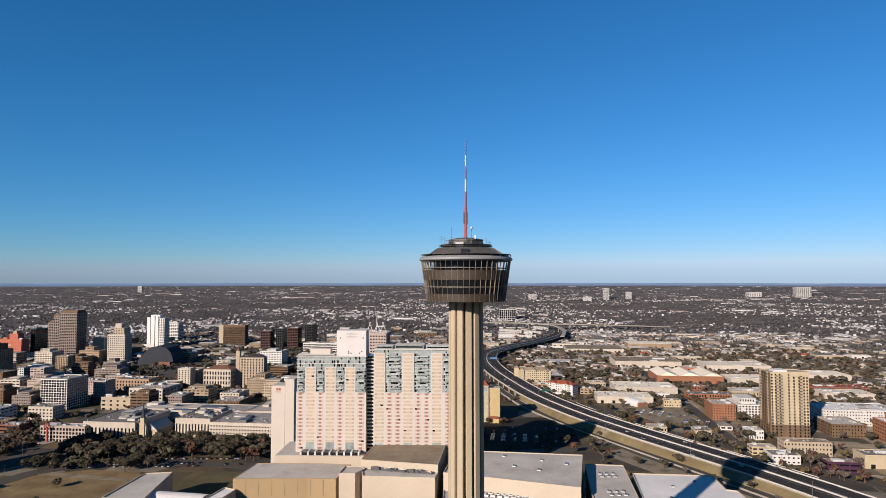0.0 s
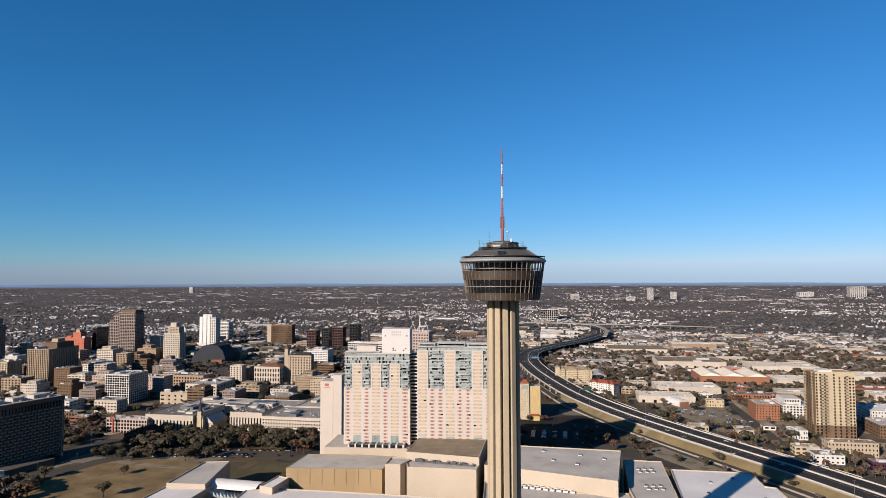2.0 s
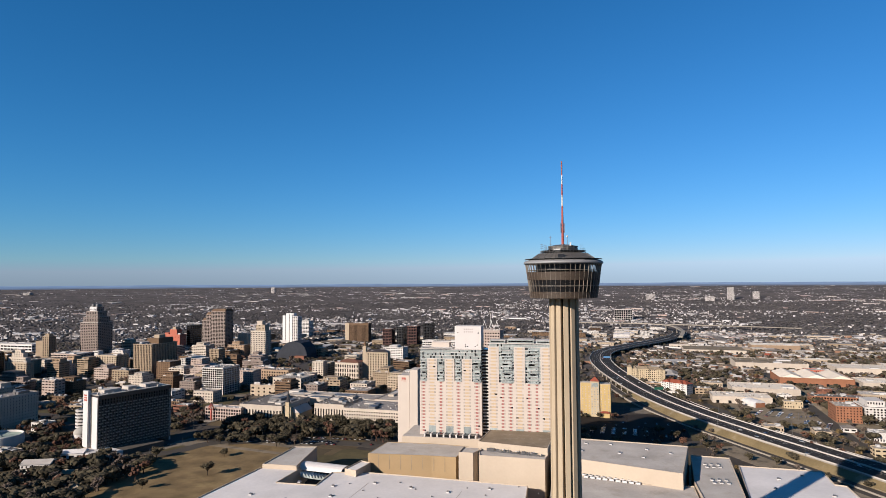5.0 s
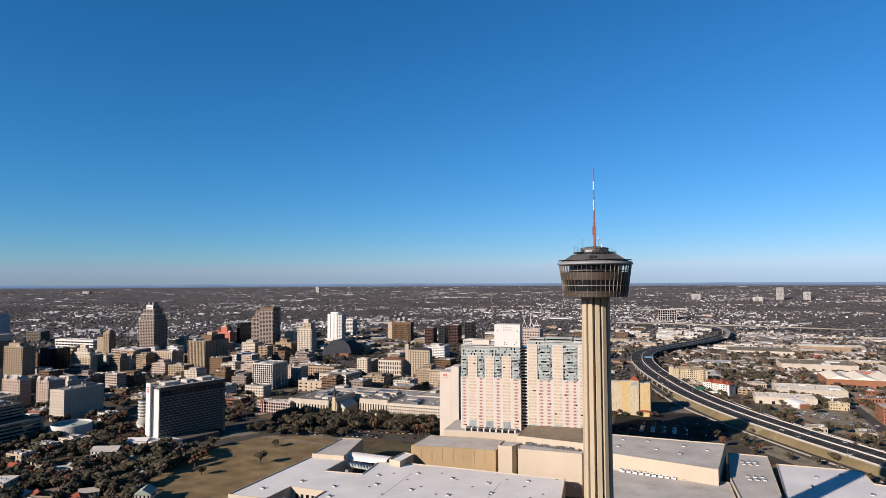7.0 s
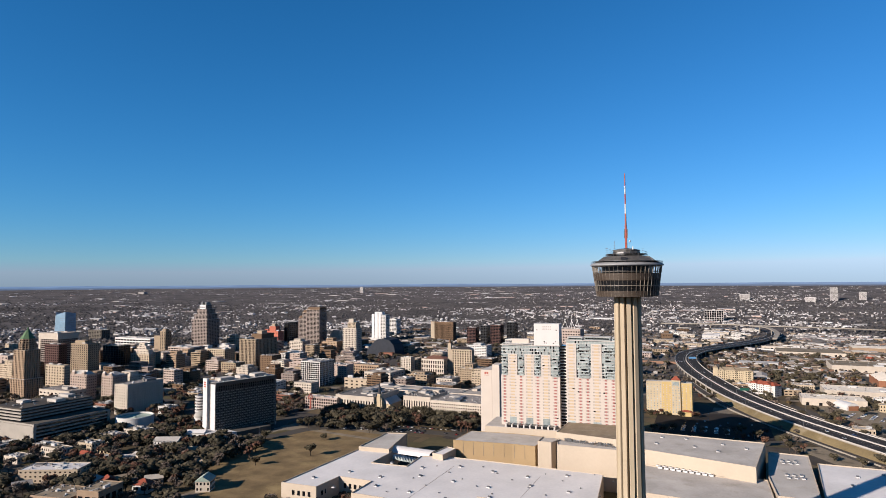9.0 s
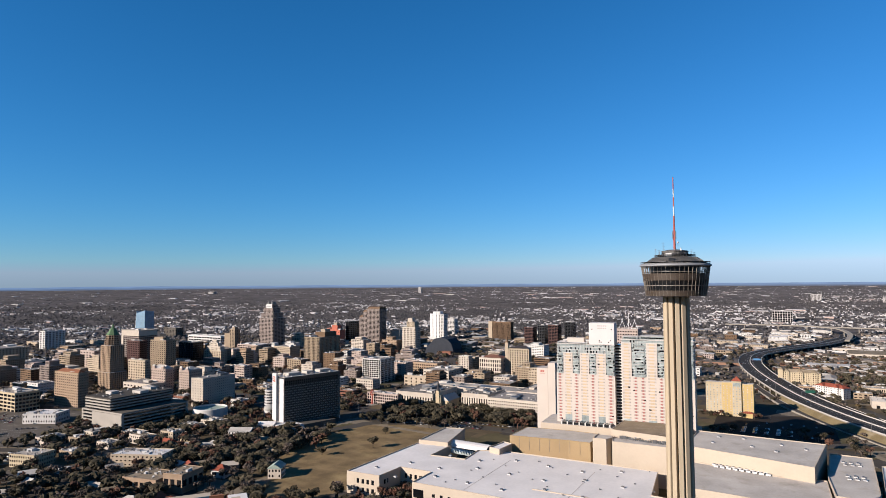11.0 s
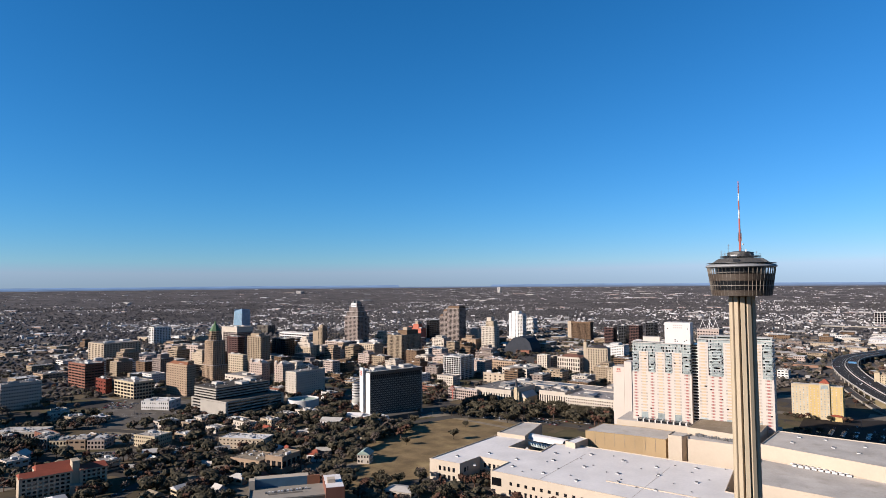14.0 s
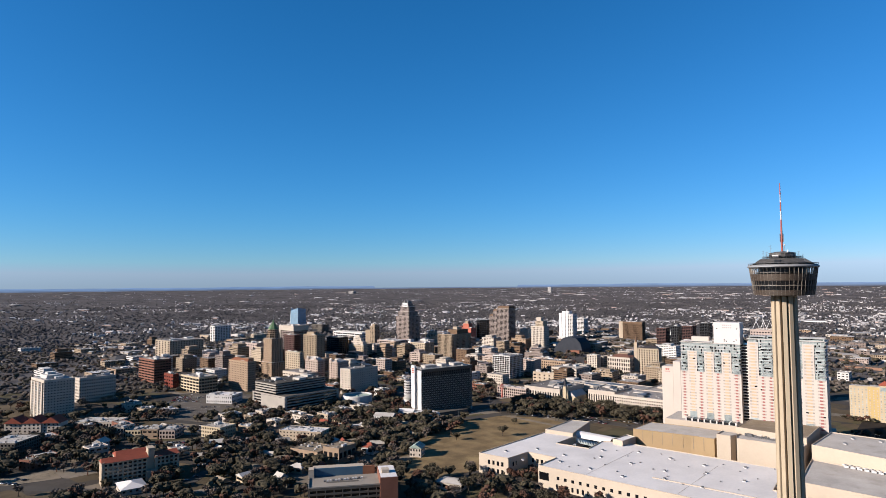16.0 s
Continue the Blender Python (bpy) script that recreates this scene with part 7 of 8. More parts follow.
def cottages(n, xs, ys, seed, ok):
    rng = random.Random(seed)
    made = tries = 0
    while made < n and tries < n * 30:
        tries += 1
        x, y = rng.uniform(*xs), rng.uniform(*ys)
        if not ok(x, y) or taken(x, y, 8):
            continue
        low("cottage", x, y, rng.uniform(9, 15), rng.uniform(8, 12), rng.uniform(3.5, 6), rng.choice((CREAM, SAND, SAND, PALE_PINK, YELLOW)), "small old house with a pitched roof among trees",
            rng.choice((ROOF_GREY, ROOF_GREY, TILE_RED, ROOF_BROWN, ROOF_BROWN, ROOF_MIX)), rng.choice((-7, 10, 38, 55)), 1, 0, rng.uniform(2.4, 4))
        made += 1


cottages(40, (-690, -380), (-60, 270), 21, lambda x, y: True)
cottages(70, (380, 1000), (330, 1250), 22, lambda x, y: x > 480 or y > 900)

def joined(name, verts, faces, material, label, category):
    me = bpy.data.meshes.new(name)
    nv, nf, k = len(verts), len(faces), faces.shape[1]
    me.vertices.add(nv), me.loops.add(nf * k), me.polygons.add(nf)
    me.vertices.foreach_set("co", verts.astype(np.float32).ravel())
    me.loops.foreach_set("vertex_index", faces.astype(np.int32).ravel())
    me.polygons.foreach_set("loop_start", np.arange(0, nf * k, k, dtype=np.int32))
    me.materials.append(material)
    me.update(calc_edges=True)
    me.shade_flat()
    return tagged(new(name, me), label, category, "", "stuff")


# ---- trees ----
ball = bmesh.new()
bmesh.ops.create_icosphere(ball, subdivisions=1, radius=1.0)
BALL_V, BALL_F = [tuple(v.co) for v in ball.verts], [tuple(v.index for v in f.verts) for f in ball.faces]
ball.free()


def tree_kind(seed, leaf, height, spread_, lobes, tufts, size, thin=1.0, clump=0.8, limbs=99):
    rng = random.Random(seed)
    ob = thing("tree", "", "tree", 0, 0, -50)
    bm = bmesh.new()
    prev = None
    th = height * 0.34
    for k in range(4):
        z = th * k / 3
        r = 0.045 * height * (1 - 0.14 * k)
        ring = [bm.verts.new((r * math.cos(a * math.pi / 3) + 0.02 * k, r * math.sin(a * math.pi / 3), z)) for a in range(6)]
        if prev:
            for j in range(6):
                bm.faces.new((prev[j - 1], prev[j], ring[j], ring[j - 1]))
        prev = ring
    centres = []
    for k in range(lobes):
        a = 2 * math.pi * (k + rng.uniform(-0.3, 0.3)) / lobes * 1.7
        q = rng.uniform(0.2, 0.75) * spread_
        centres.append(Vector((q * math.cos(a), q * math.sin(a), height * rng.uniform(0.5, 0.83))))
    for c in centres[:limbs]:
        a = Vector((0, 0, th * 0.9))
        u = (c - a).normalized()
        s = u.orthogonal().normalized()
        t = u.cross(s)
        r = 0.016 * height
        q = [bm.verts.new(a + s * r * math.cos(x) + t * r * math.sin(x)) for x in (0, 2.1, 4.2)] + [bm.verts.new(c + (s * math.cos(x) + t * math.sin(x)) * r * 0.4) for x in (0, 2.1, 4.2)]
        for i in range(3):
            bm.faces.new((q[(i - 1) % 3], q[i], q[i + 3], q[(i - 1) % 3 + 3]))
    bmesh.ops.recalc_face_normals(bm, faces=bm.faces)
    part("trunk", bm, BARK, ob)
    verts, faces = [], []
    for c in centres:
        rad = spread_ * rng.uniform(0.36, 0.52)
        if clump:
            b = len(verts)
            for p in BALL_V:
                verts.append(c + Vector((p[0], p[1], p[2] * 0.72)) * rad * clump * rng.uniform(0.7, 1.15))
            faces.extend(tuple(b + i for i in f) + (b + f[0],) for f in BALL_F)
        for _ in range(tufts):
            v = Vector((rng.gauss(0, 1), rng.gauss(0, 1), rng.gauss(0, 0.75)))
            v = v.normalized() * rad * rng.uniform(0.55, 1.05)
            v.z *= 0.75
            p = c + v
            u = Vector((rng.gauss(0, 1), rng.gauss(0, 1), rng.gauss(0, 0.6))).normalized()
            s = u.orthogonal().normalized()
            t = u.cross(s)
            w = size * rng.uniform(0.6, 1.3)
            b = len(verts)
            verts += [p + s * w, p + t * w * thin, p - s * w * 0.8 + u * w * 0.3, p - t * w * 0.9 * thin]
            faces.append((b, b + 1, b + 2, b + 3))
    me = bpy.data.meshes.new("crown")
    me.from_pydata([tuple(v) for v in verts], [], [f[:3] if f[0] == f[-1] else f for f in faces])
    me.materials.append(leaf)
    part("crown", me, leaf, ob)
    return ob


TREES = {
    "oak": ([tree_kind(31 + k, LEAF_OAK, 10 + k, 6.2 + 0.4 * k, 12, 95, 0.5, 1.0, 0.72) for k in range(3)], "broad evergreen live oak with dark green crown", [tree_kind(131 + k, LEAF_OAK, 9.5 + k, 6.6 + 0.5 * k, 8, 7, 1.2, 1.0, 1.0, 3) for k in range(3)]),
    "bare": ([tree_kind(41 + k, LEAF_BARE, 11 + k, 5.0, 9, 55, 0.75, 0.22, 0.45) for k in range(2)], "bare winter tree with grey-brown twigs", [tree_kind(141 + k, LEAF_BARE, 10 + k, 4.8, 8, 10, 1.4, 0.36, 0.7, 3) for k in range(2)]),
    "rust": ([tree_kind(51 + k, LEAF_RUST, 11 + 2 * k, 4.8, 9, 52, 0.6) for k in range(2)], "tree with rust-red autumn leaves", [tree_kind(151 + k, LEAF_RUST, 10 + 2 * k, 4.6, 7, 7, 1.1, 1.0, 0.95, 3) for k in range(2)]),
    "yellow": ([tree_kind(61, LEAF_YELLOW, 9, 4.2, 8, 50, 0.55)], "tree with yellow-brown autumn leaves", [tree_kind(161, LEAF_YELLOW, 9, 4.2, 7, 7, 1.0, 1.0, 0.95, 3)]),
}


PLANTED = []   # kind, prototype, place, turn, size


def plant(kind, x, y, rng, scale=1.0, thing_=True):
    """A tree of its own, or, past the first few hundred, one of a joined stand."""
    protos, label, lite = TREES[kind]
    src = rng.randrange(len(lite if not thing_ else protos))
    turn, size = rng.uniform(0, 360), scale * rng.uniform(0.8, 1.2)
    if thing_:
        ob = copy_thing(protos[src], pose(x, y, 0, 0, 0, turn) @ Matrix.Scale(size, 4))
        tagged(ob, label, "tree", "street and park trees")
    else:
        PLANTED.append((kind, src, x, y, turn, size))


def grove(n, xs, ys, seed, mix, scale=1.0, ok=lambda x, y: True, gap=3.0, single=0):
    rng = random.Random(seed)
    made = tries = 0
    while made < n and tries < n * 25:
        tries += 1
        x, y = rng.uniform(*xs), rng.uniform(*ys)
        if not ok(x, y) or taken(x, y, gap):
            continue
        plant(rng.choice(mix), x, y, rng, scale, made < single)
        made += 1


FOOT.extend([(-735, 20, 30), (-700, 50, 30), (-655, 0, 22), (-640, 30, 22), (-570, -60, 14), (-500, -125, 16), (-460, -75, 14), (-430, -50, 14)])
OAKS = ("oak", "oak", "oak", "rust", "bare")
MIXED = ("oak", "oak", "bare", "bare", "bare", "oak", "rust", "bare", "oak", "yellow")
grove(110, (-400, -185), (378, 446), 71, ("oak", "oak", "oak", "oak", "rust"), 1.15, single=60)
grove(640, (-760, -340), (-170, 275), 72, ("oak", "oak", "oak", "bare", "rust", "bare"), 1.05, single=70, gap=0.5)
grove(120, (-660, -460), (200, 440), 73, ("oak", "rust", "rust", "bare", "oak"), single=20)
grove(46, (-345, -205), (10, 98), 74, ("oak", "oak", "bare", "rust"), 1.1, single=30)
grove(220, (-1000, -640), (-160, 140), 75, MIXED, gap=1)
grove(70, (-1000, -700), (200, 460), 76, MIXED)
grove(380, (-1000, -150), (440, 1050), 77, OAKS, single=10, gap=1.0)
grove(70, (140, 330), (60, 600), 87, MIXED, 0.75, gap=-8, single=10)
grove(24, (10, 150), (398, 470), 78, ("oak", "bare", "rust"), 0.8, gap=-20, single=10)
grove(18, (0, 70), (535, 552), 79, ("oak", "rust"), 0.55, gap=-60, single=10)
grove(480, (215, 720), (300, 960), 80, MIXED, 0.9, single=30, gap=0.2)
grove(900, (60, 900), (650, 1350), 81, MIXED, 0.78, gap=0.2)
grove(160, (-760, -490), (330, 600), 89, ("oak", "bare", "rust", "oak"), 0.9, gap=0.3)
grove(60, (-480, -440), (395, 480), 84, ("oak", "rust", "bare"), 0.95, gap=1, single=10)
grove(190, (-1500, -900), (100, 1100), 85, MIXED, 0.9, gap=1.0)
grove(200, (-700, 100), (1000, 1400), 86, MIXED, 0.9, gap=1.0)
grove(16, (-231, -206), (98, 127), 90, ("oak", "bare", "rust"), 0.85, gap=-60, single=8)
grove(34, (-240, -90), (52, 84), 88, ("oak", "bare", "rust"), 0.9, gap=-30, single=20)
grove(60, (-490, -385), (60, 290), 83, OAKS, 1.0, gap=0.5, single=10)
for x, y, s in ((-352, 195, 0.95), (-318, 240, 1.0), (-335, 300, 0.8), (-392, 190, 0.7), (-405, 250, 0.8), (-400, 285, 0.9), (-300, 345, 0.8), (-365, 345, 0.8)):
    plant("oak", x, y, random.Random(round(x)), s)
grove(26, (-412, -270), (348, 372), 82, ("oak", "oak", "bare"), 0.9, gap=-8, single=12)


def stand():
    """The trees that are too many to count, joined by kind."""
    for kind, (_, label, protos) in TREES.items():
        for what in ("trunk", "crown"):
            vs, fs, n = [], [], 0
            for i, src in enumerate(protos):
                me = next(o.data for o in src.children if o.name.startswith(what))
                base = np.array([v.co[:] for v in me.vertices])
                quads = np.array([[*p.vertices] if len(p.vertices) == 4 else [*p.vertices, p.vertices[0]] for p in me.polygons])
                for k, j, x, y, turn, size in PLANTED:
                    if k == kind and j == i:
                        c, sn = math.cos(radians(turn)) * size, math.sin(radians(turn)) * size
                        vs.append(base @ np.array([[c, sn, 0], [-sn, c, 0], [0, 0, size]]) + (x, y, 0))
                        fs.append(quads + n)
                        n += len(base)
            if vs:
                joined("tree_stand", np.concatenate(vs), np.concatenate(fs), protos[0].children[0].data.materials[0] if what == "trunk" else next(o for o in protos[0].children if o.name.startswith("crown")).data.materials[0], "stand of trees, " + label, "trees")


stand()
for protos, _, lite in TREES.values():
    for ob in (*protos, *lite):
        for o in ob.children:
            bpy.data.objects.remove(o)
        bpy.data.objects.remove(ob)

# ---- cars ----
CAR_PAINT = surf("car_paint", (0.72, 0.72, 0.71), 0.3, 0.1, vary=0.04, other=((0.05, 0.05, 0.055), (0.35, 0.36, 0.37), (0.70, 0.70, 0.68), (0.14, 0.14, 0.15), (0.30, 0.03, 0.03), (0.06, 0.10, 0.22), (0.75, 0.74, 0.72)))


def build_car():
    ob = thing("car", "parked or passing saloon car", "car", 0, 0, -50)
    bm = bmesh.new()
    prof = [(-2.25, 0.35), (2.2, 0.35), (2.3, 0.6), (2.15, 0.85), (1.1, 0.98), (-1.9, 1.0), (-2.3, 0.9)]
    a, b = [bm.verts.new((x, -0.9, z)) for x, z in prof], [bm.verts.new((x, 0.9, z)) for x, z in prof]
    bm.faces.new(a), bm.faces.new(b[::-1])
    for i in range(len(prof)):
        bm.faces.new((a[i], a[i - 1], b[i - 1], b[i]))
    bmesh.ops.recalc_face_normals(bm, faces=bm.faces)
    part("body", bm, CAR_PAINT, ob)
    bm = bmesh.new()
    lo = [bm.verts.new(p) for p in ((-1.75, -0.84, 0.98), (1.1, -0.84, 0.98), (1.1, 0.84, 0.98), (-1.75, 0.84, 0.98))]
    hi = [bm.verts.new(p) for p in ((-1.2, -0.68, 1.42), (0.35, -0.68, 1.42), (0.35, 0.68, 1.42), (-1.2, 0.68, 1.42))]
    for i in range(4):
        bm.faces.new((lo[i - 1], lo[i], hi[i], hi[i - 1]))
    bm.faces.new(hi)
    part("window", bm, GLASS, ob)
    wheel = mesh_of("wheel", lathe(bmesh.new(), [(0.32, -0.11), (0.32, 0.11)], 10), BLACK)
    for x in (-1.4, 1.4):
        for y in (-0.82, 0.82):
            part("wheel", wheel, BLACK, ob).matrix_basis = pose(x, y, 0.33, 90, 0, 0)
    return ob


CAR = build_car()
rng = random.Random(91)
for side in (-1, 1):
    for lane in (6.5, 10.3, 14.1, 17.8):
        s = rng.uniform(60, 160)
        while s < 1250:
            x, y, z, h = at_line(HIGHWAY, s, side * lane)
            tagged(copy_thing(CAR, pose(x, y, z + 0.02, 0, 0, h + (0 if side > 0 else 180))), "saloon car driving on the highway", "car", "cars on the highway")
            s += rng.uniform(150, 420)
def park(n, x, y, dx, dy, h, rng, z=0.17):
    for k in range(n):
        if rng.random() < 0.28:
            tagged(copy_thing(CAR, pose(x + dx * k, y + dy * k, z, 0, 0, h + rng.choice((0, 180)))), "saloon car parked in a marked row", "car", "parked cars")
for k in range(5):
    park(14, -870 + 22 * k, 210 - 17 * k, 4.4, 3.6, 130, rng)
park(34, -372, 362, 5.2, 0.4, 95, rng)
park(30, -330, 372, 4.6, -0.2, 95, rng)
for k in range(5):
    park(12, 40 + 4 * k, 440 + 20 * k, 6.5, -0.8, 83, rng, 0.12)
for k in range(4):
    park(9, 285 + 2 * k, 500 + 26 * k, 3.2, 1.4, 60, rng, 0.12)
park(12, -430, 205, 2.0, 6.0, 20, rng)
park(16, -520, 120, 3.0, -12, 70, rng)


def many_cars():
    """Rows of cars in the lots that lie too far off to count."""
    g = random.Random(95)
    cells = {}
    body, glass = [o.data for o in CAR.children if o.name.startswith(("body", "window"))]
    for cx, cy, deg, rows_, n in ((268, 600, 63, 4, 14), (300, 545, 63, 3, 12), (330, 690, 80, 3, 12), (445, 640, 83, 4, 16), (540, 900, 83, 3, 16), (330, 960, 83, 4, 14), (-690, 60, 32, 3, 10), (-600, 14, 30, 3, 12),
                                  (-846, 190, 40, 5, 16), (-540, 520, 83, 3, 14), (-620, 780, 83, 4, 14), (-300, 640, 83, 3, 16), (60, 470, 83, 6, 12), (620, 620, 83, 4, 18), (90, 760, 83, 3, 8), (-700, 560, 83, 3, 12), (-300, 366, 2, 1, 46), (-245, 392, 0, 1, 30), (-425, 330, 62, 1, 14), (-560, 44, 30, 2, 14), (-600, -140, 20, 2, 8), (-655, 78, 10, 3, 14), (-470, 168, 30, 1, 10), (-500, 10, 70, 1, 26), (-480, -80, 20, 1, 20)):
        for r in range(rows_):
            for k in range(n):
                if g.random() < 0.55:
                    u, v = (k - n / 2) * 2.8, (r - rows_ / 2) * 12 + (5 if k % 2 else 0) * 0
                    c, s = math.cos(radians(deg)), math.sin(radians(deg))
                    cells.setdefault("all", []).append((cx + u * c - v * s, cy + u * s + v * c, deg + 90 + g.choice((0, 180))))
    for me, mat in ((body, CAR_ROWS), (glass, GLASS)):
        base = np.array([v.co[:] for v in me.vertices])
        tri = np.array([[p.vertices[0], p.vertices[i], p.vertices[i + 1]] for p in me.polygons for i in range(1, len(p.vertices) - 1)])
        vs, fs = [], []
        for i, (x, y, h) in enumerate(cells["all"]):
            c, s = math.cos(radians(h)), math.sin(radians(h))
            vs.append(base @ np.array([[c, s, 0], [-s, c, 0], [0, 0, 1]]) + (x, y, 0.15))
            fs.append(tri + i * len(base))
        joined("parked_cars", np.concatenate(vs), np.concatenate(fs), mat, "rows of parked cars in far lots", "cars")


CAR_ROWS = surf("car_row_paint", (0.72, 0.72, 0.71), 0.3, 0.1, vary=0.04, island=0.05, other=((0.05, 0.05, 0.055), (0.35, 0.36, 0.37), (0.70, 0.70, 0.68), (0.14, 0.14, 0.15), (0.30, 0.03, 0.03), (0.75, 0.74, 0.72)))
many_cars()
for o in list(CAR.children_recursive):
    bpy.data.objects.remove(o)
bpy.data.objects.remove(CAR)

def stall_lines(cx, cy, deg, rows_, n, bm):
    """Painted bays of a car park."""
    c, s = math.cos(radians(deg)), math.sin(radians(deg))
    for r in range(rows_):
        for k in range(n):
            u, v = (k - n / 2) * 2.8 + 1.4, (r - rows_ / 2) * 12
            q = [(u - 0.08, v - 2.6), (u + 0.08, v - 2.6), (u + 0.08, v + 2.6), (u - 0.08, v + 2.6)]
            bm.faces.new([bm.verts.new((cx + x * c - y * s, cy + x * s + y * c, 0.2)) for x, y in q])


bm = bmesh.new()
for cx, cy, deg, rows_, n in ((268, 600, 63, 4, 14), (300, 545, 63, 3, 12), (445, 640, 83, 4, 16), (-690, 60, 32, 3, 10), (-600, 14, 30, 3, 12), (-846, 190, 40, 5, 16), (60, 470, 83, 6, 12), (-760, 150, 40, 4, 18)):
    stall_lines(cx, cy, deg, rows_, n, bm)
solid("parking_bay_lines", bm, PAINT, "painted white bay lines on the car parks", "lines", "stuff")

# ---- lamp masts and highway signs ----
def build_mast(h):
    ob = thing("lamp_mast", "", "lamp", 0, 0, -80)
    part("pole", lathe(bmesh.new(), [(0.22, 0), (0.12, h)], 6), STEEL, ob)
    part("head", a_box(-1.6, -0.25, h - 0.1, 1.6, 0.25, h + 0.2), STEEL, ob)
    return ob


MAST, TALL = build_mast(13), build_mast(34)
for s, u in [(60 + 62 * k, 22.4 if k % 2 else -22.4) for k in range(18)]:
    x, y, z, h = at_line(HIGHWAY, s, u)
    tagged(copy_thing(MAST, pose(x, y, z - 1, 0, 0, h + 90)), "grey steel lamp mast beside the highway", "lamp", "highway lamps")
for x, y in ((240, 1290), (330, 1500), (480, 1640), (660, 1700), (860, 1720), (1100, 1700), (420, 1180), (90, 1480), (150, 1700)):
    tagged(copy_thing(TALL, pose(x, y, 0)), "tall grey lamp mast over the plain", "lamp", "tall lamp masts")
for x, y in ((-370, 370), (-330, 374), (-290, 376), (-250, 374), (-400, 330), (-418, 300), (-430, 400), (-455, 360), (120, 440), (60, 440), (80, 520), (290, 560), (300, 510), (-620, 60), (-660, 90), (-760, 150), (-800, 180), (-840, 210), (-470, -80), (-520, -110)):
    tagged(copy_thing(MAST, pose(x, y, 0, 0, 0, x) @ Matrix.Scale(0.75, 4)), "grey steel street lamp", "lamp", "street lamps")
for src in (MAST, TALL):
    for o in list(src.children):
        bpy.data.objects.remove(o)
    bpy.data.objects.remove(src)
SIGN_GREEN, SIGN_BLUE = surf("green_sign", (0.02, 0.14, 0.09), 0.5, vary=0.1), surf("blue_sign", (0.10, 0.28, 0.52), 0.5, vary=0.1)
for s, m, lab in ((640, SIGN_GREEN, "highway gantry with a green sign board"), (1010, SIGN_BLUE, "highway gantry with a blue sign board")):
    x, y, z, h = at_line(HIGHWAY, s, 11)
    ob = thing("sign_gantry", lab, "sign", x, y, z, h + 90)
    part("beam", a_box(-11, -0.3, 7.0, 11, 0.3, 7.7), STEEL, ob)
    for u in (-11, 10.6):
        part("post", a_box(u, -0.25, -1.5, u + 0.5, 0.25, 7.4), STEEL, ob)
    part("sign_board", a_box(-7, 0.32, 6.0, 6, 0.45, 9.6), m, ob)

# ---- far towers and the overpass ----
def far_tower(x, y, w, h, wall, label, floors=10, band=0.45, pier=0.4):
    ob = block("far_tower", x, y, w, w * 0.5, h, floors, 8, 4, wall, band, pier, label, units=1)
    ob.location.z = rise(x, y) - 1.0


far_tower(840, 3075, 31, 62, FAR_TOWER, "far pale apartment tower on the plain", 16)
far_tower(962, 3083, 29, 38, FAR_TOWER, "far pale tower on the plain", 9)
far_tower(459, 3160, 46, 28, FAR_TOWER, "far white office block on the plain", 6)
far_tower(1770, 2928, 73, 52, FAR_TOWER, "far wide cream hotel on the plain", 12)
far_tower(1579, 3033, 70, 24, FAR_TOWER, "far brick hospital on the plain", 6)
far_tower(225, 2320, 68, 44, FAR_TOWER, "far dark glass office block with a pale grid", 5, 0.16, 0.22)
far_tower(728, 3040, 42, 22, FAR_TOWER, "far white clinic on the plain", 5)
far_tower(-2782, 2614, 46, 13, FAR_TOWER, "far pale hospital on the plain", 6)
far_tower(-1695, 3281, 23, 34, FAR_TOWER, "far slender pale tower", 9)
far_tower(-1661, 1225, 60, 30, GREY_CONC, "far grey office block", 7)
solid("overpass", ribbon(bmesh.new(), smooth_line([(60, 2085, 24), (169, 2060, 25), (269, 2025, 26), (332, 1990, 26), (375, 1915, 25), (378, 1760, 20), (350, 1640, 12)]), -6, 6, -2.2, 0.8), CONCRETE, "pale curving concrete overpass ramp", "overpass")
solid("overpass_wing", ribbon(bmesh.new(), smooth_line([(330, 1995, 26), (480, 1980, 24), (640, 1985, 20), (800, 2000, 14)]), -6, 6, -2.2, 0.8), CONCRETE, "pale concrete overpass crossing the plain", "overpass")
post_me = mesh_of("column", a_box(-1.2, -1.2, 0, 1.2, 1.2, 24), CONCRETE)
for x, y in ((120, 2072), (220, 2043), (300, 2008), (360, 1950), (379, 1860), (440, 1984), (540, 1980), (640, 1985)):
    tagged(part("overpass_column", post_me, CONCRETE, None), "pale concrete column under the overpass", "column", "overpass columns").location = (x, y, -1)
solid("east_freeway", ribbon(bmesh.new(), smooth_line([(700, 2060, 8), (954, 2094, 14), (1114, 1990, 10), (1339, 2032, 14), (1600, 2051, 22), (2000, 2000, 45)]), -12, 12, -8, 1.0), CONCRETE, "pale concrete freeway across the plain", "freeway")

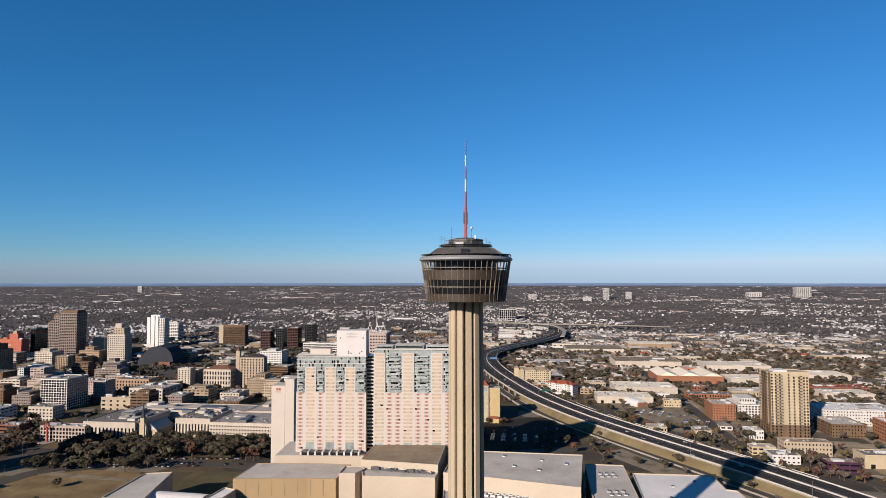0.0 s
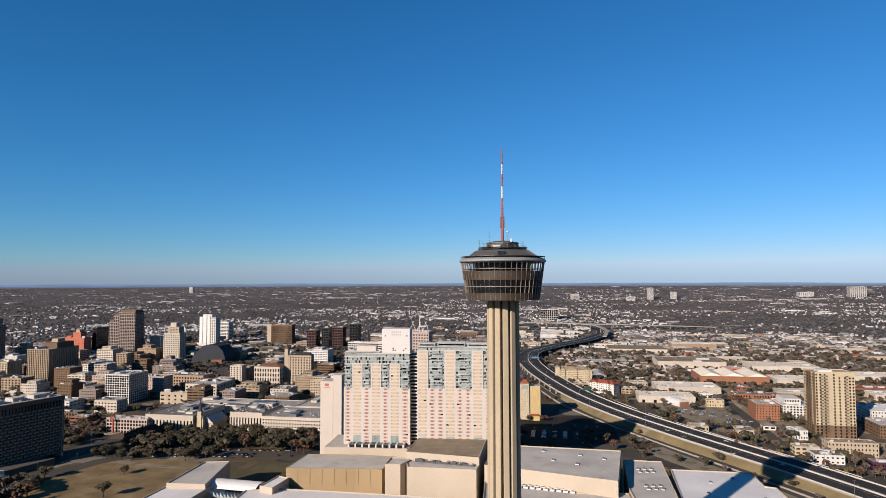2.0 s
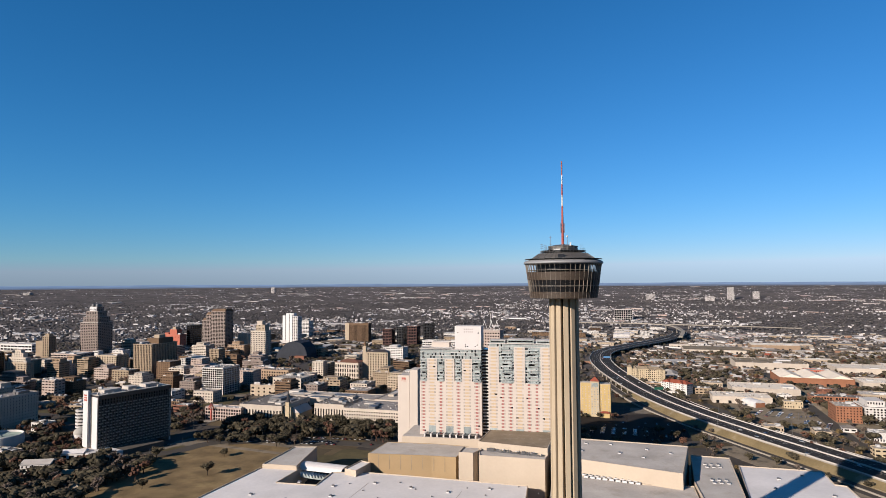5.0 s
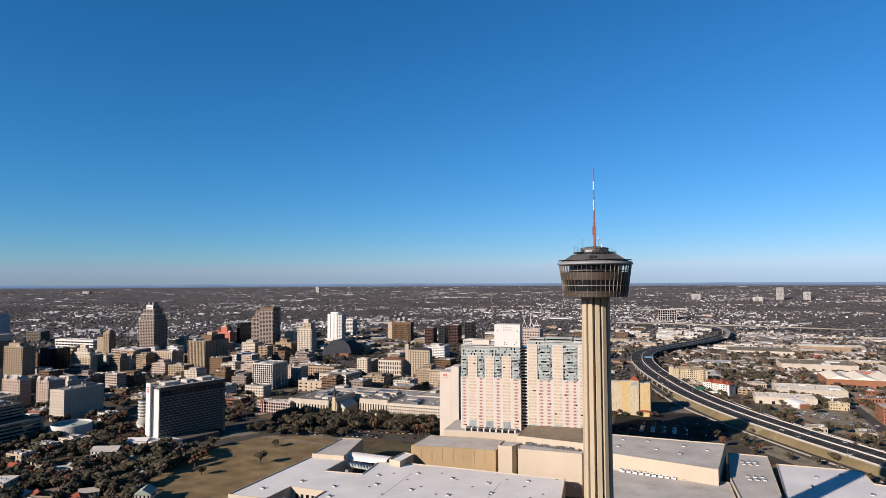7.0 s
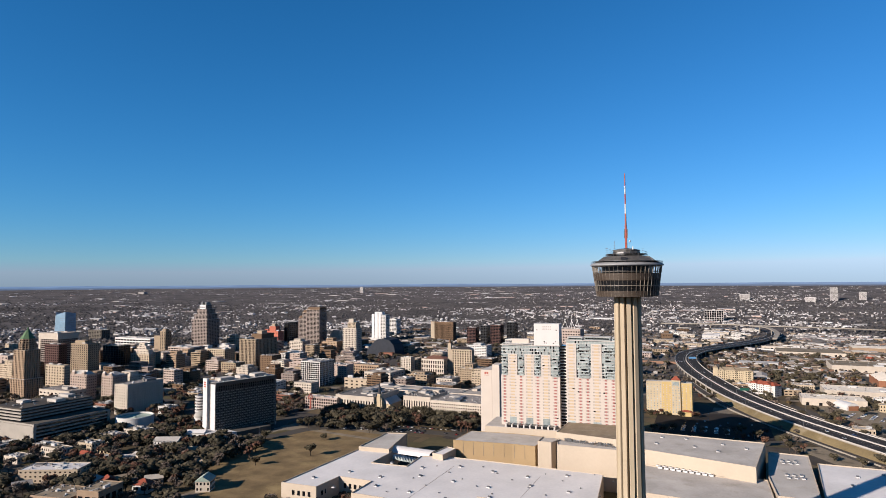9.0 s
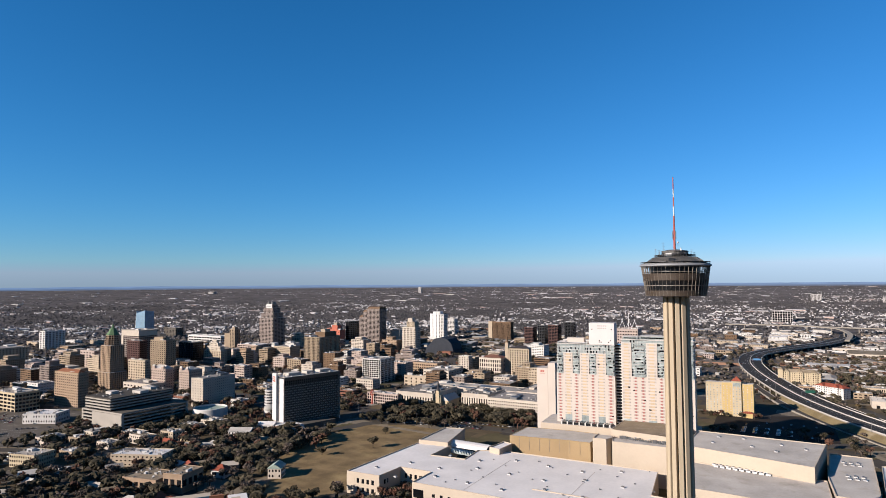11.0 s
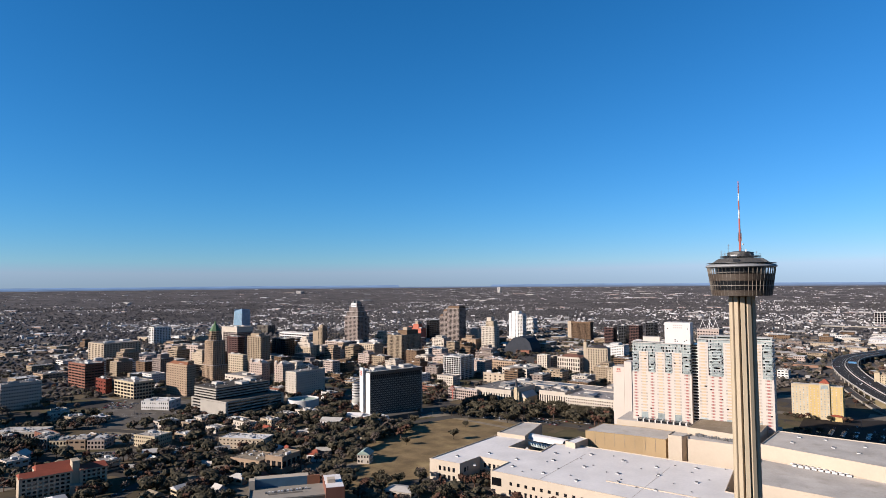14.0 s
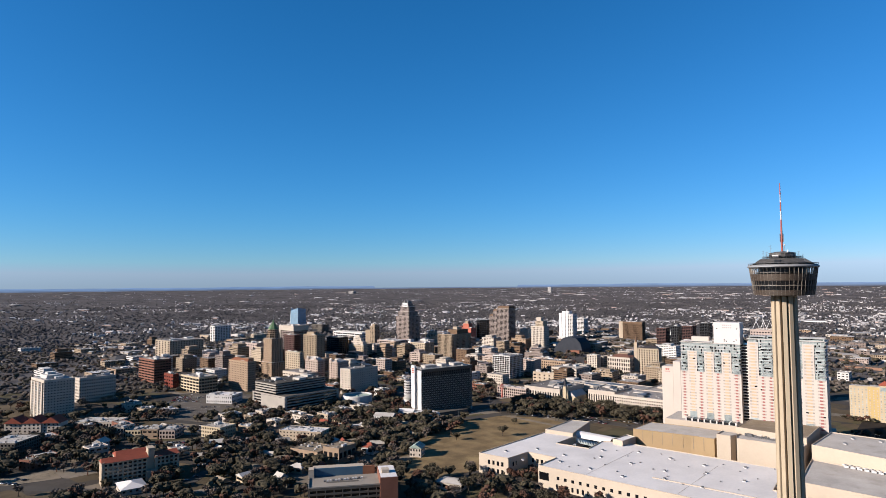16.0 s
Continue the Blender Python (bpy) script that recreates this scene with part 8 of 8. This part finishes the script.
# ---- far houses and woods ----
def scatter(n, r0, r1, a0, a1, seed, clear=6.0, patch=0.0):
    """Places in a sector of the plain: x, y, ground height, and how far the land's rise makes them look."""
    g = np.random.default_rng(seed)
    r = np.sqrt(g.uniform(r0 ** 2, r1 ** 2, n))
    a = np.radians(g.uniform(a0, a1, n))
    x, y = r * np.sin(a), -300 + r * np.cos(a)
    foot = np.array(FOOT)
    away = np.exp(2.25 * np.clip((r - FAR0) / (FAR1 - FAR0), 0, 1) ** 2)
    u, v = x * away, y * away
    thin = np.sin(u / 410 + 1.7 * np.sin(v / 520)) * np.sin(v / 360 + 1.3 * np.sin(u / 470)) + 0.6 * np.sin(u / 127 + v / 190) * np.sin(v / 150 - u / 260)
    keep = g.random(n) < (0.62 + 0.36 * thin if patch > 0 else np.clip(0.30 - 0.75 * thin - 0.22 * np.clip(-x / r - 0.35, 0, 0.5) / 0.3, 0.03, 0.95) if patch < 0 else 0.6)
    for fx, fy, fr in foot:
        keep &= (x - fx) ** 2 + (y - fy) ** 2 > (fr + clear) ** 2
    x, y, r = x[keep], y[keep], r[keep]
    q = np.clip((r - FAR0) / (FAR1 - FAR0), 0, 1)
    far = r * np.exp(2.25 * q ** 2)
    z = np.where(r > FAR0, 174.6 * (1 - r / far), 0)
    return x, y, z, r / far, g


def woods(name, n, r0, r1, a0, a1, seed, size, sub, label, clear=4.0, material=None):
    x, y, z, f, g = scatter(n, r0, r1, a0, a1, seed, clear, 1.0)
    bm = bmesh.new()
    bmesh.ops.create_icosphere(bm, subdivisions=sub, radius=1.0)
    base = np.array([v.co[:] for v in bm.verts])
    tri = np.array([[v.index for v in p.verts] for p in bm.faces])
    bm.free()
    m, k = len(x), len(base)
    s = size * g.uniform(0.5, 1.25, (m, 1)) * np.maximum(f, 0.16)[:, None]
    v = base[None] * g.uniform(0.62, 1.2, (m, k, 1)) * s[:, :, None] * np.array([1, 1, 0.6])
    v += np.stack([x, y, z + s[:, 0] * 0.62], 1)[:, None]
    return joined(name, v.reshape(-1, 3), (tri[None] + (np.arange(m) * k)[:, None, None]).reshape(-1, 3), material or WOODS, label, "trees")


def houses(n, r0, r1, a0, a1, seed, size, label, wall=HOUSE_WALL, roof_mat=HOUSE_ROOF):
    x, y, z, f, g = scatter(n, r0, r1, a0, a1, seed, 9.0, -1.0)
    m = len(x)
    t = np.radians(g.choice([-7.0, 83.0, 20.0, -30.0], m))
    f = np.maximum(f, 0.22)
    w, d, h, up = size * g.uniform(0.7, 1.6, m) * f, size * g.uniform(0.5, 0.9, m) * f, g.uniform(3, 5.5, m) * f, g.uniform(0.2, 3, m) * f
    w *= np.where(g.random(m) < 0.14, 2.6, 1.0)
    cu, cv = np.array([-1, 1, 1, -1]) / 2, np.array([-1, -1, 1, 1]) / 2
    def put(u, v, zz):
        return np.stack([x[:, None] + u * np.cos(t)[:, None] - v * np.sin(t)[:, None], y[:, None] + u * np.sin(t)[:, None] + v * np.cos(t)[:, None], z[:, None] + zz], 2)
    lo, hi = put(w[:, None] * cu, d[:, None] * cv, -2 + 0 * cu), put(w[:, None] * cu, d[:, None] * cv, h[:, None] + 0 * cu)
    walls = np.concatenate([lo, hi], 1)
    wf = np.array([[0, 1, 5, 4], [1, 2, 6, 5], [2, 3, 7, 6], [3, 0, 4, 7]])
    joined("house_walls", walls.reshape(-1, 3), (wf[None] + (np.arange(m) * 8)[:, None, None]).reshape(-1, 4), wall, label, "houses")
    k = 1.08
    eave = put(k * w[:, None] * cu, k * d[:, None] * cv, h[:, None] + 0 * cu)
    ridge = put(w[:, None] * np.array([-0.46, 0.46]), 0 * w[:, None] * np.ones(2), (h + up)[:, None] * np.ones(2))
    roof = np.concatenate([eave, ridge], 1)
    rf = np.array([[0, 1, 5, 4], [2, 3, 4, 5], [1, 2, 5, 5], [3, 0, 4, 4]])
    rt = np.array([[0, 1, 5], [0, 5, 4], [2, 3, 4], [2, 4, 5], [1, 2, 5], [3, 0, 4]])
    joined("house_roofs", roof.reshape(-1, 3), (rt[None] + (np.arange(m) * 6)[:, None, None]).reshape(-1, 3), roof_mat, label, "houses")


houses(8200, 1050, 2300, -74, 52, 101, 11, "small houses and sheds with pale and dark roofs")
houses(700, 1100, 2300, -74, 52, 106, 32, "flat pale commercial sheds among the houses")
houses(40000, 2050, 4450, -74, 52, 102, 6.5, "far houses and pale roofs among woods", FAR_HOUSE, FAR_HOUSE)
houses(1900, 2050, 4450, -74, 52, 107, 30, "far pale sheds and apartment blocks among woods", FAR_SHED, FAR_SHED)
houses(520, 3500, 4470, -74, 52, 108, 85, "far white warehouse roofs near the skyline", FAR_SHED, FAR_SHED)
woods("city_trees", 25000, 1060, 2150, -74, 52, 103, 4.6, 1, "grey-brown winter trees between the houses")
woods("far_woods", 44000, 1900, 3400, -74, 52, 104, 5.0, 1, "far winter woods covering the plain", 2.0, HAZED_WOODS)
woods("skyline_woods", 24000, 3200, 4460, -74, 52, 105, 6.0, 1, "far woods towards the skyline", 2.0, HAZED_WOODS)
